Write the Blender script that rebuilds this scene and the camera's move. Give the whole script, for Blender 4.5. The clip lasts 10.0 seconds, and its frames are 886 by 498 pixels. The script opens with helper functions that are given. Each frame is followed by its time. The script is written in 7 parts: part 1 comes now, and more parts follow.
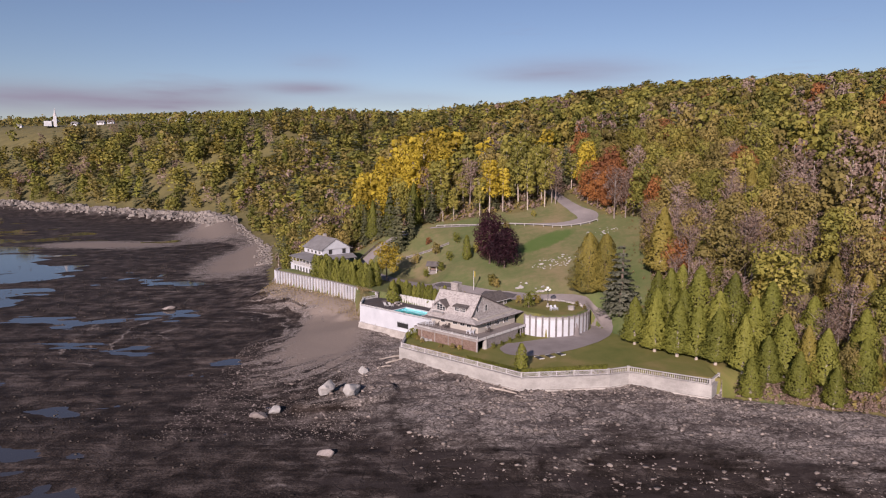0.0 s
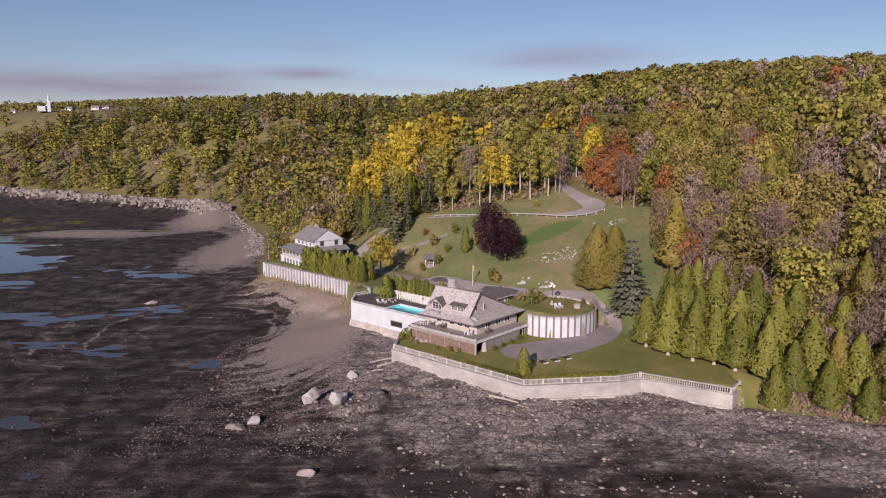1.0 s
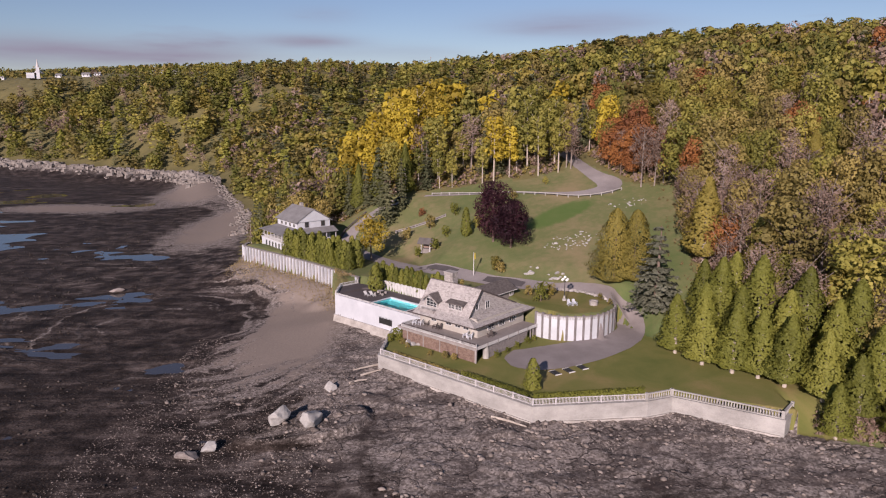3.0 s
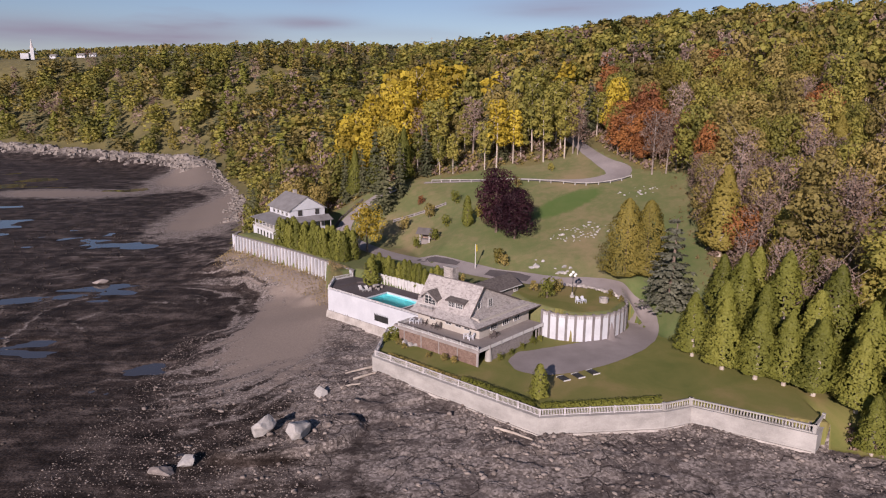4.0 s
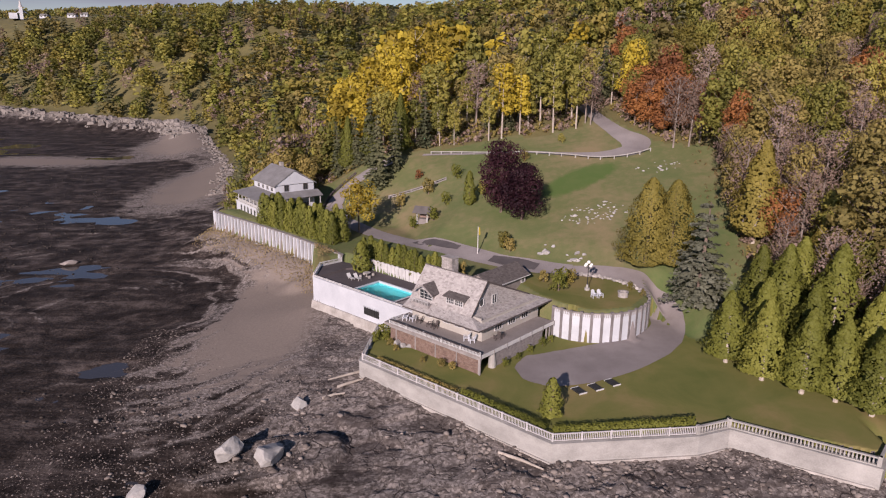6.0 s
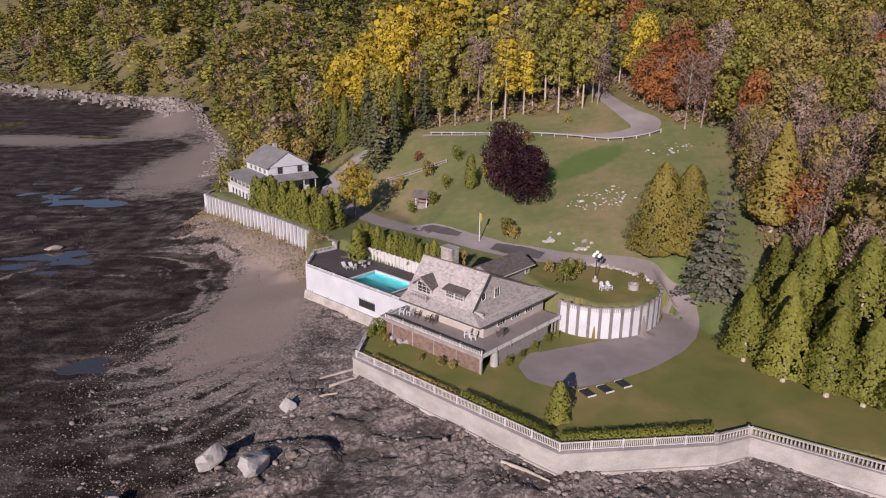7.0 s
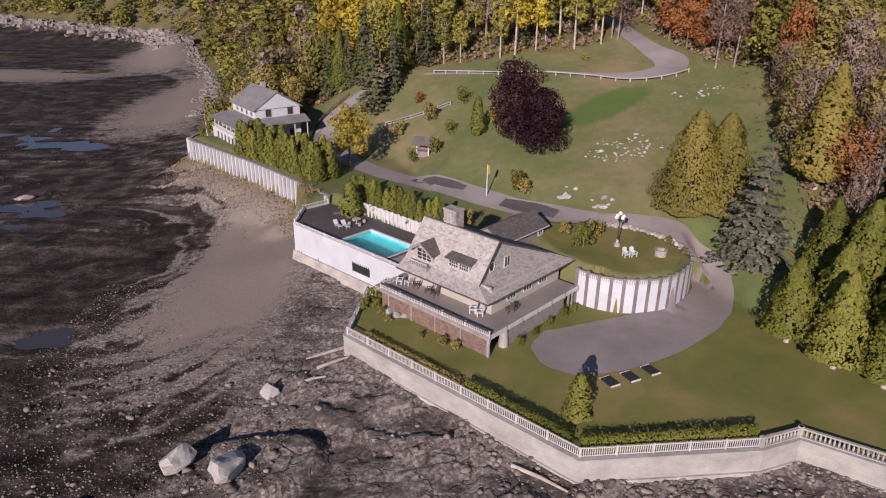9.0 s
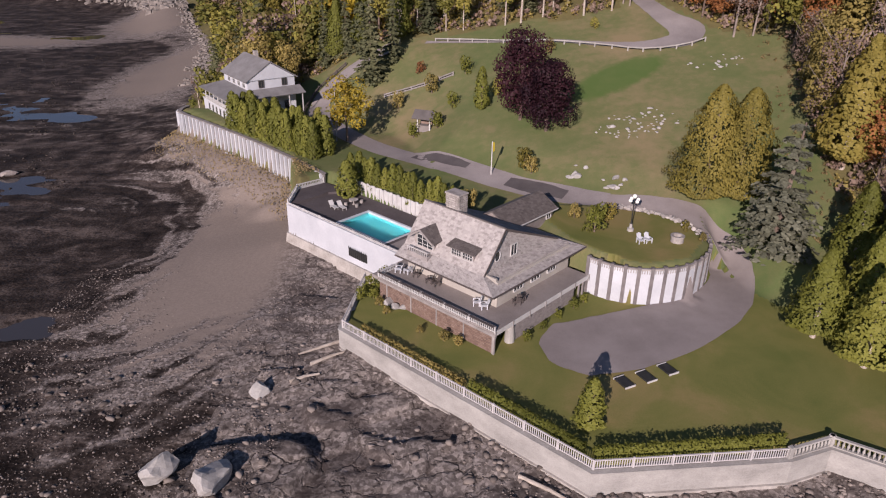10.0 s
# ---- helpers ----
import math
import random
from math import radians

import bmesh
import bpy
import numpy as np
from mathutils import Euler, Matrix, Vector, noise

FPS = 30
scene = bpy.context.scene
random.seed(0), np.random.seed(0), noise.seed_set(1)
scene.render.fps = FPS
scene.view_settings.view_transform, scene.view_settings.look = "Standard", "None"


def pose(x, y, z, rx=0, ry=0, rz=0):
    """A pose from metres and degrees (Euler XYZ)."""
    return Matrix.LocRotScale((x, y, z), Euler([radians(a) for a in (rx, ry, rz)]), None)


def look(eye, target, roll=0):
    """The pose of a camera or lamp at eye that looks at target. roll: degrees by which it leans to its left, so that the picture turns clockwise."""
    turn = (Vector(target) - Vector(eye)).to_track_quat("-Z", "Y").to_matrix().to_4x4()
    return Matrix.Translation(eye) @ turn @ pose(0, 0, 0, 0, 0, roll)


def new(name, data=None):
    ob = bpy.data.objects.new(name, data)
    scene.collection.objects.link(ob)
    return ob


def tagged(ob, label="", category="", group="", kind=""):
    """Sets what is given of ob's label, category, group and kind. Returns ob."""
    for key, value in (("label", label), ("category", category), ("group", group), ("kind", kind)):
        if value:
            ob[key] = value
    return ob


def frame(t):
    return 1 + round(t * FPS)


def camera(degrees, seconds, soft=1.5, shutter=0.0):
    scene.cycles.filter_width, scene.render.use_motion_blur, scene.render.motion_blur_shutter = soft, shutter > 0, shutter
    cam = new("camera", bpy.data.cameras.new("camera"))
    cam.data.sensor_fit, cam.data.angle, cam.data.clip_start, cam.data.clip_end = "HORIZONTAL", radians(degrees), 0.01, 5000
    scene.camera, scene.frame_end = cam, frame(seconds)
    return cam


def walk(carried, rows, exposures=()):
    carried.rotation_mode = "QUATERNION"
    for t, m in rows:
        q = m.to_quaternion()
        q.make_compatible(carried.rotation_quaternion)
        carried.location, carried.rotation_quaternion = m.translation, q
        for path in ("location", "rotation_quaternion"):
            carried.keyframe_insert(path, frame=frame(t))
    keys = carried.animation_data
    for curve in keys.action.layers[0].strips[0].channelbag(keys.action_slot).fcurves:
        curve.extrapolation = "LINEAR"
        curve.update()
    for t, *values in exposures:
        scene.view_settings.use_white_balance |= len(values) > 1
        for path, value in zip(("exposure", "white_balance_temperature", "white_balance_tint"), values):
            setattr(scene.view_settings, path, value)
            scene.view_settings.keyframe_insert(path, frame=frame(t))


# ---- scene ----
cam = camera(65.0, 10.0, soft=1.15)
METRES, EYE, TILT, LEAN, TURN = 78.0, 45.0, -8.0, 0.0, 0.0
ROWS = [
    (0.0, 0.0, 0.0, 0.0, 0.0, 0.0, -0.0),
    (0.5, 0.0067, 0.0718, 0.0098, 0.05, -0.56, -0.01),
    (1.0, 0.013, 0.1415, 0.0195, 0.11, -1.14, -0.04),
    (1.5, 0.0186, 0.2092, 0.0286, 0.18, -1.71, -0.09),
    (2.0, 0.023, 0.274, 0.0372, 0.25, -2.3, -0.15),
    (2.5, 0.0265, 0.3351, 0.0456, 0.32, -2.92, -0.2),
    (4.0, 0.0305, 0.5026, 0.0674, 0.46, -4.94, -0.43),
    (4.5, 0.0317, 0.553, 0.0741, 0.51, -5.64, -0.5),
    (5.0, 0.0335, 0.6003, 0.0804, 0.55, -6.32, -0.55),
    (5.5, 0.0355, 0.6447, 0.0864, 0.63, -7.06, -0.61),
    (7.0, 0.0393, 0.7674, 0.1009, 0.82, -9.62, -0.78),
    (7.5, 0.0397, 0.8058, 0.104, 0.91, -10.83, -0.84),
    (8.0, 0.0396, 0.8434, 0.1077, 1.0, -12.21, -0.89),
    (8.5, 0.0395, 0.8801, 0.1117, 1.11, -13.57, -0.92),
    (9.0, 0.0386, 0.9165, 0.1156, 1.2, -14.94, -0.96),
    (9.5, 0.0376, 0.9533, 0.1198, 1.29, -16.3, -0.99),
    (10.0, 0.0364, 0.9908, 0.1243, 1.35, -17.67, -1.0),
]
walk(cam, [(t, pose(0, 0, EYE, TILT, LEAN, TURN) @ pose(METRES * x, METRES * y, METRES * z, 90 + pitch, roll, yaw)) for t, x, y, z, yaw, pitch, roll in ROWS],
     exposures=[(0.0, 0.34, 6650, 27), (10.0, 0.25, 6500, 25)])

# ---- world, sun ----
SUN_TO = Vector((0.3, 0.954, 0.0)).normalized()
SUN_ELEV = radians(22)
world = bpy.data.worlds.new("world")
scene.world = world
world.use_nodes = True
wn, wl = world.node_tree.nodes, world.node_tree.links
sky = wn.new("ShaderNodeTexSky")
sky.sky_type = "NISHITA"
sky.sun_disc = False
sky.sun_elevation = SUN_ELEV
sky.sun_rotation = math.atan2(-SUN_TO.x, -SUN_TO.y)
sky.altitude, sky.air_density, sky.dust_density, sky.ozone_density = 60.0, 0.9, 0.15, 3.0
wn["Background"].inputs["Strength"].default_value = 0.063
# thin flat clouds low in the sky
geo = wn.new("ShaderNodeTexCoord")
cmap = wn.new("ShaderNodeMapping")
cmap.inputs["Scale"].default_value = (1.6, 1.6, 13.0)
cmap.inputs["Location"].default_value = (0.35, 0.0, 0.25)
wl.new(geo.outputs["Generated"], cmap.inputs["Vector"])
cn = wn.new("ShaderNodeTexNoise")
cn.inputs["Scale"].default_value, cn.inputs["Detail"].default_value, cn.inputs["Roughness"].default_value = 2.1, 7.0, 0.5
wl.new(cmap.outputs["Vector"], cn.inputs["Vector"])
cr = wn.new("ShaderNodeValToRGB")
cr.color_ramp.elements[0].position, cr.color_ramp.elements[1].position = 0.62, 0.8
wl.new(cn.outputs["Fac"], cr.inputs[0])
cmix = wn.new("ShaderNodeMix")
cmix.data_type = "RGBA"
cmix.inputs[7].default_value = (3.5, 3.4, 4.3, 1)


def sky_math(op, a, b=0.0, clamp=False):
    n = wn.new("ShaderNodeMath")
    n.operation, n.use_clamp = op, clamp
    for sock, v in zip(n.inputs, (a, b)):
        if isinstance(v, (int, float)):
            sock.default_value = v
        else:
            wl.new(v, sock)
    return n.outputs[0]


# two long low clouds and a bank on the horizon, their edges frayed by the noise
split = wn.new("ShaderNodeSeparateXYZ")
wl.new(geo.outputs["Generated"], split.inputs[0])
cover = sky_math("MULTIPLY", cr.outputs[0], 0.5)
for cx, cz, rx, rz, dense in ((-0.186, 0.086, 0.062, 0.0095, 0.9), (0.165, 0.107, 0.11, 0.017, 1.0), (-0.06, 0.073, 0.13, 0.012, 0.45), (-0.3, 0.082, 0.07, 0.012, 0.35), (-0.52, 0.062, 0.14, 0.02, 1.0), (-0.34, 0.064, 0.12, 0.012, 0.7), (-0.17, 0.12, 0.05, 0.013, 0.22)):
    ex = sky_math("MULTIPLY", sky_math("SUBTRACT", split.outputs[0], cx), 1 / rx)
    ez = sky_math("MULTIPLY", sky_math("SUBTRACT", split.outputs[2], cz), 1 / rz)
    r2 = sky_math("ADD", sky_math("MULTIPLY", ex, ex), sky_math("MULTIPLY", ez, ez))
    lump = sky_math("POWER", 2.718, sky_math("MULTIPLY", r2, -1.0))
    lump = sky_math("MULTIPLY", lump, sky_math("MULTIPLY", sky_math("SUBTRACT", cn.outputs["Fac"], 0.12), 2.2 * dense))
    cover = sky_math("ADD", cover, lump)
wl.new(sky_math("MULTIPLY", cover, 0.8, True), cmix.inputs[0])
wl.new(sky.outputs["Color"], cmix.inputs[6])
wl.new(cmix.outputs[2], wn["Background"].inputs["Color"])

sun_data = bpy.data.lights.new("sun", "SUN")
sun_data.energy, sun_data.angle, sun_data.color = 4.6, radians(0.6), (1.0, 0.9, 0.8)
sun = new("sun", sun_data)
sun.matrix_world = look((0, 0, 300), Vector((0, 0, 300)) + Vector((SUN_TO.x * math.cos(SUN_ELEV), SUN_TO.y * math.cos(SUN_ELEV), -math.sin(SUN_ELEV))))

# ---- materials ----


def material(name, rough=0.8, metal=0.0, spec=0.3):
    m = bpy.data.materials.new(name)
    m.use_nodes = True
    b = m.node_tree.nodes["Principled BSDF"]
    b.inputs["Roughness"].default_value = rough
    b.inputs["Metallic"].default_value = metal
    b.inputs["Specular IOR Level"].default_value = spec
    return m, m.node_tree, b


def add(nt, kind, **values):
    n = nt.nodes.new(kind)
    for key, v in values.items():
        n.inputs[key.replace("_", " ")].default_value = v
    return n


def ramp(nt, fac, stops):
    r = nt.nodes.new("ShaderNodeValToRGB")
    els = r.color_ramp.elements
    while len(els) < len(stops):
        els.new(0.5)
    for e, (p, c) in zip(els, stops):
        e.position, e.color = p, (*c, 1) if len(c) == 3 else c
    nt.links.new(fac, r.inputs[0])
    return r.outputs[0]


def mixed(nt, fac, a, b, blend="MIX"):
    n = nt.nodes.new("ShaderNodeMix")
    n.data_type, n.blend_type = "RGBA", blend
    for sock, v in ((n.inputs[0], fac), (n.inputs[6], a), (n.inputs[7], b)):
        if isinstance(v, (int, float)):
            sock.default_value = v
        elif isinstance(v, tuple):
            sock.default_value = (*v, 1)
        else:
            nt.links.new(v, sock)
    return n.outputs[2]


def math_node(nt, op, a, b=0.0, clamp=False):
    n = nt.nodes.new("ShaderNodeMath")
    n.operation, n.use_clamp = op, clamp
    for sock, v in zip(n.inputs, (a, b)):
        if isinstance(v, (int, float)):
            sock.default_value = v
        else:
            nt.links.new(v, sock)
    return n.outputs[0]


def coords(nt, scale=(1, 1, 1), turn=0.0, world_space=True):
    g = nt.nodes.new("ShaderNodeNewGeometry") if world_space else nt.nodes.new("ShaderNodeTexCoord")
    mp = nt.nodes.new("ShaderNodeMapping")
    mp.inputs["Scale"].default_value = scale
    mp.inputs["Rotation"].default_value = (0, 0, turn)
    nt.links.new(g.outputs["Position" if world_space else "Object"], mp.inputs["Vector"])
    return mp.outputs["Vector"]


def noise_tex(nt, vec, scale, detail=4.0, rough=0.6, distort=0.0):
    n = add(nt, "ShaderNodeTexNoise", Scale=scale, Detail=detail, Roughness=rough, Distortion=distort)
    nt.links.new(vec, n.inputs["Vector"])
    return n.outputs["Fac"]


def bump(nt, b, height, strength, distance):
    n = add(nt, "ShaderNodeBump", Strength=strength, Distance=distance)
    nt.links.new(height, n.inputs["Height"])
    nt.links.new(n.outputs["Normal"], b.inputs["Normal"])


def simple(name, c1, c2, scale=0.8, fine=9.0, rough=0.8, metal=0.0, spec=0.3, bumpy=0.2, dist=0.02, stretch=(1, 1, 1), world_space=True, per_thing=0.0):
    """A surface with stains at a large scale and grain at a small one."""
    m, nt, b = material(name, rough, metal, spec)
    v = coords(nt, stretch, 0, world_space)
    big, small = noise_tex(nt, v, scale), noise_tex(nt, v, fine, 5, 0.7)
    f = math_node(nt, "ADD", math_node(nt, "MULTIPLY", big, 0.6), math_node(nt, "MULTIPLY", small, 0.4))
    col = ramp(nt, f, [(0.34, c1), (0.66, c2)])
    if per_thing:
        oi = nt.nodes.new("ShaderNodeObjectInfo")
        val = math_node(nt, "ADD", math_node(nt, "MULTIPLY", oi.outputs["Random"], 2 * per_thing), 1 - per_thing)
        hs = nt.nodes.new("ShaderNodeHueSaturation")
        nt.links.new(val, hs.inputs["Value"])
        nt.links.new(col, hs.inputs["Color"])
        col = hs.outputs["Color"]
    nt.links.new(col, b.inputs["Base Color"])
    bump(nt, b, small, bumpy, dist)
    return m


def foliage(name, dark, mid, light, per_thing=0.25, patch=0.13):
    """Leaves: each one a little different, each tree a little different, and patches of trees too."""
    m, nt, b = material(name, 0.65, 0.0, 0.25)
    g = nt.nodes.new("ShaderNodeNewGeometry")
    oi = nt.nodes.new("ShaderNodeObjectInfo")
    v = coords(nt)
    big = noise_tex(nt, coords(nt, (1.0, 1.0, 0.35)), patch, 3, 0.6)
    big = math_node(nt, "ADD", math_node(nt, "MULTIPLY", math_node(nt, "SUBTRACT", big, 0.5), 1.3), 0.46)
    f = math_node(nt, "ADD", math_node(nt, "MULTIPLY", g.outputs["Random Per Island"], 0.22), big)
    f = math_node(nt, "ADD", f, math_node(nt, "MULTIPLY", math_node(nt, "SUBTRACT", oi.outputs["Random"], 0.5), per_thing * 1.9))
    at = nt.nodes.new("ShaderNodeAttribute")
    at.attribute_name = "tint"
    f = math_node(nt, "ADD", f, math_node(nt, "MULTIPLY", at.outputs["Fac"], 0.6))
    col = ramp(nt, f, [(0.22, dark), (0.6, mid), (0.95, light)])
    nt.links.new(col, b.inputs["Base Color"])
    tr = nt.nodes.new("ShaderNodeBsdfTranslucent")
    nt.links.new(col, tr.inputs["Color"])
    mx = nt.nodes.new("ShaderNodeMixShader")
    mx.inputs[0].default_value = 0.3
    out = nt.nodes["Material Output"]
    nt.links.new(b.outputs[0], mx.inputs[1])
    nt.links.new(tr.outputs[0], mx.inputs[2])
    nt.links.new(mx.outputs[0], out.inputs["Surface"])
    return m


M_GREEN = foliage("green_leaves", (0.13, 0.135, 0.034), (0.265, 0.25, 0.056), (0.38, 0.325, 0.08))
M_OLIVE = foliage("olive_leaves", (0.16, 0.135, 0.045), (0.29, 0.235, 0.075), (0.4, 0.31, 0.1))
M_YELLOW = foliage("yellow_leaves", (0.27, 0.205, 0.03), (0.47, 0.36, 0.04), (0.58, 0.46, 0.06))
M_RUST = foliage("rust_leaves", (0.16, 0.065, 0.035), (0.31, 0.13, 0.05), (0.43, 0.19, 0.06))
M_DARK = foliage("spruce_needles", (0.07, 0.082, 0.045), (0.15, 0.16, 0.085), (0.23, 0.23, 0.125))
M_CEDAR = foliage("cedar_fronds", (0.1, 0.11, 0.02), (0.175, 0.185, 0.034), (0.25, 0.25, 0.05))
M_GOLDCEDAR = foliage("golden_cedar_fronds", (0.1, 0.09, 0.02), (0.22, 0.185, 0.04), (0.31, 0.25, 0.06))
M_PURPLE = foliage("copper_beech_leaves", (0.018, 0.006, 0.012), (0.05, 0.016, 0.024), (0.09, 0.03, 0.036))
M_BLUESPRUCE = foliage("grey_green_spruce_needles", (0.07, 0.08, 0.055), (0.19, 0.195, 0.14), (0.29, 0.29, 0.22))
M_DRYGRASS = foliage("dry_grass", (0.14, 0.11, 0.05), (0.25, 0.19, 0.09), (0.36, 0.28, 0.15))
M_TWIG = foliage("bare_twigs", (0.15, 0.105, 0.083), (0.28, 0.2, 0.16), (0.38, 0.285, 0.235))
M_BARK = simple("bark", (0.09, 0.065, 0.05), (0.22, 0.17, 0.14), 1.5, 12, 0.9, bumpy=0.5, stretch=(1, 1, 0.3))
M_GREYBARK = simple("grey_bark", (0.13, 0.105, 0.09), (0.34, 0.29, 0.26), 1.2, 9, 0.85, stretch=(1, 1, 0.5))
M_BIRCH = simple("pale_bark", (0.26, 0.22, 0.185), (0.54, 0.48, 0.42), 1.2, 9, 0.8, stretch=(1, 1, 2.5))
M_CONCRETE = simple("concrete", (0.24, 0.23, 0.218), (0.44, 0.425, 0.405), 0.35, 6, 0.85, stretch=(1, 1, 1.6))
M_PLINTH = simple("weathered_concrete", (0.24, 0.22, 0.2), (0.5, 0.47, 0.44), 0.5, 6, 0.9)
M_CREAM = simple("cream_wall_paint", (0.34, 0.315, 0.285), (0.47, 0.44, 0.4), 0.5, 6, 0.7)
M_WHITE = simple("white_paint", (0.43, 0.45, 0.49), (0.57, 0.59, 0.63), 0.3, 5, 0.6)
M_PLANK = simple("weathered_white_planks", (0.12, 0.11, 0.105), (0.36, 0.34, 0.33), 0.6, 6, 0.85, stretch=(1, 1, 0.35))
M_WHITEWOOD = simple("white_wood", (0.42, 0.415, 0.415), (0.6, 0.595, 0.59), 0.8, 10, 0.6)
M_SHINGLE = simple("cedar_roof_shingles", (0.19, 0.17, 0.16), (0.4, 0.365, 0.35), 0.9, 7, 0.9, per_thing=0.22)
M_SHINGLE_DARK = simple("dark_roof_shingles", (0.1, 0.09, 0.088), (0.17, 0.155, 0.15), 0.6, 8, 0.9, per_thing=0.14)
M_ROOF2 = simple("grey_roof_shingles", (0.15, 0.145, 0.145), (0.24, 0.235, 0.24), 0.5, 8, 0.9)
M_CLAD = simple("weathered_cladding", (0.11, 0.08, 0.07), (0.27, 0.19, 0.155), 0.5, 8, 0.9, per_thing=0.25)
M_CLADGREY = simple("grey_cladding", (0.17, 0.15, 0.145), (0.3, 0.27, 0.26), 0.5, 8, 0.9, per_thing=0.2)
M_TIMBER = simple("dark_timber", (0.06, 0.05, 0.05), (0.13, 0.11, 0.105), 0.8, 9, 0.85)
M_POST = simple("dark_grey_timber", (0.11, 0.1, 0.1), (0.22, 0.2, 0.2), 0.8, 9, 0.85)
M_GREYWOOD = simple("grey_timber", (0.2, 0.185, 0.18), (0.36, 0.33, 0.32), 0.8, 9, 0.85, per_thing=0.2)
M_DECK = simple("deck_membrane", (0.2, 0.175, 0.165), (0.3, 0.27, 0.26), 0.3, 7, 0.8)
M_POOLDECK = simple("dark_pool_paving", (0.06, 0.05, 0.052), (0.11, 0.095, 0.098), 0.3, 6, 0.85)
M_POOL = simple("turquoise_pool_lining", (0.06, 0.46, 0.52), (0.09, 0.55, 0.6), 0.3, 3, 0.5)
M_STONE = simple("grey_stone", (0.22, 0.2, 0.19), (0.46, 0.43, 0.41), 1.2, 8, 0.9, bumpy=0.5, per_thing=0.18)
M_ROCK = simple("shore_rock", (0.14, 0.12, 0.115), (0.36, 0.32, 0.3), 0.9, 7, 0.9, bumpy=0.6, dist=0.05, per_thing=0.25)
M_SHOREROCK = simple("weathered_shore_rock", (0.12, 0.105, 0.095), (0.3, 0.27, 0.25), 0.5, 6, 0.9, bumpy=0.5)
M_BOULDER = simple("pale_granite", (0.28, 0.27, 0.26), (0.47, 0.455, 0.44), 1.5, 9, 0.85, bumpy=0.4)
M_ASPHALT = simple("drive_gravel", (0.2, 0.175, 0.17), (0.29, 0.26, 0.255), 0.25, 10, 0.9)
M_ROAD = simple("old_asphalt", (0.19, 0.17, 0.17), (0.33, 0.3, 0.295), 0.12, 6, 0.85)
M_DARKASPHALT = simple("fresh_asphalt", (0.07, 0.062, 0.065), (0.11, 0.1, 0.1), 0.4, 8, 0.8)
M_METAL = simple("black_iron", (0.02, 0.02, 0.02), (0.04, 0.04, 0.04), 2, 10, 0.5)
M_CELLARSHADE = simple("dark_interior", (0.015, 0.013, 0.012), (0.03, 0.027, 0.025), 1, 6, 0.9)
M_RAILGREY = simple("grey_painted_railing", (0.4, 0.385, 0.39), (0.55, 0.53, 0.53), 1, 8, 0.7)
M_GLASS, _nt, _b = material("window_glass", 0.08, 0.0, 0.6)
_b.inputs["Base Color"].default_value = (0.03, 0.035, 0.04, 1)
M_GLOBE, _nt, _b = material("opal_globe", 0.3)
_b.inputs["Base Color"].default_value = (0.8, 0.8, 0.78, 1)
M_WATER, _nt, _b = material("shallow_water", 0.06, 0.0, 0.5)
_b.inputs["Base Color"].default_value = (0.05, 0.045, 0.045, 1)
bump(_nt, _b, noise_tex(_nt, coords(_nt), 1.5, 3), 0.08, 0.02)
M_POOLWATER, _nt, _b = material("pool_water", 0.04, 0.0, 0.5)
_b.inputs["Base Color"].default_value = (0.75, 0.95, 0.97, 1)
_b.inputs["Transmission Weight"].default_value = 1.0
_b.inputs["IOR"].default_value = 1.33
bump(_nt, _b, noise_tex(_nt, coords(_nt), 2.0, 3), 0.1, 0.02)


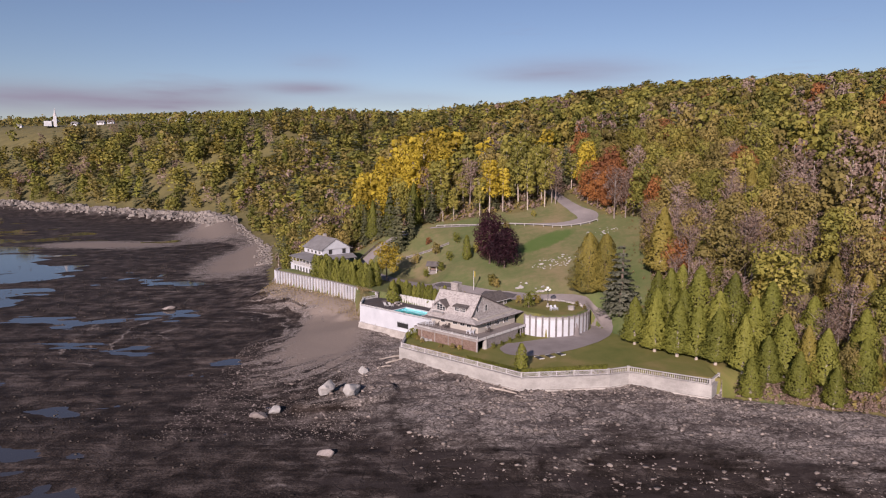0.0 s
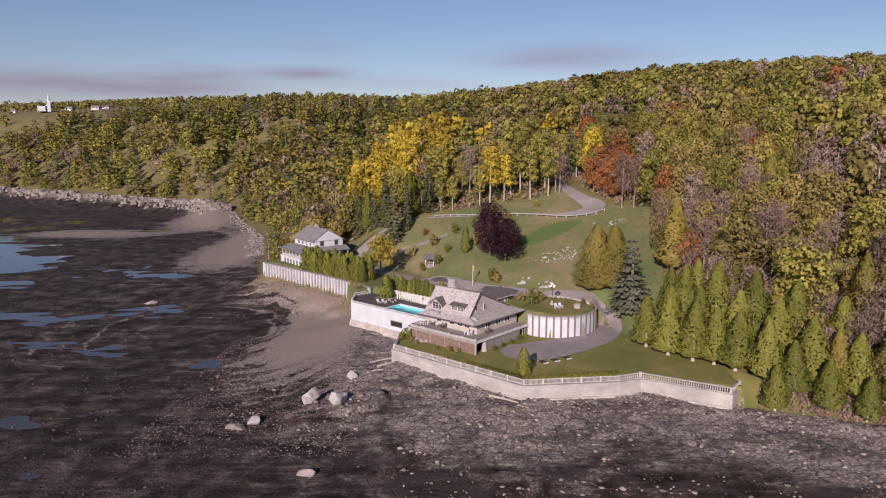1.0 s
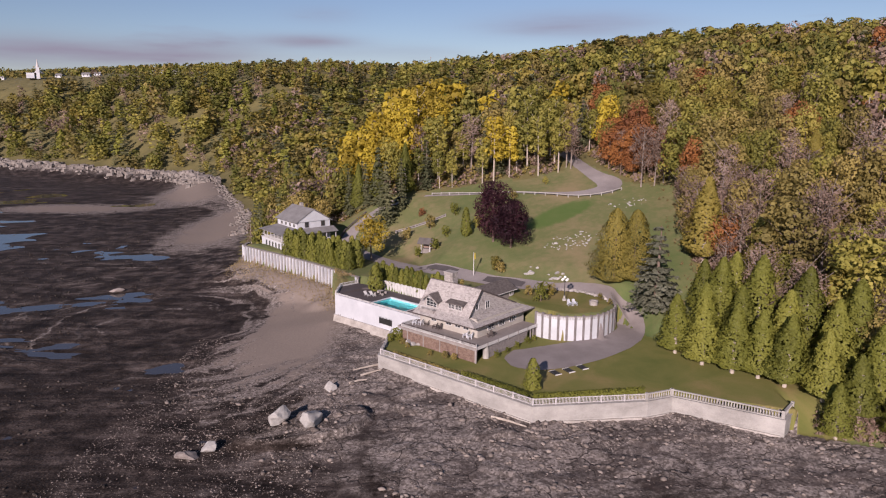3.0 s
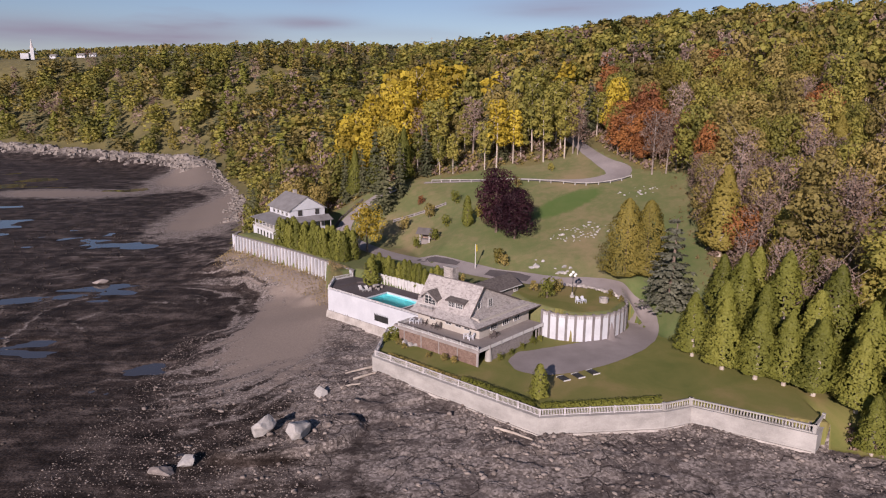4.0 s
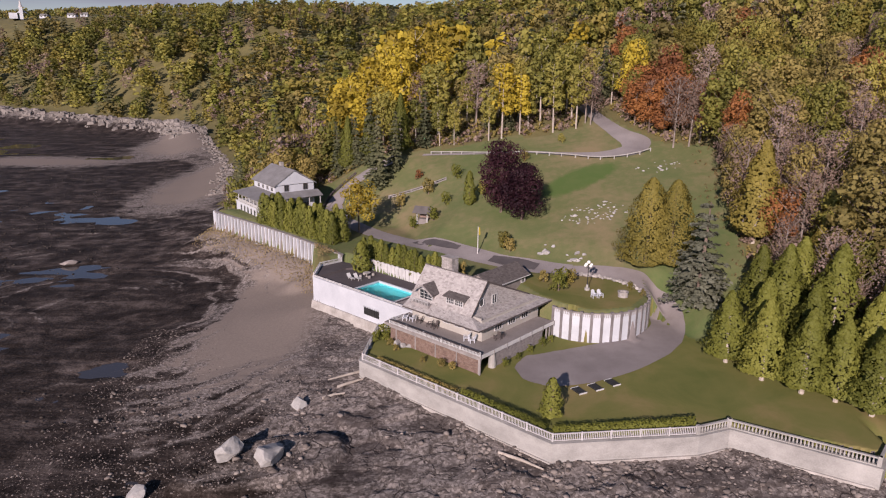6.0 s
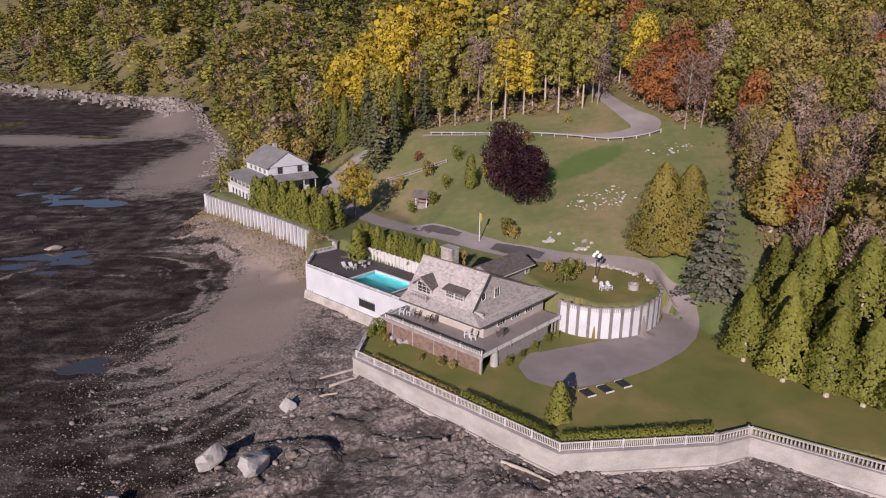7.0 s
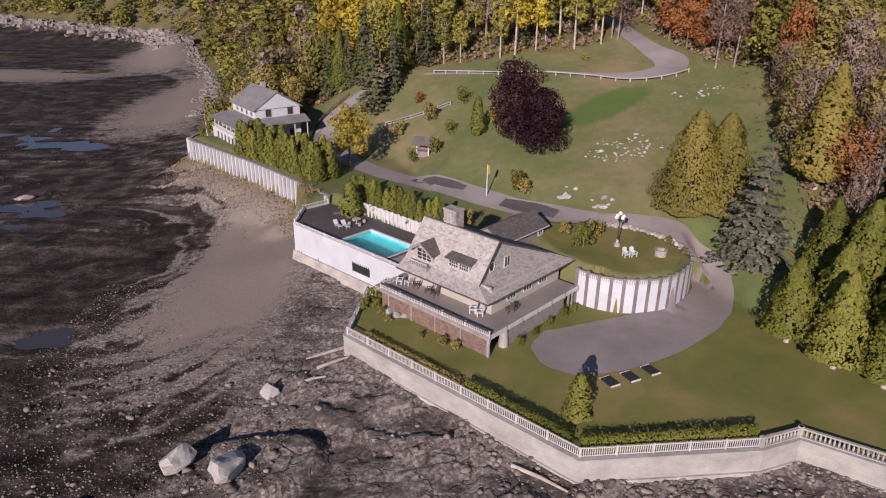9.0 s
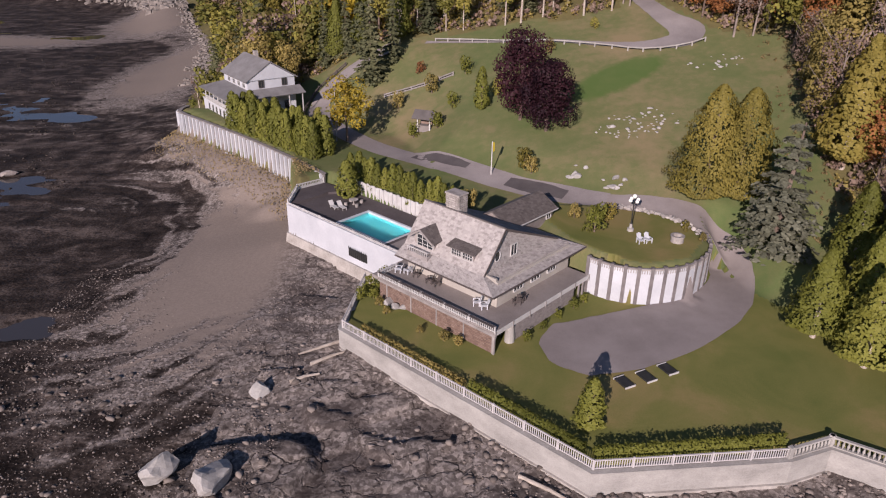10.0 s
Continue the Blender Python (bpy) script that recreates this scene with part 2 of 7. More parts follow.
def ground_materials():
    # foreshore: dark wet mud, drained gravel in curved ridges, broken bare rock near the walls
    m, nt, b = material("foreshore", 0.7, 0.0, 0.05)
    v = coords(nt)
    sep = nt.nodes.new("ShaderNodeSeparateXYZ")
    nt.links.new(v, sep.inputs[0])
    X, Y, Z = sep.outputs
    big = noise_tex(nt, v, 0.02, 5, 0.6, 0.8)
    mid = noise_tex(nt, v, 0.2, 7, 0.7, 0.5)
    streak = noise_tex(nt, coords(nt, (0.045, 0.3, 1.0), 0.15), 1.0, 8, 0.72, 0.9)
    fine = noise_tex(nt, v, 3.0, 7, 0.8)
    # ridges swept in arcs about the flat's hollow
    dx, dy = math_node(nt, "ADD", X, 60.0), math_node(nt, "ADD", Y, -170.0)
    arc = math_node(nt, "SQRT", math_node(nt, "ADD", math_node(nt, "MULTIPLY", dx, dx), math_node(nt, "MULTIPLY", dy, dy)))
    arc = math_node(nt, "ADD", arc, math_node(nt, "MULTIPLY", noise_tex(nt, v, 0.05, 6, 0.65), 16.0))
    wave = math_node(nt, "SINE", math_node(nt, "MULTIPLY", arc, 1.15))
    wave2 = math_node(nt, "SINE", math_node(nt, "MULTIPLY", arc, 2.9))
    wave = math_node(nt, "ADD", math_node(nt, "MULTIPLY", wave, 0.6), math_node(nt, "MULTIPLY", wave2, 0.4))
    left = math_node(nt, "MULTIPLY", math_node(nt, "ADD", X, 16.5), -0.2, True)
    rocky = math_node(nt, "SUBTRACT", 1.0, left)
    reach = math_node(nt, "SUBTRACT", 1.7, math_node(nt, "MULTIPLY", arc, 0.02), True)
    patchy = math_node(nt, "MULTIPLY", math_node(nt, "SUBTRACT", noise_tex(nt, v, 0.07, 4), 0.2), 2.2, True)
    wave = math_node(nt, "MULTIPLY", wave, math_node(nt, "MULTIPLY", reach, patchy))
    ridge = math_node(nt, "MULTIPLY", math_node(nt, "MULTIPLY", wave, 0.95), left)
    dry = math_node(nt, "ADD", math_node(nt, "MULTIPLY", Z, 0.22), math_node(nt, "MULTIPLY", math_node(nt, "SUBTRACT", mid, 0.5), 1.5))
    dry = math_node(nt, "ADD", dry, math_node(nt, "MULTIPLY", math_node(nt, "SUBTRACT", big, 0.5), 1.3))
    dry = math_node(nt, "ADD", dry, math_node(nt, "MULTIPLY", math_node(nt, "SUBTRACT", streak, 0.5), 1.5))
    # darker leftward and at (-52, 104): dark mud plus lens falloff put into colour
    dry = math_node(nt, "ADD", math_node(nt, "ADD", dry, ridge), math_node(nt, "SUBTRACT", 0.04, math_node(nt, "MULTIPLY", math_node(nt, "MULTIPLY", math_node(nt, "ADD", X, 34.0), -0.04, True), 0.42)))
    dry = math_node(nt, "ADD", dry, math_node(nt, "MULTIPLY", rocky, math_node(nt, "SUBTRACT", math_node(nt, "MULTIPLY", Z, 0.2), 0.02)))
    # sand banks: one below the pool, one along the far beach; negative ones darken
    # the ellipse at (-119, 319) is a shadow on the flat, painted as dark ground
    for cx, cy, rx, ry, top in ((-27.0, 164.0, 9.0, 22.0, 2.2), (-82.0, 285.0, 15.0, 42.0, 2.2), (-125.0, 385.0, 22.0, 40.0, 2.0), (-165.0, 335.0, 34.0, 15.0, 2.0), (-52.0, 161.0, 10.0, 13.0, -1.2), (-119.0, 319.0, 10.0, 12.0, -2.0), (-52.0, 104.0, 22.0, 18.0, -0.45), (-105.0, 225.0, 32.0, 30.0, 0.3)):
        ex = math_node(nt, "MULTIPLY", math_node(nt, "ADD", X, -cx), 1 / rx)
        ey = math_node(nt, "MULTIPLY", math_node(nt, "ADD", Y, -cy), 1 / ry)
        r2 = math_node(nt, "ADD", math_node(nt, "MULTIPLY", ex, ex), math_node(nt, "MULTIPLY", ey, ey))
        dry = math_node(nt, "ADD", dry, math_node(nt, "MULTIPLY", math_node(nt, "POWER", 2.718, math_node(nt, "MULTIPLY", r2, -1.0)), top))
    sandy = math_node(nt, "MULTIPLY", math_node(nt, "SUBTRACT", dry, 0.78), 3.5, True)
    sandy = math_node(nt, "MULTIPLY", sandy, left)
    dry = math_node(nt, "ADD", dry, 0.0, True)
    mud = math_node(nt, "ADD", math_node(nt, "MULTIPLY", fine, 0.34), math_node(nt, "ADD", math_node(nt, "MULTIPLY", streak, 0.28), math_node(nt, "MULTIPLY", mid, 0.38)))
    wet_col = ramp(nt, mud, [(0.42, (0.012, 0.009, 0.0075)), (0.5, (0.04, 0.031, 0.027)), (0.58, (0.125, 0.1, 0.088)), (0.66, (0.2, 0.165, 0.15))])
    peb = add(nt, "ShaderNodeTexVoronoi", Scale=3.4)
    nt.links.new(v, peb.inputs["Vector"])
    psep = nt.nodes.new("ShaderNodeSeparateColor")
    nt.links.new(peb.outputs["Color"], psep.inputs[0])
    grain = math_node(nt, "ADD", math_node(nt, "MULTIPLY", fine, 0.65), math_node(nt, "MULTIPLY", psep.outputs[0], 0.35))
    dry_col = ramp(nt, grain, [(0.25, (0.07, 0.058, 0.052)), (0.5, (0.185, 0.16, 0.146)), (0.74, (0.38, 0.335, 0.31))])
    sand_col = ramp(nt, fine, [(0.3, (0.2, 0.165, 0.142)), (0.7, (0.28, 0.235, 0.205))])
    fac = ramp(nt, dry, [(0.12, (0, 0, 0)), (0.3, (0.22, 0.22, 0.22)), (0.56, (1, 1, 1))])
    col = mixed(nt, sandy, mixed(nt, fac, wet_col, dry_col), sand_col)
    # dark joints between the rock plates
    vd = nt.nodes.new("ShaderNodeTexVoronoi")
    vd.feature = "DISTANCE_TO_EDGE"
    vd.inputs["Scale"].default_value = 0.33
    nz = add(nt, "ShaderNodeTexNoise", Scale=0.5, Detail=5.0)
    nt.links.new(v, nz.inputs["Vector"])
    off = nt.nodes.new("ShaderNodeVectorMath")
    off.operation = "MULTIPLY_ADD"
    off.inputs[1].default_value = (3.0, 3.0, 3.0)
    nt.links.new(nz.outputs["Color"], off.inputs[0])
    nt.links.new(v, off.inputs[2])
    nt.links.new(off.outputs[0], vd.inputs["Vector"])
    crack = ramp(nt, vd.outputs["Distance"], [(0.0, (1, 1, 1)), (0.055, (0, 0, 0))])
    crack = math_node(nt, "MULTIPLY", math_node(nt, "MULTIPLY", crack, rocky), math_node(nt, "MULTIPLY", math_node(nt, "SUBTRACT", mid, 0.42), 6.0, True), True)
    col = mixed(nt, math_node(nt, "MULTIPLY", crack, 0.85), col, (0.03, 0.025, 0.023))
    weed = ramp(nt, noise_tex(nt, coords(nt, (0.8, 1.3, 1.0), 0.5), 0.16, 7, 0.68, 0.6), [(0.5, (0, 0, 0)), (0.56, (1, 1, 1))])
    col = mixed(nt, math_node(nt, "MULTIPLY", math_node(nt, "MULTIPLY", weed, rocky), 0.62), col, (0.05, 0.04, 0.038))
    nt.links.new(col, b.inputs["Base Color"])
    nt.links.new(ramp(nt, dry, [(0.25, (0.62,) * 3), (0.5, (0.94,) * 3)]), b.inputs["Roughness"])
    vor = add(nt, "ShaderNodeTexVoronoi", Scale=2.6)
    nt.links.new(v, vor.inputs["Vector"])
    h = math_node(nt, "ADD", math_node(nt, "MULTIPLY", math_node(nt, "MULTIPLY", vor.outputs["Distance"], 0.7), left), math_node(nt, "MULTIPLY", fine, 0.6))
    h = math_node(nt, "SUBTRACT", h, math_node(nt, "MULTIPLY", crack, 1.2))
    h = math_node(nt, "ADD", h, math_node(nt, "MULTIPLY", math_node(nt, "MULTIPLY", wave, left), 0.8))
    h = math_node(nt, "MULTIPLY", h, math_node(nt, "SUBTRACT", 1.0, math_node(nt, "MULTIPLY", sandy, 0.85)))
    bump(nt, b, h, 0.8, 0.1)
    # grass with worn and mossy patches
    m2, nt, b = material("meadow_grass", 0.9, 0.0, 0.1)
    v = coords(nt)
    big, mid, fine = noise_tex(nt, v, 0.05, 4, 0.6, 0.4), noise_tex(nt, v, 0.6, 5), noise_tex(nt, v, 6, 5, 0.8)
    f = math_node(nt, "ADD", math_node(nt, "MULTIPLY", big, 0.55), math_node(nt, "ADD", math_node(nt, "MULTIPLY", mid, 0.25), math_node(nt, "MULTIPLY", fine, 0.2)))
    sep = nt.nodes.new("ShaderNodeSeparateXYZ")
    nt.links.new(v, sep.inputs[0])
    ex = math_node(nt, "MULTIPLY", math_node(nt, "ADD", sep.outputs[0], -29.0), 0.105)
    ey = math_node(nt, "MULTIPLY", math_node(nt, "ADD", math_node(nt, "ADD", sep.outputs[1], -194.8), math_node(nt, "MULTIPLY", ex, -5.0)), 0.2)
    strip = math_node(nt, "ADD", math_node(nt, "MULTIPLY", ex, ex), math_node(nt, "MULTIPLY", ey, ey))
    strip = math_node(nt, "ADD", strip, math_node(nt, "MULTIPLY", math_node(nt, "SUBTRACT", mid, 0.5), 0.5))
    strip = ramp(nt, strip, [(0.55, (0.8, 0.8, 0.8)), (1.0, (0, 0, 0))])
    grass_col = ramp(nt, f, [(0.36, (0.095, 0.135, 0.048)), (0.5, (0.15, 0.16, 0.07)), (0.62, (0.24, 0.195, 0.11))])
    nt.links.new(mixed(nt, strip, grass_col, (0.075, 0.135, 0.035)), b.inputs["Base Color"])
    bump(nt, b, fine, 0.5, 0.08)
    # forest floor
    m3 = simple("forest_floor", (0.1, 0.092, 0.04), (0.2, 0.17, 0.068), 0.12, 3, 0.95, bumpy=0.6, dist=0.15)
    # mown lawn
    m4, nt, b = material("mown_lawn", 0.9, 0.0, 0.1)
    v = coords(nt)
    big, fine = noise_tex(nt, v, 0.11, 4, 0.6, 0.5), noise_tex(nt, v, 7, 5, 0.8)
    f = math_node(nt, "ADD", math_node(nt, "MULTIPLY", big, 0.75), math_node(nt, "MULTIPLY", fine, 0.25))
    nt.links.new(ramp(nt, f, [(0.35, (0.12, 0.14, 0.04)), (0.5, (0.17, 0.17, 0.055)), (0.64, (0.25, 0.2, 0.085))]), b.inputs["Base Color"])
    bump(nt, b, fine, 0.4, 0.05)
    return m, m2, m3, m4


M_SHORE, M_MEADOW, M_FLOOR, M_LAWN = ground_materials()

# ---- building helpers ----


def link_mesh(name, bm, mat, parent=None, label="", smooth=False):
    me = bpy.data.meshes.new(name)
    bm.to_mesh(me)
    bm.free()
    for mt in mat if isinstance(mat, (list, tuple)) else [mat]:
        me.materials.append(mt)
    if smooth:
        me.polygons.foreach_set("use_smooth", [True] * len(me.polygons))
    ob = new(name, me)
    if parent:
        ob.parent = parent
    return tagged(ob, label) if label else ob


def part(name, bm, mat, parent, label="", smooth=False):
    """One mesh object under a thing or under a part."""
    return link_mesh(name, bm, mat, parent, label, smooth)


def thing(name, label, category, group="", at=(0, 0, 0), turn=0.0, kind=""):
    ob = new(name)
    ob.empty_display_size = 0.3
    ob.matrix_world = pose(*at, 0, 0, turn)
    return tagged(ob, label, category, group, kind)


def box(bm, x0, x1, y0, y1, z0, z1, m=None, bevel=0.0):
    vs = [bm.verts.new(p) for p in ((x0, y0, z0), (x1, y0, z0), (x1, y1, z0), (x0, y1, z0), (x0, y0, z1), (x1, y0, z1), (x1, y1, z1), (x0, y1, z1))]
    fs = [bm.faces.new([vs[i] for i in f]) for f in ((3, 2, 1, 0), (4, 5, 6, 7), (0, 1, 5, 4), (1, 2, 6, 5), (2, 3, 7, 6), (3, 0, 4, 7))]
    if m is not None:
        bmesh.ops.transform(bm, matrix=m, verts=vs)
    if bevel:
        es = list({e for f in fs for e in f.edges})
        bmesh.ops.bevel(bm, geom=es, offset=bevel, segments=1, affect="EDGES")
    return bm


def boxed(x0, x1, y0, y1, z0, z1, m=None, bevel=0.0):
    return box(bmesh.new(), x0, x1, y0, y1, z0, z1, m, bevel)


def slab(points, thick, bm=None):
    """A plate with these corners on its top face, given counter-clockwise from above or outside, and a thickness below it."""
    bm = bm or bmesh.new()
    ps = [Vector(p) for p in points]
    n = (ps[1] - ps[0]).cross(ps[2] - ps[0]).normalized()
    top = [bm.verts.new(p) for p in ps]
    low = [bm.verts.new(p - n * thick) for p in ps]
    bm.faces.new(top)
    bm.faces.new(low[::-1])
    for i in range(len(ps)):
        j = (i + 1) % len(ps)
        bm.faces.new((top[j], top[i], low[i], low[j]))
    return bm


def tube(bm, path, radii, sides=8, cap=True):
    rings = []
    for i, p in enumerate(path):
        p = Vector(p)
        d = (Vector(path[min(i + 1, len(path) - 1)]) - Vector(path[max(i - 1, 0)])).normalized()
        a = d.orthogonal().normalized()
        c = d.cross(a)
        r = radii[i] if isinstance(radii, (list, tuple)) else radii
        rings.append([bm.verts.new(p + r * (math.cos(k * math.tau / sides) * a + math.sin(k * math.tau / sides) * c)) for k in range(sides)])
    for q, s in zip(rings, rings[1:]):
        for k in range(sides):
            bm.faces.new((q[k], q[(k + 1) % sides], s[(k + 1) % sides], s[k]))
    if cap:
        bm.faces.new(rings[0][::-1])
        bm.faces.new(rings[-1])
    return bm


def lathe(bm, profile, sides=12, centre=(0, 0, 0)):
    cx, cy, cz = centre
    rings = [[bm.verts.new((cx + r * math.cos(k * math.tau / sides), cy + r * math.sin(k * math.tau / sides), cz + z)) for k in range(sides)] for r, z in profile]
    for q, s in zip(rings, rings[1:]):
        for k in range(sides):
            bm.faces.new((q[k], q[(k + 1) % sides], s[(k + 1) % sides], s[k]))
    bm.faces.new(rings[0][::-1])
    bm.faces.new(rings[-1])
    return bm


def stone_mesh(rng, rough=0.25, level=2, flat=1.0):
    bm = bmesh.new()
    bmesh.ops.create_icosphere(bm, subdivisions=level, radius=1.0)
    off = Vector((rng.uniform(-50, 50), rng.uniform(-50, 50), rng.uniform(-50, 50)))
    cuts = [(Vector((rng.uniform(-1, 1), rng.uniform(-1, 1), rng.uniform(-1, 1))).normalized(), rng.uniform(0.42, 0.8)) for _ in range(9)]
    for v in bm.verts:
        for n, d in cuts:
            k = v.co.dot(n) - d
            if k > 0:
                v.co -= n * k * 0.94
        v.co *= 1 + rough * noise.noise(v.co * 1.6 + off)
        v.co.z *= flat
    return bm


# ---- the lie of the land ----
HOUSE_AT, HOUSE_TURN = Vector((7.66, 135.65, 0.0)), 48.5
CU, SU = math.cos(radians(HOUSE_TURN)), math.sin(radians(HOUSE_TURN))


def uv(u, v, z=0.0):
    """From the house's own axes (u inland along its side, v along its front) to the world."""
    return (HOUSE_AT.x + u * CU - v * SU, HOUSE_AT.y + u * SU + v * CU, z)


COAST = [(700, 40), (140, 97), (72, 107), (50, 116.5), (34, 123.2), (14, 119.6), (-8.6, 139.2), (-7.6, 149.3), (-4.8, 151.8), (-20.2, 165.2), (-20.3, 171.2), (-24, 182.3), (-38, 196), (-50.5, 207.5), (-58, 228), (-77, 308), (-120, 403), (-145, 440), (-227, 480), (-340, 552), (-900, 860)]
LAWN_POLY = [(50.5, 116.5), (46.3, 116.0), (34, 123.2), (30, 121.6), (14, 119.6), (-8.6, 139.2), (-8, 148.5), uv(3, 17)[:2], uv(3, 3)[:2], uv(16, 3)[:2], uv(17.5, -2)[:2], (22, 144.9), (28.8, 146.4), (32.6, 151.5), (33.2, 156), (34.6, 153.5), (36.8, 147), (42, 139.5), (47, 133), (56, 124), (58, 114)]
TERRACE_AT = Vector((7.0, 134.9, 0.0))


def tuv(u, v, z=0.0):
    """The same axes for the pool terrace, from its own corner."""
    return (TERRACE_AT.x + u * CU - v * SU, TERRACE_AT.y + u * SU + v * CU, z)


HOUSE_POLY = [uv(-0.5, 0)[:2], uv(16.6, 0)[:2], uv(16.6, 8)[:2], uv(14.6, 8.5)[:2], uv(14.6, 16.4)[:2], uv(-0.5, 16.4)[:2]]
POOL_POLY = [tuv(4.9, 14)[:2], tuv(4.9, 40.3)[:2], tuv(9.2, 44.2)[:2], tuv(14.3, 43.5)[:2], tuv(14.5, 36)[:2], tuv(14.8, 17)[:2]]
BED_POLY = [uv(18.2, 4.5)[:2], uv(17.6, 0.5)[:2], (20.6, 147.2), (23.5, 146.0), (28.6, 147.5), (31.8, 152.3), (31.0, 157.5), (26.0, 161.5), (12, 163.0)]


def seg_dist(px, py, a, b):
    ax, ay = a
    dx, dy = b[0] - ax, b[1] - ay
    t = np.clip(((px - ax) * dx + (py - ay) * dy) / (dx * dx + dy * dy), 0, 1)
    return np.hypot(px - ax - t * dx, py - ay - t * dy)


def inside(px, py, poly):
    res = np.zeros(np.shape(px), bool)
    for (x0, y0), (x1, y1) in zip(poly, poly[1:] + poly[:1]):
        if y0 == y1:
            continue
        cross = ((y0 > py) != (y1 > py)) & (px < (x1 - x0) * (py - y0) / (y1 - y0) + x0)
        res ^= cross
    return res


def poly_dist(px, py, poly, closed=True):
    pairs = list(zip(poly, poly[1:] + (poly[:1] if closed else [])))
    if not closed:
        pairs = list(zip(poly, poly[1:]))
    return np.min([seg_dist(px, py, a, b) for a, b in pairs], axis=0)


def smooth01(t):
    t = np.clip(t, 0, 1)
    return t * t * (3 - 2 * t)


_grid_rng = np.random.RandomState(5)
_lattice = _grid_rng.rand(256, 256)


def vnoise(x, y):
    xi, yi = np.floor(x).astype(int), np.floor(y).astype(int)
    fx, fy = smooth01(x - xi), smooth01(y - yi)
    g = lambda a, b: _lattice[a % 256, b % 256]
    return (g(xi, yi) * (1 - fx) + g(xi + 1, yi) * fx) * (1 - fy) + (g(xi, yi + 1) * (1 - fx) + g(xi + 1, yi + 1) * fx) * fy


def fbm(x, y, octaves=4):
    s, a, t = 0, 0.5, 0
    for k in range(octaves):
        s = s + a * vnoise(x * 2 ** k + 17.3 * k, y * 2 ** k + 41.7 * k)
        t += a
        a *= 0.5
    return s / t - 0.5


def plates(x, y):
    """Broken plates of rock: a level for each plate, and the distance from its rim."""
    xi, yi = np.floor(x).astype(int), np.floor(y).astype(int)
    d1, d2, lv = np.full(x.shape, 9.0), np.full(x.shape, 9.0), np.zeros(x.shape)
    for a in (-1, 0, 1):
        for c in (-1, 0, 1):
            jx, jy = _lattice[(xi + a) % 256, (yi + c) % 256], _lattice[(yi + c + 77) % 256, (xi + a + 31) % 256]
            d = np.hypot(xi + a + jx - x, yi + c + jy - y)
            closer = d < d1
            d2 = np.where(closer, d1, np.minimum(d2, d))
            lv = np.where(closer, _lattice[(xi + a + 5) % 256, (yi + c + 113) % 256], lv)
            d1 = np.where(closer, d, d1)
    return lv, d2 - d1


def shore_side(px, py):
    """Signed distance from the coast: above 0 inland."""
    d = poly_dist(px, py, COAST, closed=False)
    land = inside(px, py, COAST + [(-900, 3000), (700, 3000)])
    return np.where(land, d, -d)


def lawn_z(px, py):
    return 5.05 + 0.022 * ((px + 8.6) * CU + (py - 139.2) * SU)


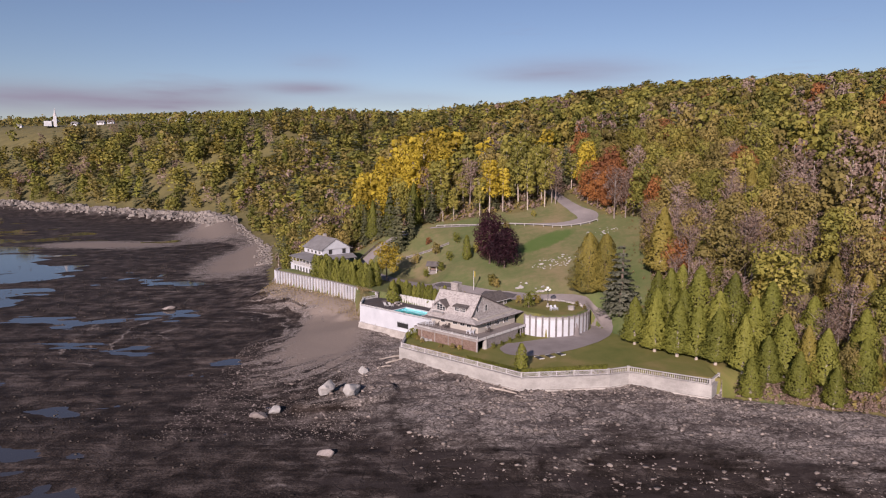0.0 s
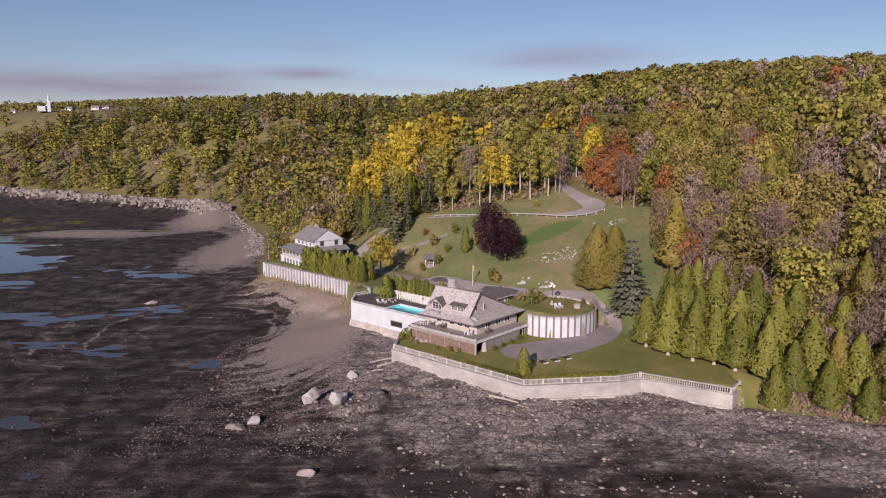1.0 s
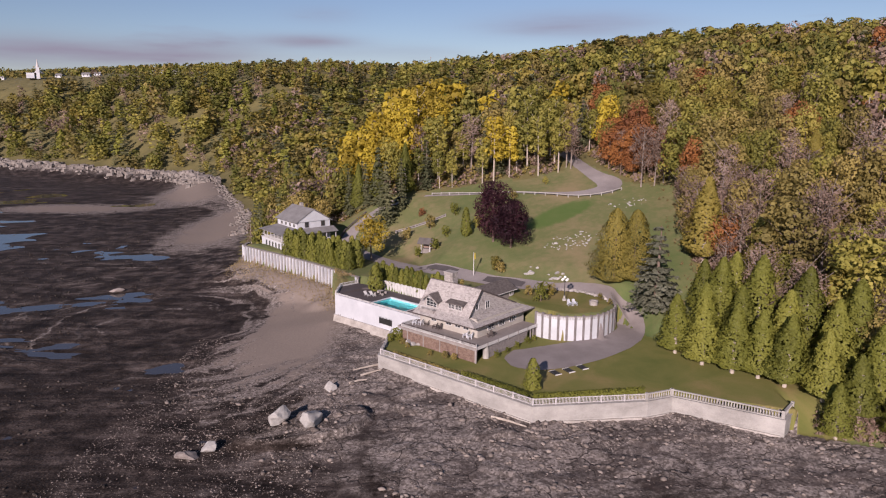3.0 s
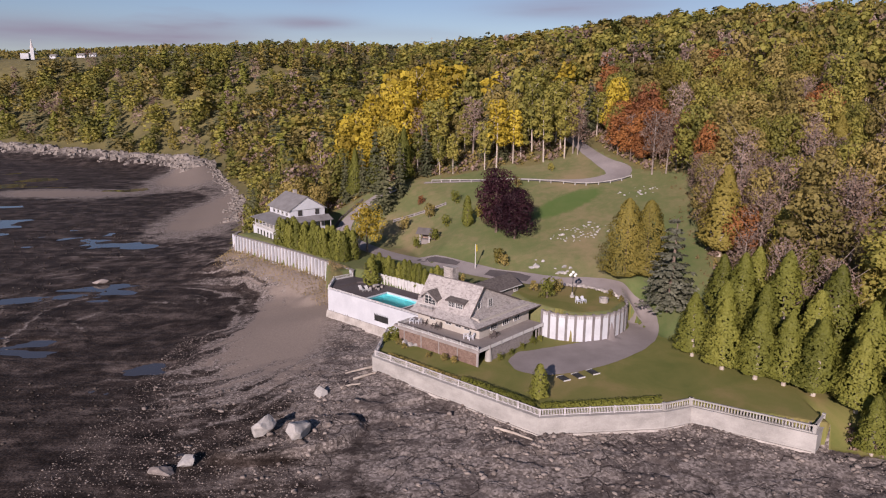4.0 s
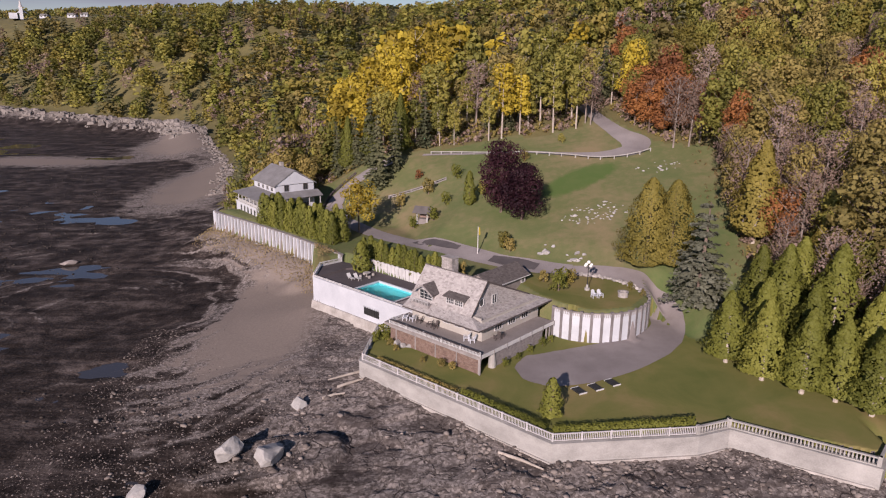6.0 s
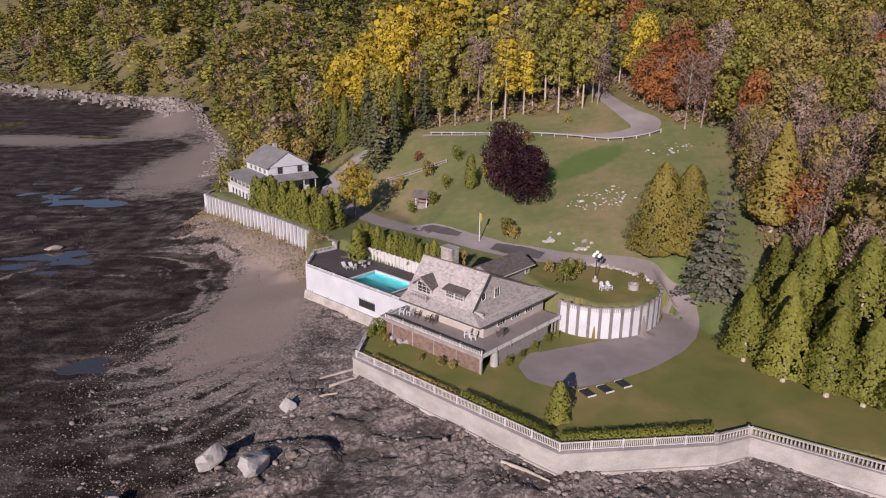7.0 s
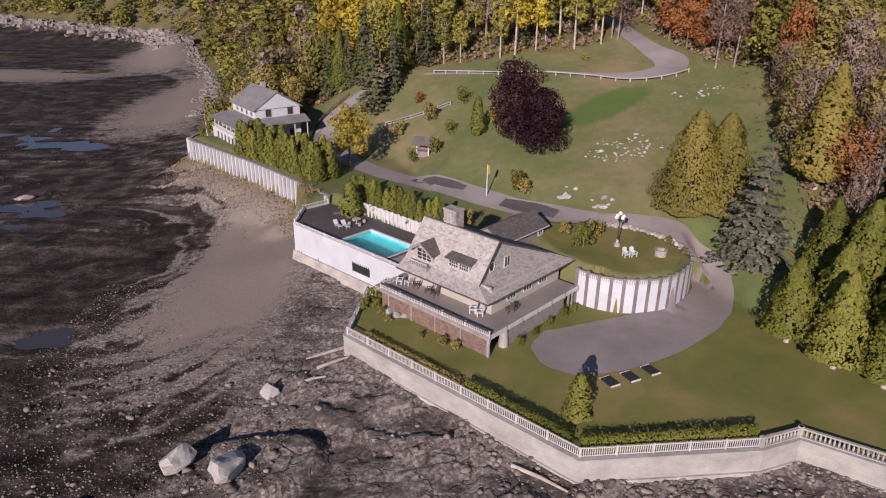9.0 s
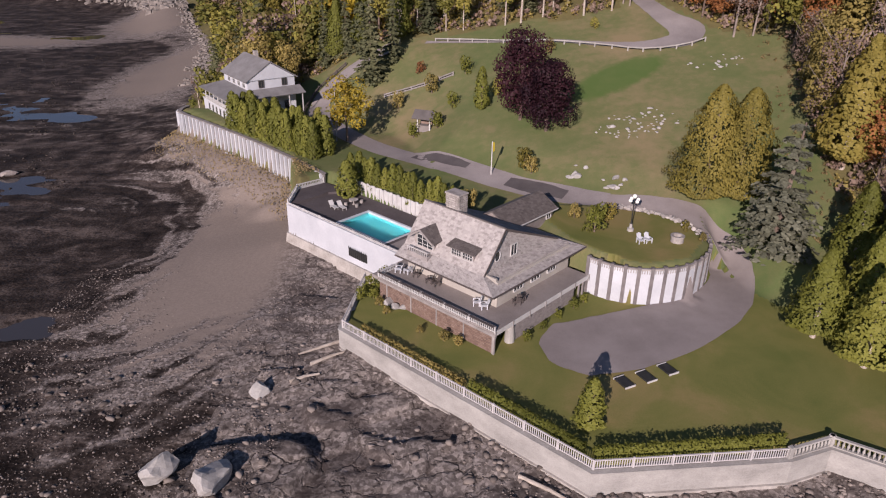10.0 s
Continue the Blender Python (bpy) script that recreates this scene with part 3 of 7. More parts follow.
def height(px, py, detail=True):
    px, py = np.asarray(px, float), np.asarray(py, float)
    s = shore_side(px, py)
    # land
    rise = 14.4 + np.where(px > 16, 0.146, 0.22) * (np.clip(px, -40, 60) - 16) + 0.26 * (py - 180.4) + 0.36 * np.clip(px - 55, 0, 70) + 0.12 * np.clip(px - 125, 0, 400) - 9.4
    soft = np.where(rise > -1, rise, 0) * smooth01((rise + 1) / 5)
    a = 9.4 + np.minimum(soft, 34) + 0.5 * np.maximum(soft - 34, 0)
    b = 2.2 + 0.33 * np.minimum(np.maximum(s, 0), 100) + 0.26 * np.maximum(s - 100, 0) + 0.2 * smooth01((-px - 40) / 90) * np.clip(s - 6, 0, 110) + 0.22 * smooth01((px + 40) / 30) * np.clip(s - 18, 0, 40)
    land = np.minimum(a, b) + 1.5 * fbm(px * 0.03, py * 0.03, 3) * smooth01((s - 40) / 60)
    bulk = smooth01((py - 148) / 7) * smooth01((222 - py) / 12) * smooth01((px + 60) / 6) * smooth01(s / 0.6)
    land = np.where(bulk > 0, land * (1 - bulk) + np.maximum(land, np.minimum(a, 9.3)) * bulk, land)
    cap = 72 + 0.06 * np.maximum(px, 0)
    land = np.where(land > cap, cap + 0.32 * (land - cap), land)
    # foreshore
    sea = -s
    near = smooth01((px + 60) / 40) * smooth01((200 - py) / 60)
    shore = np.maximum(2.75 - 0.092 * sea, 0.02) * (0.35 + 0.65 * near) + np.maximum(1.6 - 0.12 * sea, 0) * (1 - near)
    shore = shore - 0.0035 * np.maximum(sea - 30, 0) * (sea < 130)
    d2 = poly_dist(px, py, [(-24, 182), (-38, 194), (-50.5, 207.5)], closed=False)
    shore = shore + 2.9 * smooth01(1 - d2 / (9 + 6 * fbm(px * 0.2, py * 0.2, 2)))
    if detail:
        ledge = fbm(px * 0.09, py * 0.13, 4)
        sand = np.clip(1.8 * np.exp(-((px + 27) / 9) ** 2 - ((py - 164) / 22) ** 2), 0, 1)
        rough = smooth01((30 - sea) / 25) * smooth01((px + 45) / 20) * (1 - sand)
        step = np.floor((ledge + 0.5) * 11) / 11 - 0.5
        plate, gap = plates(px * 0.24 + 0.9 * fbm(px * 0.3, py * 0.3, 3), py * 0.36 + 0.7 * fbm(px * 0.25 + 9, py * 0.3, 3))
        plate2, _ = plates(px * 0.8 + 40, py * 1.1)
        shore = shore + rough * (0.8 * step + 0.12 * fbm(px * 0.55, py * 0.7, 3) + 0.5 * (plate - 0.5) - 0.2 * smooth01(1 - gap / 0.1) + 0.05 * (plate2 - 0.5))
        ledge2 = np.hypot((px + 17.5 - 0.25 * (py - 120)) / 9.5, (py - 120.5 - 0.2 * (px + 17)) / 4.6) + 0.25 * fbm(px * 0.35, py * 0.35, 2)
        shore = shore + 1.0 * smooth01((1.0 - ledge2) / 0.14)
        # long curved ridges of the drained flat
        arc = np.hypot(px + 150, py - 60) + 22 * fbm(px * 0.02, py * 0.02, 2)
        shore = shore + (1 - rough) * (1 - 0.9 * sand) * (0.05 * np.sin(arc * 0.55) * smooth01(0.5 + 2.5 * fbm(px * 0.025, py * 0.03, 2)) + 0.55 * fbm(px * 0.035, py * 0.05, 4) + 0.34 * fbm(px * 0.06, py * 0.13, 3) + 0.12 * fbm(px * 0.6, py * 0.6, 2))
        # hollows that hold tide water
        for hx, hy, rx, ry in ((-83, 235, 15, 4.5), (-76, 192, 9, 8), (-85, 159, 8, 5), (-96, 180, 8, 4), (-72, 155, 8, 4), (-66, 99, 9, 3), (-46, 146, 4, 3), (-152, 245, 14, 4), (-112, 185, 9, 5)):
            r = np.hypot((px - hx) / rx, (py - hy) / ry) + 2.6 * fbm(px * 0.22, py * 0.5, 4)
            shore = shore - 0.42 * smooth01(1.25 - r)
        cliff = smooth01((-px - 90) / 40) * smooth01(1 - np.abs(s + 7) / 17)
        shore = shore + cliff * (4.2 + 4 * fbm(px * 0.12, py * 0.12, 3))
    z = np.where(s > 0.1, land, shore)
    # terraces
    def flat(z, poly, level, soft_edge):
        d = np.where(inside(px, py, poly), 0, poly_dist(px, py, poly))
        w = smooth01(1 - d / soft_edge)
        w = np.where(s > 0.1, w, w * 0)
        return z * (1 - w) + level * w
    z = flat(z, BED_POLY, 10.0 + 0 * px, 1.2)
    z = flat(z, POOL_POLY, 5.6 + 0 * px, 0.5)
    z = flat(z, HOUSE_POLY, 5.2 + 0 * px, 0.5)
    ins = inside(px, py, LAWN_POLY)
    d = np.where(ins, 0, poly_dist(px, py, LAWN_POLY))
    back = np.where(inside(px, py, BED_POLY), 0.0, 1.0)
    w = smooth01(1 - d / 5.5) * np.where(s > 0, 1, 0) * back * smooth01((px - 33) / 3) * np.where(px > 48, smooth01((s - 0.5) / 10), 1)
    w = np.where(ins & (s > 0.1), np.where(px > 49, smooth01((s - 0.3) / 8), 1.0), w)
    return z * (1 - w) + lawn_z(px, py) * w


def gz(x, y):
    return float(height(np.array([x]), np.array([y]))[0])


def spread(lo, hi, dense_lo, dense_hi, step, growth=1.07, most=18.0):
    mid = list(np.arange(dense_lo, dense_hi, step))
    out, p, d = [], dense_hi, step
    while p < hi:
        out.append(p)
        d = min(d * growth, most)
        p += d
    low, p, d = [], dense_lo - step, step
    while p > lo:
        low.append(p)
        d = min(d * growth, most)
        p -= d
    return np.array(low[::-1] + mid + out)


def build_ground():
    xs = spread(-1500, 1500, -30, 52, 0.37, 1.045, 40.0)
    ys = spread(-500, 2200, 98, 166, 0.37, 1.04, 40.0)
    X, Y = np.meshgrid(xs, ys)
    Z = height(X, Y)
    nx, ny = len(xs), len(ys)
    me = bpy.data.meshes.new("ground")
    co = np.stack([X, Y, Z], -1).reshape(-1, 3)
    i = np.arange(nx * ny).reshape(ny, nx)
    q = np.stack([i[:-1, :-1], i[:-1, 1:], i[1:, 1:], i[1:, :-1]], -1).reshape(-1, 4)
    me.vertices.add(len(co))
    me.vertices.foreach_set("co", co.ravel())
    me.loops.add(q.size)
    me.loops.foreach_set("vertex_index", q.ravel())
    me.polygons.add(len(q))
    me.polygons.foreach_set("loop_start", np.arange(0, q.size, 4))
    cx, cy = X[:-1, :-1] + 0.5 * np.diff(X, axis=1)[:-1], Y[:-1, :-1] + 0.5 * np.diff(Y, axis=0)[:, :-1]
    s = shore_side(cx, cy)
    mi = np.where(s > 0, 2, 0)
    mi = np.where((s > 0) & inside(cx, cy, MEADOW_POLY), 1, mi)
    mi = np.where((s > 0) & (inside(cx, cy, LAWN_POLY) | inside(cx, cy, BED_POLY)), 3, mi)
    me.polygons.foreach_set("material_index", mi.ravel().astype(np.int32))
    me.polygons.foreach_set("use_smooth", np.ones(len(q), bool))
    me.update(calc_edges=True)
    for mt in (M_SHORE, M_MEADOW, M_FLOOR, M_LAWN):
        me.materials.append(mt)
    ob = new("ground", me)
    return tagged(ob, "dark tidal flat, rocky foreshore, lawn and wooded slope", "ground", kind="structure")


MEADOW_POLY = [(-50, 208), (-24, 180), (-15, 168), (0, 150), (20, 140), (58, 112), (62, 122), (52, 138), (50, 152), (50, 161), (51.5, 171), (53.5, 181), (56.5, 195), (57.5, 202), (52, 206), (48, 208), (46, 213), (43, 220), (40.5, 226), (36.5, 226), (33, 221.5), (23, 220.5), (10.4, 222), (1.3, 223), (-5.4, 226), (-27, 228), (-40, 222)]
build_ground()
water = boxed(-900, 600, -480, 620, -0.9, -0.19)
tagged(link_mesh("water", water, M_WATER), "thin sheet of tide water lying in hollows", "water", kind="structure")

# ---- roads ----


def catmull(path, steps=8):
    pts = []
    for k in range(len(path) - 1):
        p0, p1, p2, p3 = (Vector(path[max(0, min(len(path) - 1, k + d))]) for d in (-1, 0, 1, 2))
        for j in range(steps):
            t = j / steps
            pts.append(0.5 * (2 * p1 + (p2 - p0) * t + (2 * p0 - 5 * p1 + 4 * p2 - p3) * t * t + (3 * p1 - p0 - 3 * p2 + p3) * t ** 3))
    pts.append(Vector(path[-1]))
    return pts


def ribbon(path, width, mat, name, label, lift=0.09):
    """A road surface laid along a line on the ground."""
    pts = catmull(path)
    ws = np.interp(np.linspace(0, 1, len(pts)), np.linspace(0, 1, len(width)), width)
    bm = bmesh.new()
    rows, n = [], 7
    for i, p in enumerate(pts):
        d = (pts[min(i + 1, len(pts) - 1)] - pts[max(i - 1, 0)]).normalized()
        side = Vector((-d.y, d.x))
        w = ws[i] + 0.35 * (vnoise(np.array(i * 0.7), np.array(3.0)) - 0.5)
        qs = [p + side * w * (j / (n - 1) - 0.5) for j in range(n)]
        rows.append([bm.verts.new((q.x, q.y, gz(q.x, q.y) + lift)) for q in qs])
    for a, b in zip(rows, rows[1:]):
        for j in range(n - 1):
            bm.faces.new((a[j], a[j + 1], b[j + 1], b[j]))
    bm.normal_update()
    bm.faces.ensure_lookup_table()
    if bm.faces[0].normal.z < 0:
        bmesh.ops.reverse_faces(bm, faces=bm.faces)
    return tagged(link_mesh(name, bm, mat, smooth=True), label, "road", kind="structure")


ribbon([(22.5, 163.2), (12, 169), (0, 179.3), (-10, 187), (-18, 197), (-23.3, 207), (-24, 215.5), (-19.5, 221.5), (-10, 223.5)], [3.6, 4.4, 4.4, 4.2, 3.8], M_ROAD, "road", "worn grey asphalt lane behind the hedge")
ribbon([(17.5, 165.6), (13.5, 168.3), (10, 170.8)], [2.0, 2.8, 2.0], M_DARKASPHALT, "road_patch", "dark fresh asphalt patch on the lane", 0.14)
ribbon([(4.5, 176.6), (1, 179.4), (-4, 183)], [1.2, 2.2, 1.4], M_DARKASPHALT, "road_patch", "dark damp asphalt patch on the lane", 0.14)
ribbon([(-4, 221.5), (12.5, 214.1), (20.7, 211.1), (28.4, 207.5), (35.3, 205), (41.6, 205.4), (43.6, 209.3), (41.6, 214.5), (39.9, 220), (38.3, 226), (36, 236)], [0.9, 1.1, 1.2, 1.6, 2.8, 5.6, 6.4, 4.8, 3.6, 3.4, 3.4], M_ROAD, "road", "grey asphalt road bending up into the woods")
ribbon([(22.5, 163.2), (28.4, 161.4), (32.9, 158.4), (35.2, 154.6), (35.0, 149.8), (31.5, 144.5), (25.5, 140.3), (19, 137.2), (14.5, 135.9), (11.8, 135.2)], [3.2, 3.4, 3.8, 4.2, 4.8, 6.4, 8.6, 9.8, 9.0, 3.0], M_ASPHALT, "driveway", "grey gravel drive widening beside the house")

# ---- sea wall and its rails ----


def run_matrix(a, b):
    d = Vector(b) - Vector(a)
    return Matrix.Translation((a[0], a[1], 0)) @ Matrix.Rotation(math.atan2(d.y, d.x), 4, "Z"), d.length


SEAWALL = [(-7.6, 149.6), (-8.6, 139.2), (14, 119.6), (30, 121.6), (34, 123.2), (46.3, 116.0), (48.9, 119.0)]


def prism(pts, thick, z0, z1, bm=None, batter=0.0):
    """A wall with mitred corners along a line; batter widens its foot."""
    bm = bm or bmesh.new()
    ps = [Vector(p) for p in pts]
    rows = []
    for i, p in enumerate(ps):
        d0 = (p - ps[i - 1]).normalized() if i else (ps[1] - p).normalized()
        d1 = (ps[i + 1] - p).normalized() if i < len(ps) - 1 else d0
        n = Vector((-(d0 + d1).y, (d0 + d1).x)).normalized()
        k = 1 / max(0.5, n.dot(Vector((-d0.y, d0.x))))
        l, r = p + n * k * thick / 2, p - n * k * thick / 2
        lb, rb = p + n * k * (thick / 2 + batter), p - n * k * (thick / 2 + batter)
        rows.append([bm.verts.new((*lb, z0)), bm.verts.new((*rb, z0)), bm.verts.new((*r, z1)), bm.verts.new((*l, z1))])
    for a, b in zip(rows, rows[1:]):
        for j in range(4):
            bm.faces.new((a[j], b[j], b[(j + 1) % 4], a[(j + 1) % 4]))
    bm.faces.new(rows[0])
    bm.faces.new(rows[-1][::-1])
    bmesh.ops.recalc_face_normals(bm, faces=bm.faces)
    return bm


wall_sea = tagged(link_mesh("wall_sea", prism(SEAWALL, 0.86, 1.9, 4.88), M_CONCRETE), "pale weathered concrete sea wall below the lawn", "wall", kind="structure")
part("footing", prism(SEAWALL[:-1], 1.3, 0.6, 2.75, batter=0.12), M_PLINTH, wall_sea)
part("coping", prism(SEAWALL, 1.0, 4.884, 5.02), M_CONCRETE, wall_sea)


def picket_fence(name, label, a, b, z, tall, mat, step=0.2, posts=3.2, group="sea wall railings"):
    m, L = run_matrix(a, b)
    root = thing(name, label, "railing", group)
    root.matrix_world = m @ Matrix.Translation((0, 0, z))
    n = max(1, round(L / posts))
    for k in range(n + 1):
        x = k * L / n
        part("post", boxed(x - 0.08, x + 0.08, -0.08, 0.08, 0, tall + 0.08, bevel=0.015), mat, root)
    part("top_rail", boxed(0, L, -0.06, 0.06, tall - 0.09, tall), mat, root)
    part("bottom_rail", boxed(0, L, -0.04, 0.04, 0.08, 0.15), mat, root)
    bm = bmesh.new()
    for k in range(int(L / step)):
        x = (k + 0.5) * step
        box(bm, x - 0.035, x + 0.035, -0.02, 0.02, 0.15, tall - 0.09)
    tagged(part("infill", bm, mat, root), kind="stuff")
    return root


picket_fence("picket_railing", "grey painted picket railing on the sea wall", SEAWALL[0], SEAWALL[1], 5.02, 0.95, M_RAILGREY)
picket_fence("picket_railing", "grey painted picket railing along the long sea wall", SEAWALL[1], SEAWALL[2], 5.02, 0.95, M_RAILGREY)
picket_fence("picket_railing", "grey painted picket railing before a low hedge", SEAWALL[2], SEAWALL[3], 5.02, 0.95, M_RAILGREY)


def balustrade(a, b, z):
    m, L = run_matrix(a, b)
    root = thing("balustrade", "pale concrete balustrade with turned balusters", "balustrade", "concrete balustrades")
    root.matrix_world = m @ Matrix.Translation((0, 0, z))
    part("top_rail", boxed(-0.15, L + 0.15, -0.16, 0.16, 0.82, 0.98, bevel=0.03), M_CONCRETE, root)
    part("bottom_rail", boxed(0, L, -0.14, 0.14, 0.0, 0.1), M_CONCRETE, root)
    for x in (0, L):
        part("pier", boxed(x - 0.2, x + 0.2, -0.2, 0.2, 0, 1.1, bevel=0.02), M_CONCRETE, root)
    bm = lathe(bmesh.new(), [(0.08, 0.1), (0.06, 0.2), (0.12, 0.38), (0.1, 0.5), (0.05, 0.68), (0.08, 0.82)], 8)
    first = part("baluster", bm, M_CONCRETE, root, smooth=True)
    n = int(L / 0.36)
    first.location.x = 0.5 * L / n
    for k in range(1, n):
        o = new("baluster", first.data)
        o.parent = root
        o.location.x = (k + 0.5) * L / n


for k in (3, 4, 5):
    balustrade(SEAWALL[k], SEAWALL[k + 1], 5.02)

# ---- house with the wrap-round deck ----


def place(ob, m=None):
    ob.matrix_world = (m if m is not None else Matrix.Identity(4))
    return ob


def window(parent, m, w, h, cols=2, rows=2, name="window", deep=0.1, mat=None):
    """A window in the x-z plane that looks along -y, its lower middle at m."""
    mat = mat or M_WHITEWOOD
    bm = bmesh.new()
    f = 0.09
    box(bm, -w / 2 - f, -w / 2, -deep, 0.02, -f, h + f)
    box(bm, w / 2, w / 2 + f, -deep, 0.02, -f, h + f)
    box(bm, -w / 2, w / 2, -deep, 0.02, h, h + f)
    box(bm, -w / 2, w / 2, -deep - 0.04, 0.02, -f, 0)
    for c in range(1, cols):
        x = -w / 2 + w * c / cols
        box(bm, x - 0.03, x + 0.03, -deep * 0.7, 0.0, 0, h)
    for r in range(1, rows):
        z = h * r / rows
        box(bm, -w / 2, w / 2, -deep * 0.6, 0.0, z - 0.025, z + 0.025)
    win = part(name, bm, mat, parent)
    win.matrix_local = m
    pane = part("pane", boxed(-w / 2, w / 2, -0.03, 0.01, 0, h), M_GLASS, win)
    return win


def facing(x, y, z, turn):
    return pose(x, y, z, 0, 0, turn)


H = pose(*HOUSE_AT, 0, 0, HOUSE_TURN)
house = thing("house", "grey shingled cottage with white walls, dormers and a stone chimney", "house")
house.matrix_world = H
FLOOR, EAVE, RIDGE = 7.8, 10.05, 15.2
U0, U1, V0, V1 = -1.4, 15.3, -0.15, 16.4
# lower storey below the deck, clad in weathered boards on two sides
part("lower_wall", boxed(U0 + 0.25, U0 + 0.55, V0 + 0.3, V1, 4.6, 7.35), M_CLAD, house, "reddish weathered shingle cladding")
part("lower_wall", boxed(U0 + 3.2, U1 - 2.6, V0 + 0.25, V0 + 0.55, 4.6, 7.35), M_CLADGREY, house, "grey weathered shingle cladding")
part("lower_wall", boxed(U0 + 0.55, U0 + 0.85, V1 - 0.3, V1 + 0.0, 4.6, 7.35), M_CLADGREY, house)
# near-black block: the gloom below the deck is put into its colour
part("cellar_wall", boxed(4.2, 14.6, 4.0, 15.4, 4.6, 7.35), M_CELLARSHADE, house)
part("pillar", tube(bmesh.new(), [(1.7, 0.35, 4.8), (1.7, 0.35, 6.2), (1.7, 0.35, 7.3)], [0.55, 0.5, 0.38], 12), M_CONCRETE, house, "tapered pale concrete pillar")
for k in range(5):
    part("batten", boxed(U0 + 0.17, U0 + 0.252, V0 + 0.3 + k * 3.75, V0 + 0.46 + k * 3.75, 4.7, 7.35), M_GREYWOOD, house)
for u in (13.8, 14.6, 15.4, 16.1):
    part("post", boxed(u - 0.09, u + 0.09, V0 + 0.2, V0 + 0.38, 5.2, 7.36), M_GREYWOOD, house)
part("corner_post", boxed(U0 + 0.1, U0 + 0.3, V0 + 0.1, V0 + 0.3, 4.7, 7.36), M_GREYWOOD, house)
# horizontal courses of the cladding
for wall_u, name in ((U0 + 0.215, "front"), (None, "side")):
    bm = bmesh.new()
    for r in range(13):
        z = 5.0 + r * 0.185
        if wall_u is not None:
            box(bm, wall_u, wall_u + 0.034, V0 + 0.32, V1, z, z + 0.05)
        else:
            box(bm, U0 + 3.2, U1 - 2.6, V0 + 0.215, V0 + 0.249, z, z + 0.05)
    part("cladding_course", bm, M_CLAD if wall_u is not None else M_CLADGREY, house)
# deck
part("deck_floor", boxed(U0, U1, V0, V1 + 1.0, 7.4, FLOOR), M_DECK, house, "grey-brown deck surface")
part("fascia", boxed(U0 + 0.0, U1, V0 - 0.05, V0 - 0.004, 7.42, 7.95), M_WHITEWOOD, house, "white painted deck fascia")
part("fascia", boxed(U0 - 0.05, U0 - 0.004, V0 - 0.05, V1, 7.3, 7.6), M_GREYWOOD, house)


def deck_rail(p, q, n, solid):
    (a0, b0), (a1, b1) = p, q
    d = Vector((a1 - a0, b1 - b0))
    m = Matrix.Translation((a0, b0, FLOOR)) @ Matrix.Rotation(math.atan2(d.y, d.x), 4, "Z")
    L = d.length
    rail = part("railing", boxed(0, L, -0.12, 0.12, 0.5, 0.58), M_WHITEWOOD if not solid else M_TIMBER, house, "deck railing with white pickets" if not solid else "dark capped deck railing")
    rail.matrix_local = m
    for k in range(n + 1):
        x = k * L / n
        part("rail_post", boxed(x - 0.07, x + 0.07, -0.07, 0.07, -0.1, 0.62), M_WHITEWOOD, rail)
    bm = bmesh.new()
    for k in range(int(L / 0.24)):
        x = (k + 0.5) * 0.24
        box(bm, x - 0.05, x + 0.05, -0.075, -0.035, -0.25, 0.5)
    tagged(part("infill", bm, M_WHITEWOOD, rail), kind="stuff")
    part("bottom_rail", boxed(0, L, -0.05, 0.05, 0.06, 0.12), M_WHITEWOOD, rail)


deck_rail((U0 + 0.08, V1), (U0 + 0.08, V0 + 0.08), 5, True)
for k in range(7):
    u = U0 + 0.1 + k * (U1 - U0 - 0.2) / 6
    part("bracket", boxed(u - 0.08, u + 0.08, V0 - 0.09, V0 - 0.054, 7.2, 7.98), M_GREYWOOD, house)
deck_rail((U0 + 2.8, V1), (U0 + 0.08, V1), 1, False)
# upper storey
E0, E1, F0, RU, RV0, RV1 = 0.65, 17.3, 1.85, 5.4, 4.4, 15.8
W0, W1, X0, X1 = 2.5, 15.4, 2.8, 15.7
part("wall", boxed(W0, W1, X0, X0 + 0.25, FLOOR, EAVE + 0.6), M_CREAM, house)
part("wall", boxed(W0, W0 + 0.25, X0 + 0.25, X1, FLOOR, EAVE + 0.9), M_CREAM, house)
part("wall", boxed(W1 - 0.25, W1, X0 + 0.25, X1, FLOOR, EAVE + 0.5), M_CREAM, house)
part("wall", boxed(W0 + 0.25, W1 - 0.25, X1 - 0.25, X1, FLOOR, EAVE + 0.4), M_CREAM, house)
for v in (5.2, 7.0, 9.0, 12.4):
    window(house, facing(W0 - 0.005, v, FLOOR + 1.0, -90), 1.1, 0.7, 2, 1)
for u in (6.0, 9.0, 12.0):
    window(house, facing(u, X0 - 0.005, FLOOR + 0.8, 0), 1.5, 1.1, 3, 1)
SK = 10.9  # height at which the skirt roof meets the gable wall
uf, ub = 2.15, 15.2
SLOPE = (RIDGE - SK) / (RU - uf)
part("roof", slab([(uf, RV1, SK), (uf, RV0, SK), (RU, RV0, RIDGE), (RU, RV1, RIDGE)], 0.16), M_SHINGLE, house, "steep weathered cedar shingle roof")
part("flared_eave", slab([(E0, RV1, EAVE), (E0, F0, EAVE), (uf, RV0, SK), (uf, RV1, SK)], 0.14), M_SHINGLE, house)
part("roof", slab([(RU, RV1, RIDGE), (RU, RV0, RIDGE), (ub, RV0, SK), (ub, RV1, SK)], 0.16), M_SHINGLE, house, "long rear roof of cedar shingles")
part("flared_eave", slab([(ub, RV1, SK), (ub, RV0, SK), (E1, F0, EAVE), (E1, RV1, EAVE)], 0.14), M_SHINGLE, house)
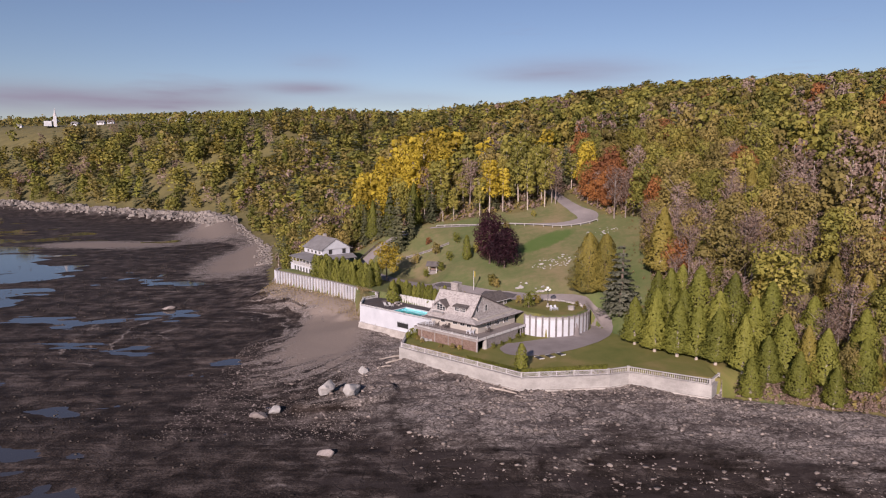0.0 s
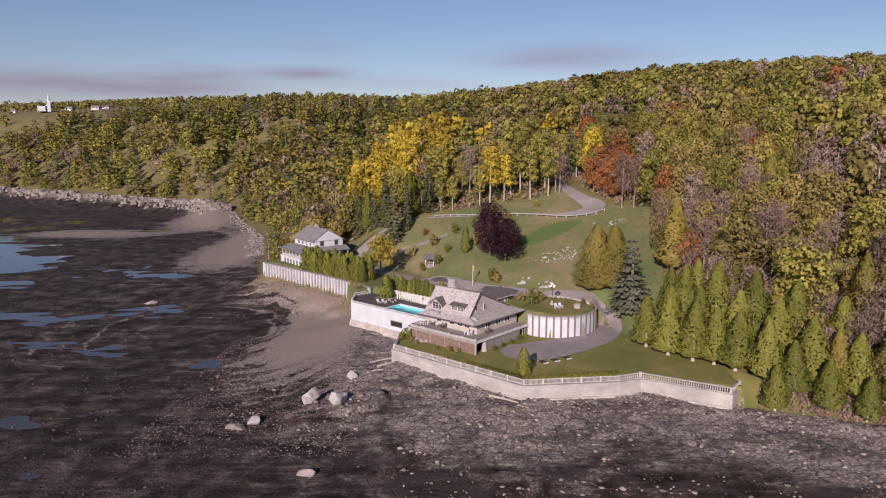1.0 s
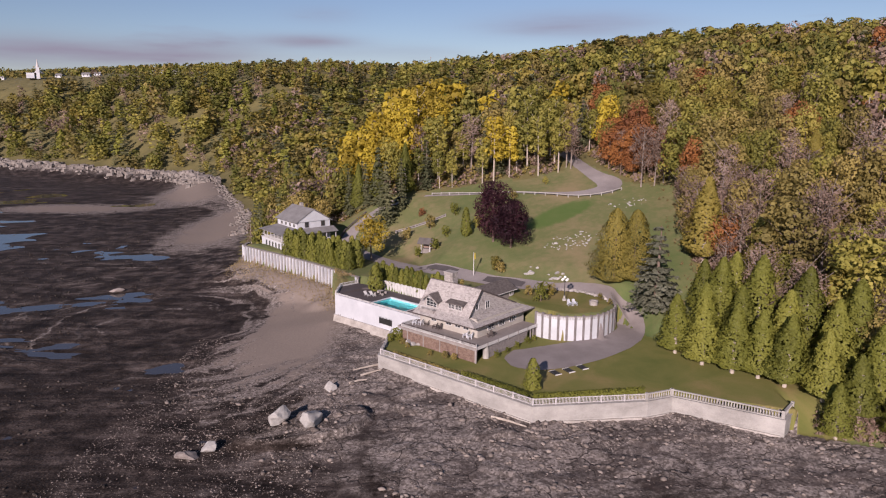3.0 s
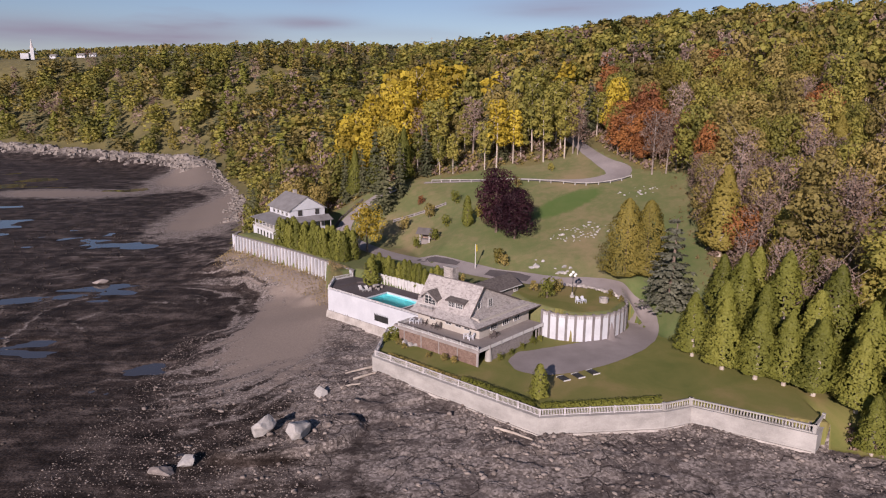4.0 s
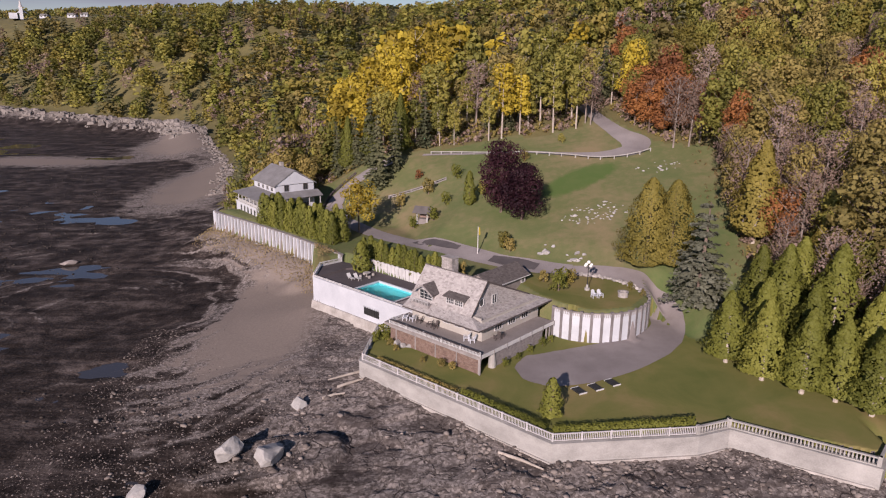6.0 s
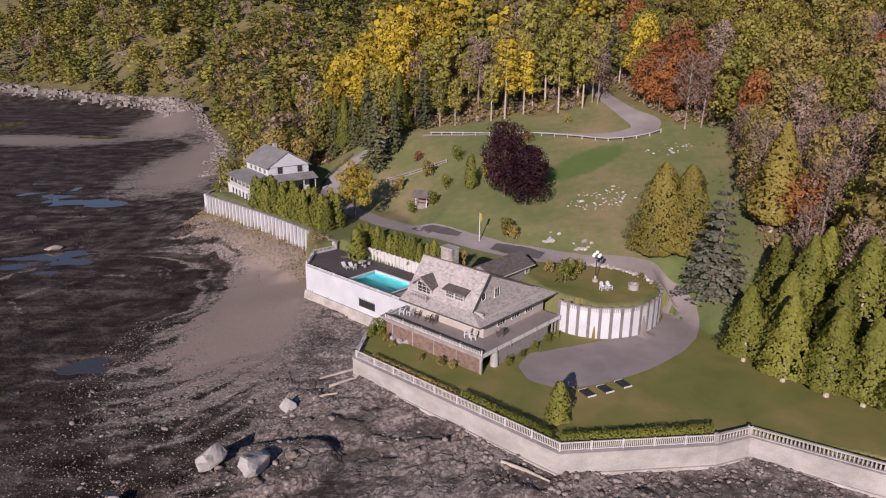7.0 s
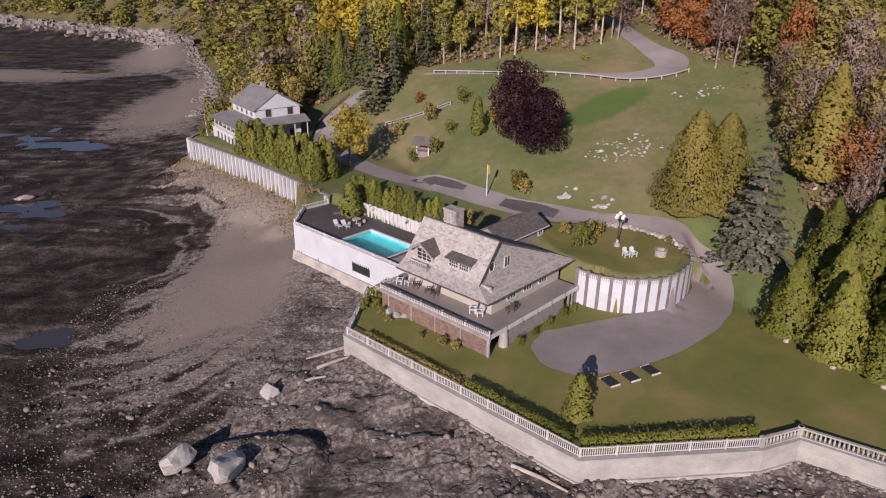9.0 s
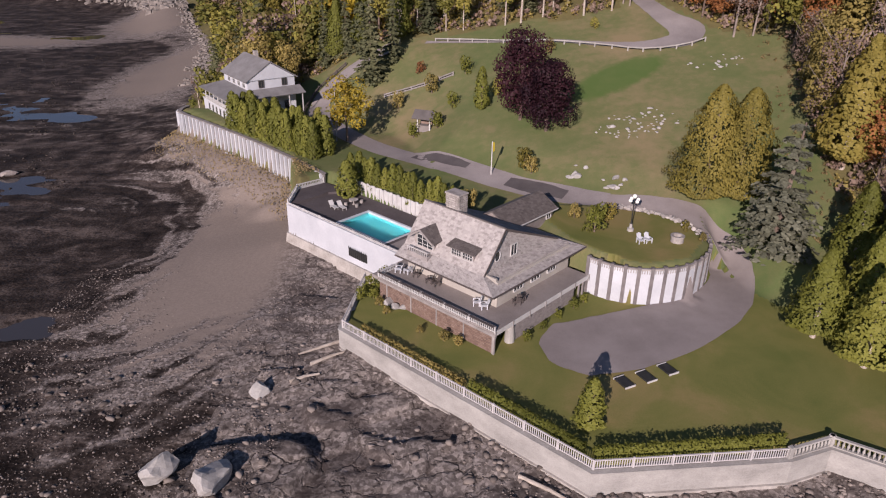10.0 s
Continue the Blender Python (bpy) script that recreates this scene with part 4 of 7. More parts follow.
part("skirt_roof", slab([(E0, F0, EAVE), (E1, F0, EAVE), (ub, RV0 + 0.2, SK), (uf, RV0 + 0.2, SK)], 0.14), M_SHINGLE, house, "shingled skirt roof below the gable")
part("gable_wall", slab([(uf - 0.05, RV0 + 0.3, SK - 0.15), (ub + 0.05, RV0 + 0.3, SK - 0.15), (RU, RV0 + 0.3, RIDGE - 0.1)], 0.25), M_SHINGLE, house, "grey shingled gable wall")
part("gable_wall", slab([(ub, X1, SK - 0.3), (uf, X1, SK - 0.3), (RU, X1, RIDGE - 0.15)], 0.2), M_SHINGLE, house)
part("verge_board", slab([(uf - 0.02, RV0 - 0.07, SK - 0.1), (RU, RV0 - 0.07, RIDGE - 0.26), (RU, RV0 - 0.07, RIDGE + 0.04), (uf - 0.02, RV0 - 0.07, SK + 0.1)][::-1], 0.06), M_TIMBER, house)
part("verge_board", slab([(ub + 0.02, RV0 - 0.07, SK - 0.1), (RU, RV0 - 0.07, RIDGE - 0.26), (RU, RV0 - 0.07, RIDGE + 0.04), (ub + 0.02, RV0 - 0.07, SK + 0.1)], 0.06), M_TIMBER, house)
part("gutter", boxed(E0 - 0.1, E0 - 0.004, F0, RV1, EAVE - 0.16, EAVE - 0.02), M_TIMBER, house)
part("gutter", boxed(E0, E1, F0 - 0.1, F0 - 0.004, EAVE - 0.16, EAVE - 0.02), M_TIMBER, house)
part("ridge_cap", boxed(RU - 0.12, RU + 0.12, RV0, RV1, RIDGE - 0.06, RIDGE + 0.05), M_SHINGLE_DARK, house)
# courses of roof shingles, each a thin proud strip broken into single shingles
rng = random.Random(11)


def shingle_courses(p0, p1, q0, q1, rows, wide=0.34):
    """Shingles from the eave p0-p1 up to the line q0-q1."""
    p0, p1, q0, q1 = Vector(p0), Vector(p1), Vector(q0), Vector(q1)
    n = (p1 - p0).cross(q0 - p0).normalized()
    vs, fs = [], []
    for r in range(rows):
        a, b = p0.lerp(q0, r / rows), p1.lerp(q1, r / rows)
        a2, b2 = p0.lerp(q0, (r + 1.06) / rows), p1.lerp(q1, (r + 1.06) / rows)
        L = (b - a).length
        x = -rng.random() * wide
        while x < L:
            w = wide * rng.uniform(0.5, 1.5)
            x0, x1 = max(0, x) / L, min(L, x + w - 0.015) / L
            x += w
            if x1 - x0 < 0.003:
                continue
            up = rng.uniform(0.02, 0.05)
            k = len(vs)
            vs += [a.lerp(b, x0) + n * up, a.lerp(b, x1) + n * up, a2.lerp(b2, x1) + n * 0.008, a2.lerp(b2, x0) + n * 0.008, a.lerp(b, x0) + n * 0.003, a.lerp(b, x1) + n * 0.003]
            fs += [(k, k + 1, k + 2, k + 3), (k + 4, k + 5, k + 1, k)]
    me = bpy.data.meshes.new("shingles")
    me.from_pydata([tuple(v) for v in vs], [], fs)
    return me


def shingles(parent, mat, *args, **kw):
    me = shingle_courses(*args, **kw)
    me.materials.append(mat)
    o = new("shingles", me)
    o.parent = parent
    return tagged(o, kind="stuff")


def shingle_material(name, dark, mid, light):
    m, nt, b = material(name, 0.9, 0.0, 0.2)
    g = nt.nodes.new("ShaderNodeNewGeometry")
    v = coords(nt)
    f = math_node(nt, "ADD", math_node(nt, "MULTIPLY", g.outputs["Random Per Island"], 0.38), math_node(nt, "MULTIPLY", noise_tex(nt, v, 1.6, 6, 0.7), 0.65))
    nt.links.new(ramp(nt, f, [(0.12, dark), (0.45, mid), (0.9, light)]), b.inputs["Base Color"])
    bump(nt, b, noise_tex(nt, v, 14, 4), 0.3, 0.02)
    return m


M_PIECES = shingle_material("cedar_shingle_pieces", (0.17, 0.155, 0.15), (0.37, 0.345, 0.335), (0.52, 0.49, 0.475))
M_PIECES_DARK = shingle_material("dark_shingle_pieces", (0.07, 0.062, 0.06), (0.12, 0.105, 0.1), (0.18, 0.16, 0.155))
M_PIECES_GREY = shingle_material("grey_shingle_pieces", (0.14, 0.135, 0.14), (0.2, 0.195, 0.2), (0.27, 0.26, 0.265))
M_PIECES_CLAD = shingle_material("wall_shingle_pieces", (0.09, 0.06, 0.05), (0.19, 0.125, 0.1), (0.3, 0.22, 0.185))
M_PIECES_CLADGREY = shingle_material("grey_wall_shingle_pieces", (0.13, 0.115, 0.115), (0.22, 0.2, 0.2), (0.32, 0.29, 0.285))
# front slope with its flared eave, skirt and gable
shingles(house, M_PIECES, (E0, RV1, EAVE), (E0, F0, EAVE), (uf, RV1, SK), (uf, RV0, SK), 8)
shingles(house, M_PIECES, (uf, RV1, SK), (uf, RV0, SK), (RU, RV1, RIDGE), (RU, RV0, RIDGE), 24)
shingles(house, M_PIECES, (E0, F0, EAVE), (E1, F0, EAVE), (uf, RV0 + 0.2, SK), (ub, RV0 + 0.2, SK), 13)
shingles(house, M_PIECES, (uf, RV0 + 0.29, SK - 0.1), (ub, RV0 + 0.29, SK - 0.1), (RU - 0.2, RV0 + 0.29, RIDGE - 0.2), (RU + 0.2, RV0 + 0.29, RIDGE - 0.2), 20, wide=0.25)
shingles(house, M_PIECES_CLAD, (U0 + 0.245, V1, 4.7), (U0 + 0.245, V0 + 0.3, 4.7), (U0 + 0.245, V1, 7.3), (U0 + 0.245, V0 + 0.3, 7.3), 14, wide=0.3)
shingles(house, M_PIECES_CLADGREY, (U0 + 3.2, V0 + 0.245, 4.9), (U1 - 2.6, V0 + 0.245, 4.9), (U0 + 3.2, V0 + 0.245, 7.3), (U1 - 2.6, V0 + 0.245, 7.3), 13, wide=0.3)
# windows in the gable
window(house, facing(7.35, RV0 + 0.27, 11.55, 0), 0.95, 1.2, 2, 1)
bm = bmesh.new()
tube(bm, [(0.45 * math.cos(k * math.tau / 20), 0, 0.6 * math.sin(k * math.tau / 20)) for k in range(21)], 0.07, 6, False)
oval = part("oval_window", bm, M_WHITEWOOD, house, "white oval window frame")
oval.matrix_local = pose(4.55, RV0 + 0.2, 12.3)
bm = bmesh.new()
bm.faces.new([bm.verts.new((0.44 * math.cos(k * math.tau / 20), 0.02, 0.58 * math.sin(k * math.tau / 20))) for k in range(20)])
part("pane", bm, M_GLASS, oval)


def shed_dormer(v, w, u_front, z0, h, tall_u):
    d = part("shed_dormer", boxed(u_front, tall_u, v - w / 2, v + w / 2, z0 - 0.3, z0 + h), M_SHINGLE, house, "shed dormer with a row of white windows")
    top = z0 + h
    r = part("dormer_roof", slab([(u_front - 0.45, v + w / 2 + 0.3, top - 0.02), (u_front - 0.45, v - w / 2 - 0.3, top - 0.02), (tall_u + 0.2, v - w / 2 - 0.3, top + 0.5), (tall_u + 0.2, v + w / 2 + 0.3, top + 0.5)], 0.12), M_SHINGLE_DARK, d)
    shingles(d, M_PIECES_DARK, (u_front - 0.45, v + w / 2 + 0.3, top - 0.02), (u_front - 0.45, v - w / 2 - 0.3, top - 0.02), (tall_u + 0.2, v + w / 2 + 0.3, top + 0.5), (tall_u + 0.2, v - w / 2 - 0.3, top + 0.5), 8)
    for k in (-1, 1):
        window(d, facing(u_front - 0.002, v + k * w * 0.24, z0 + 0.15, -90), w * 0.4, h - 0.4, 4, 2)


shed_dormer(7.85, 3.2, 2.75, 11.45, 1.2, 4.1)


def gable_dormer(v, w, u_front, z0, h, peak):
    d = part("gable_dormer", boxed(u_front + 0.7, u_front + 1.9, v - w / 2, v + w / 2, z0 - 0.2, z0 + h), M_SHINGLE, house, "gabled dormer with tall white windows and a balcony")
    zr = z0 + h + peak
    back = u_front + 3.0
    for k in (-1, 1):
        a = [(u_front, v + k * (w / 2 + 0.45), z0 + h - 0.25), (u_front, v, zr), (back, v, zr), (back - 1.0, v + k * (w / 2 + 0.45), z0 + h - 0.25)]
        part("dormer_roof", slab(a if k > 0 else a[::-1], 0.14), M_SHINGLE_DARK, d)
        if k < 0:
            shingles(d, M_PIECES_DARK, a[0], a[3], a[1], a[2], 8)
        else:
            shingles(d, M_PIECES_DARK, a[3], a[0], a[2], a[1], 8)
        part("verge_board", slab([(u_front - 0.03, v + k * (w / 2 + 0.45), z0 + h - 0.5), (u_front - 0.03, v, zr - 0.25), (u_front - 0.03, v, zr), (u_front - 0.03, v + k * (w / 2 + 0.45), z0 + h - 0.22)], 0.06), M_GREYWOOD, d)
    part("dormer_gable", slab([(u_front + 0.7, v + w / 2, z0 + h), (u_front + 0.7, v - w / 2, z0 + h), (u_front + 0.7, v, zr - 0.1)], 0.12), M_WHITE, d)
    window(d, facing(u_front + 0.69, v - w * 0.04, z0 + 0.15, -90), w * 0.78, h - 0.15, 3, 3)
    part("balcony", boxed(u_front - 0.55, u_front + 0.7, v - w / 2 - 0.1, v + w / 2 + 0.1, z0 - 0.55, z0 - 0.05), M_GREYWOOD, d)
    bm = bmesh.new()
    for k in range(11):
        y = v - w / 2 + k * w / 10
        box(bm, u_front - 0.5, u_front - 0.45, y - 0.025, y + 0.025, z0 - 0.05, z0 + 0.4)
    box(bm, u_front - 0.53, u_front - 0.43, v - w / 2 - 0.08, v + w / 2 + 0.08, z0 + 0.4, z0 + 0.47)
    part("balcony_rail", bm, M_WHITEWOOD, d)


gable_dormer(13.0, 2.9, 1.75, 10.95, 1.65, 0.95)
CH0, CH1, CH2 = 5.5, 10.9, 14.4
bm = boxed(CH0, CH0 + 1.4, CH1, CH1 + 1.9, CH2, 16.75, bevel=0.04)
chimney = part("chimney", bm, M_STONE, house, "broad pale stone chimney")
part("chimney_cap", boxed(CH0 - 0.1, CH0 + 1.5, CH1 - 0.1, CH1 + 2.0, 16.754, 16.95, bevel=0.03), M_STONE, chimney)
crng = random.Random(4)
for r in range(9):
    for side in range(2):
        n = 4
        for k in range(n):
            wdt = 1.4 if side == 0 else 1.9
            x0 = (k + crng.uniform(-0.1, 0.1)) * wdt / n
            x1 = x0 + wdt / n * 0.9
            z = CH2 + 0.1 + r * 0.245
            if side == 0:
                part("stone", boxed(CH0 + max(0, x0), CH0 + min(wdt, x1), CH1 - 0.06, CH1, z, z + 0.21), M_STONE, chimney)
            else:
                part("stone", boxed(CH0 - 0.06, CH0, CH1 + max(0, x0), CH1 + min(wdt, x1), z, z + 0.21), M_STONE, chimney)

# ---- pool terrace ----
TER = 7.75
HT = pose(*TERRACE_AT, 0, 0, HOUSE_TURN)
terrace = thing("pool_terrace", "raised white-walled pool terrace with dark paving", "terrace", kind="structure")
WP = [tuv(4.8, 16.4)[:2], tuv(4.8, 40.3)[:2], tuv(9.2, 44.2)[:2], tuv(13.6, 43.7)[:2]]
part("retaining_wall", prism(WP, 0.36, 3.9, 8.05), M_WHITE, terrace, "white painted retaining wall")
part("plinth", prism(WP[:3], 0.9, 1.6, 3.95, batter=0.35), M_PLINTH, terrace, "weathered concrete plinth")
part("coping", prism(WP[1:], 0.5, 8.054, 8.16), M_WHITEWOOD, terrace)


def paving_ring():
    """Paving round the pool's basin, as four plates and the far corner."""
    bm = bmesh.new()
    for u0, u1, v0, v1 in ((5.0, 6.0, 16.4, 40.0), (11.5, 14.6, 16.4, 38.0), (6.0, 11.5, 16.4, 22.2), (6.0, 11.5, 31.4, 40.0)):
        box(bm, u0, u1, v0, v1, 7.4, TER)
    slab([(5.0, 40.0, TER), (11.5, 40.0, TER), (14.4, 38.0, TER), (13.6, 43.6, TER), (9.3, 44.0, TER)], 0.35, bm)
    slab([(11.5, 38.0, TER), (14.4, 38.0, TER), (11.5, 40.0, TER)], 0.35, bm)
    return bm


part("paving", paving_ring(), M_POOLDECK, terrace, "dark grey paving").matrix_world = HT
bm = bmesh.new()
for u0, u1, v0, v1 in ((5.9, 6.2, 22.1, 31.5), (11.3, 11.6, 22.1, 31.5), (6.2, 11.3, 22.1, 22.4), (6.2, 11.3, 31.2, 31.5)):
    box(bm, u0, u1, v0, v1, 7.3, TER + 0.06)
part("pool_coping", bm, M_WHITE, terrace, "white pool coping").matrix_world = HT
bm = boxed(6.2, 11.3, 22.4, 31.2, 6.45, 7.66)
bm.faces.ensure_lookup_table()
bmesh.ops.delete(bm, geom=[bm.faces[1]], context="FACES")
bmesh.ops.reverse_faces(bm, faces=bm.faces)
part("pool_basin", bm, M_POOL, terrace, "turquoise pool basin").matrix_world = HT
bm = bmesh.new()
bm.faces.new([bm.verts.new(p) for p in ((6.2, 22.4, 7.6), (11.3, 22.4, 7.6), (11.3, 31.2, 7.6), (6.2, 31.2, 7.6))])
pw = part("pool_water", bm, M_POOLWATER, terrace, "clear blue pool water")
pw.matrix_world = HT
pw.visible_shadow = False
# pale steps at the pool's near end
part("pool_patio", boxed(5.1, 12.5, 16.4, 21.4, TER + 0.004, TER + 0.1), M_DECK, terrace, "pale patio").matrix_world = HT
# low fence along the wall's top
for a, b in (((4.8, 30.0), (4.8, 40.3)), ((4.8, 17.0), (4.8, 30.0)), ((4.8, 40.3), (9.2, 44.2)), ((9.2, 44.2), (13.6, 43.7))):
    picket_fence("pool_railing", "low white railing on the pool wall", tuv(*a)[:2], tuv(*b)[:2], 8.06 if a[0] == 4.8 and b[0] == 4.8 else 8.16, 0.35 if b[0] == 4.8 else 0.6, M_WHITEWOOD, 0.26, 3.4, "pool railings")
# dark grated opening in the white wall
grate = thing("wall_grate", "dark steel grating fixed to the white pool wall", "grating")
grate.matrix_world = HT
part("panel", boxed(4.5, 4.6, 24.0, 27.4, 4.9, 6.0), M_METAL, grate)
for k in range(9):
    part("bar", boxed(4.46, 4.498, 24.1 + k * 0.4, 24.16 + k * 0.4, 4.9, 6.25), M_METAL, grate)
# board fence behind the pool
fence = thing("board_fence", "white weathered board fence below the hedge", "fence")
fence.matrix_world = HT
for k in range(46):
    v = 18.0 + k * 0.44
    part("board", boxed(14.85 + 0.05 * (k % 2), 14.95 + 0.05 * (k % 2), v, v + 0.4, 7.5, 9.6 + 0.07 * math.sin(k * 2.3)), M_WHITEWOOD, fence)


def lounger(at, turn):
    t = thing("sun_lounger", "white slatted sun lounger on the pool terrace", "lounger", "pool loungers", at, turn)
    part("bed", boxed(-0.32, 0.32, 0, 1.25, 0.3, 0.36, bevel=0.01), M_WHITEWOOD, t)
    b = part("backrest", boxed(-0.32, 0.32, 0, 0.75, 0, 0.05), M_WHITEWOOD, t)
    b.matrix_local = pose(0, 1.25, 0.33, 45, 0, 0)
    for x in (-0.28, 0.24):
        for y in (0.1, 1.2):
            part("leg", boxed(x, x + 0.05, y, y + 0.05, 0, 0.3), M_WHITEWOOD, t)
    return t


lounger(tuv(8.6, 34.6, TER), 48 - 10)
lounger(tuv(9.3, 33.7, TER), 48 - 10)


def round_table(at, r=0.65):
    t = thing("garden_table", "round dark garden table", "table", at=at)
    part("tabletop", lathe(bmesh.new(), [(r - 0.02, 0.7), (r, 0.71), (r, 0.74), (r - 0.02, 0.75)], 20), M_STONE, t)
    part("pedestal", lathe(bmesh.new(), [(0.25, 0), (0.2, 0.05), (0.08, 0.15), (0.08, 0.7)], 12), M_STONE, t)
    for k in range(4):
        s = thing("garden_stool", "round stone garden stool beside the table", "stool", "garden stools", (at[0] + 1.15 * math.cos(k * 1.57 + 0.5), at[1] + 1.15 * math.sin(k * 1.57 + 0.5), at[2]))
        part("seat", lathe(bmesh.new(), [(0.2, 0), (0.26, 0.2), (0.22, 0.45)], 12), M_STONE, s)


round_table(tuv(11.6, 34.6, TER))


def deck_chair(at, turn, mat=None):
    mat = mat or M_WHITE
    t = thing("deck_chair", "white wooden slatted armchair standing on the deck" if mat is M_WHITE else "dark wicker armchair standing on the deck", "chair", "deck chairs", at, turn)
    s = part("seat", boxed(-0.3, 0.3, -0.35, 0.25, 0.36, 0.41), mat, t)
    for k in range(5):
        b = part("back_slat", boxed(-0.055, 0.055, -0.02, 0.02, 0, 0.85 - 0.05 * abs(k - 2)), mat, t)
        b.matrix_local = pose(-0.24 + k * 0.12, 0.24, 0.32, -22, 0, 0)
    for x in (-0.4, 0.28):
        part("arm", boxed(x, x + 0.12, -0.4, 0.3, 0.58, 0.62), mat, t)
        part("leg", boxed(x + 0.02, x + 0.1, -0.38, -0.28, 0, 0.58), mat, t)
        part("leg", boxed(x + 0.02, x + 0.1, 0.2, 0.3, 0, 0.58), mat, t)


for u, v, r in ((1.5, 4.6, 270), (1.5, 3.6, 280), (1.0, 15.6, 260), (1.5, 14.6, 230)):
    deck_chair((*uv(u, v)[:2], FLOOR), r)
for u, v, r in ((1.6, 11.4, 250), (1.6, 10.5, 300), (4.4, 1.7, 200), (5.3, 1.8, 150), (1.6, 13.4, 250)):
    deck_chair((*uv(u, v)[:2], FLOOR), r, M_TIMBER)

# ---- small building behind the house ----
shed = thing("annexe", "small grey-roofed annexe behind the cottage", "outbuilding")
shed.matrix_world = H
SU0, SU1, SV0, SV1, SZ, SR = 12.6, 22.3, 9.2, 14.8, 11.2, 12.75
SVR = (SV0 + SV1) / 2
part("wall", boxed(SU0 + 0.4, SU1 - 0.4, SV0 + 0.5, SV1 - 0.5, 8.6, SZ + 0.1), M_CLADGREY, shed)
a = [(SU0, SV0, SZ), (SU1, SV0, SZ), (SU1, SVR, SR), (SU0, SVR, SR)]
part("roof", slab(a, 0.14), M_SHINGLE_DARK, shed)
shingles(shed, M_PIECES_DARK, a[0], a[1], a[3], a[2], 13)
part("roof", slab([(SU1, SV1, SZ), (SU0, SV1, SZ), (SU0, SVR, SR), (SU1, SVR, SR)], 0.14), M_SHINGLE_DARK, shed)
for u in (SU0 + 0.4, SU1 - 0.6):
    part("gable_wall", slab([(u, SV0 + 0.5, SZ), (u, SV1 - 0.5, SZ), (u, SVR, SR - 0.15)], -0.2), M_CLADGREY, shed)
part("gutter", boxed(SU0, SU1, SV0 - 0.08, SV0 - 0.004, SZ - 0.14, SZ), M_WHITEWOOD, shed)
window(shed, facing(SU1 - 1.3, SV0 + 0.49, 10.1, 0), 0.8, 0.95, 2, 1)

# ---- raised round bed with the striped wall ----
ARC = catmull([Vector(uv(15.5, 0.5)[:2]), Vector((20.3, 145.5)), Vector((24.2, 144.7)), Vector((28.4, 146.0)), Vector((31.6, 149.4)), Vector((32.8, 153.4)), Vector((32.0, 157.0))], 10)
bed_wall = thing("wall_bed", "curved retaining wall of white panels between grey posts", "wall", kind="structure")
cum = [0.0]
for p, q in zip(ARC, ARC[1:]):
    cum.append(cum[-1] + (q - p).length)


def on_arc(s):
    s = max(0, min(cum[-1] - 1e-4, s))
    i = max(j for j in range(len(cum) - 1) if cum[j] <= s)
    t = (s - cum[i]) / (cum[i + 1] - cum[i])
    d = (ARC[i + 1] - ARC[i]).normalized()
    return ARC[i].lerp(ARC[i + 1], t), math.atan2(d.y, d.x)


PITCH = 1.42
s = 0.3
bw = random.Random(8)
while s < cum[-1] - 0.4:
    p, a = on_arc(s)
    m = Matrix.Translation((p.x, p.y, 0)) @ Matrix.Rotation(a, 4, "Z")
    part("grey_post", boxed(-0.2, 0.2, -0.22, 0.2, 4.9, 10.1 + bw.uniform(-0.05, 0.05), bevel=0.02), M_POST, bed_wall, "weathered grey timber post").matrix_world = m
    p, a = on_arc(s + PITCH / 2)
    m = Matrix.Translation((p.x, p.y, 0)) @ Matrix.Rotation(a, 4, "Z")
    part("white_panel", boxed(-PITCH / 2 + 0.18, PITCH / 2 - 0.18, -0.12, 0.1, 4.9, 9.75), M_WHITE, bed_wall, "white painted panel").matrix_world = m
    part("capping", boxed(-PITCH / 2 + 0.2, PITCH / 2 - 0.2, -0.16, 0.12, 9.754, 9.95), M_GREYWOOD, bed_wall).matrix_world = m
    bm = bmesh.new()
    for k in range(4):
        x = -0.4 + k * 0.27
        box(bm, x - 0.05, x + 0.05, -0.16, -0.121, 9.35, 9.75)
    part("slat", bm, M_GREYWOOD, bed_wall).matrix_world = m
    s += PITCH

srng = random.Random(21)
STONES = [stone_mesh(srng, 0.2, 2, 0.75) for _ in range(5)]
STONE_ME = []
for bm in STONES:
    me = bpy.data.meshes.new("stone")
    bm.to_mesh(me)
    bm.free()
    STONE_ME.append(me)


def stone(name, label, x, y, z, sx, sy, sz, mat, group="", parent=None, turn=None):
    me = STONE_ME[srng.randrange(5)]
    key = "stone_" + mat.name + me.name
    m2 = bpy.data.meshes.get(key)
    if m2 is None:
        m2 = me.copy()
        m2.name = key
        m2.materials.append(mat)
    o = new(name, m2)
    o.matrix_world = pose(x, y, z, srng.uniform(-12, 12), srng.uniform(-12, 12), srng.uniform(0, 360) if turn is None else turn) @ Matrix.Diagonal((sx, sy, sz, 1))
    if parent:
        o.parent = parent
        return o
    return tagged(o, label, "rock", group)


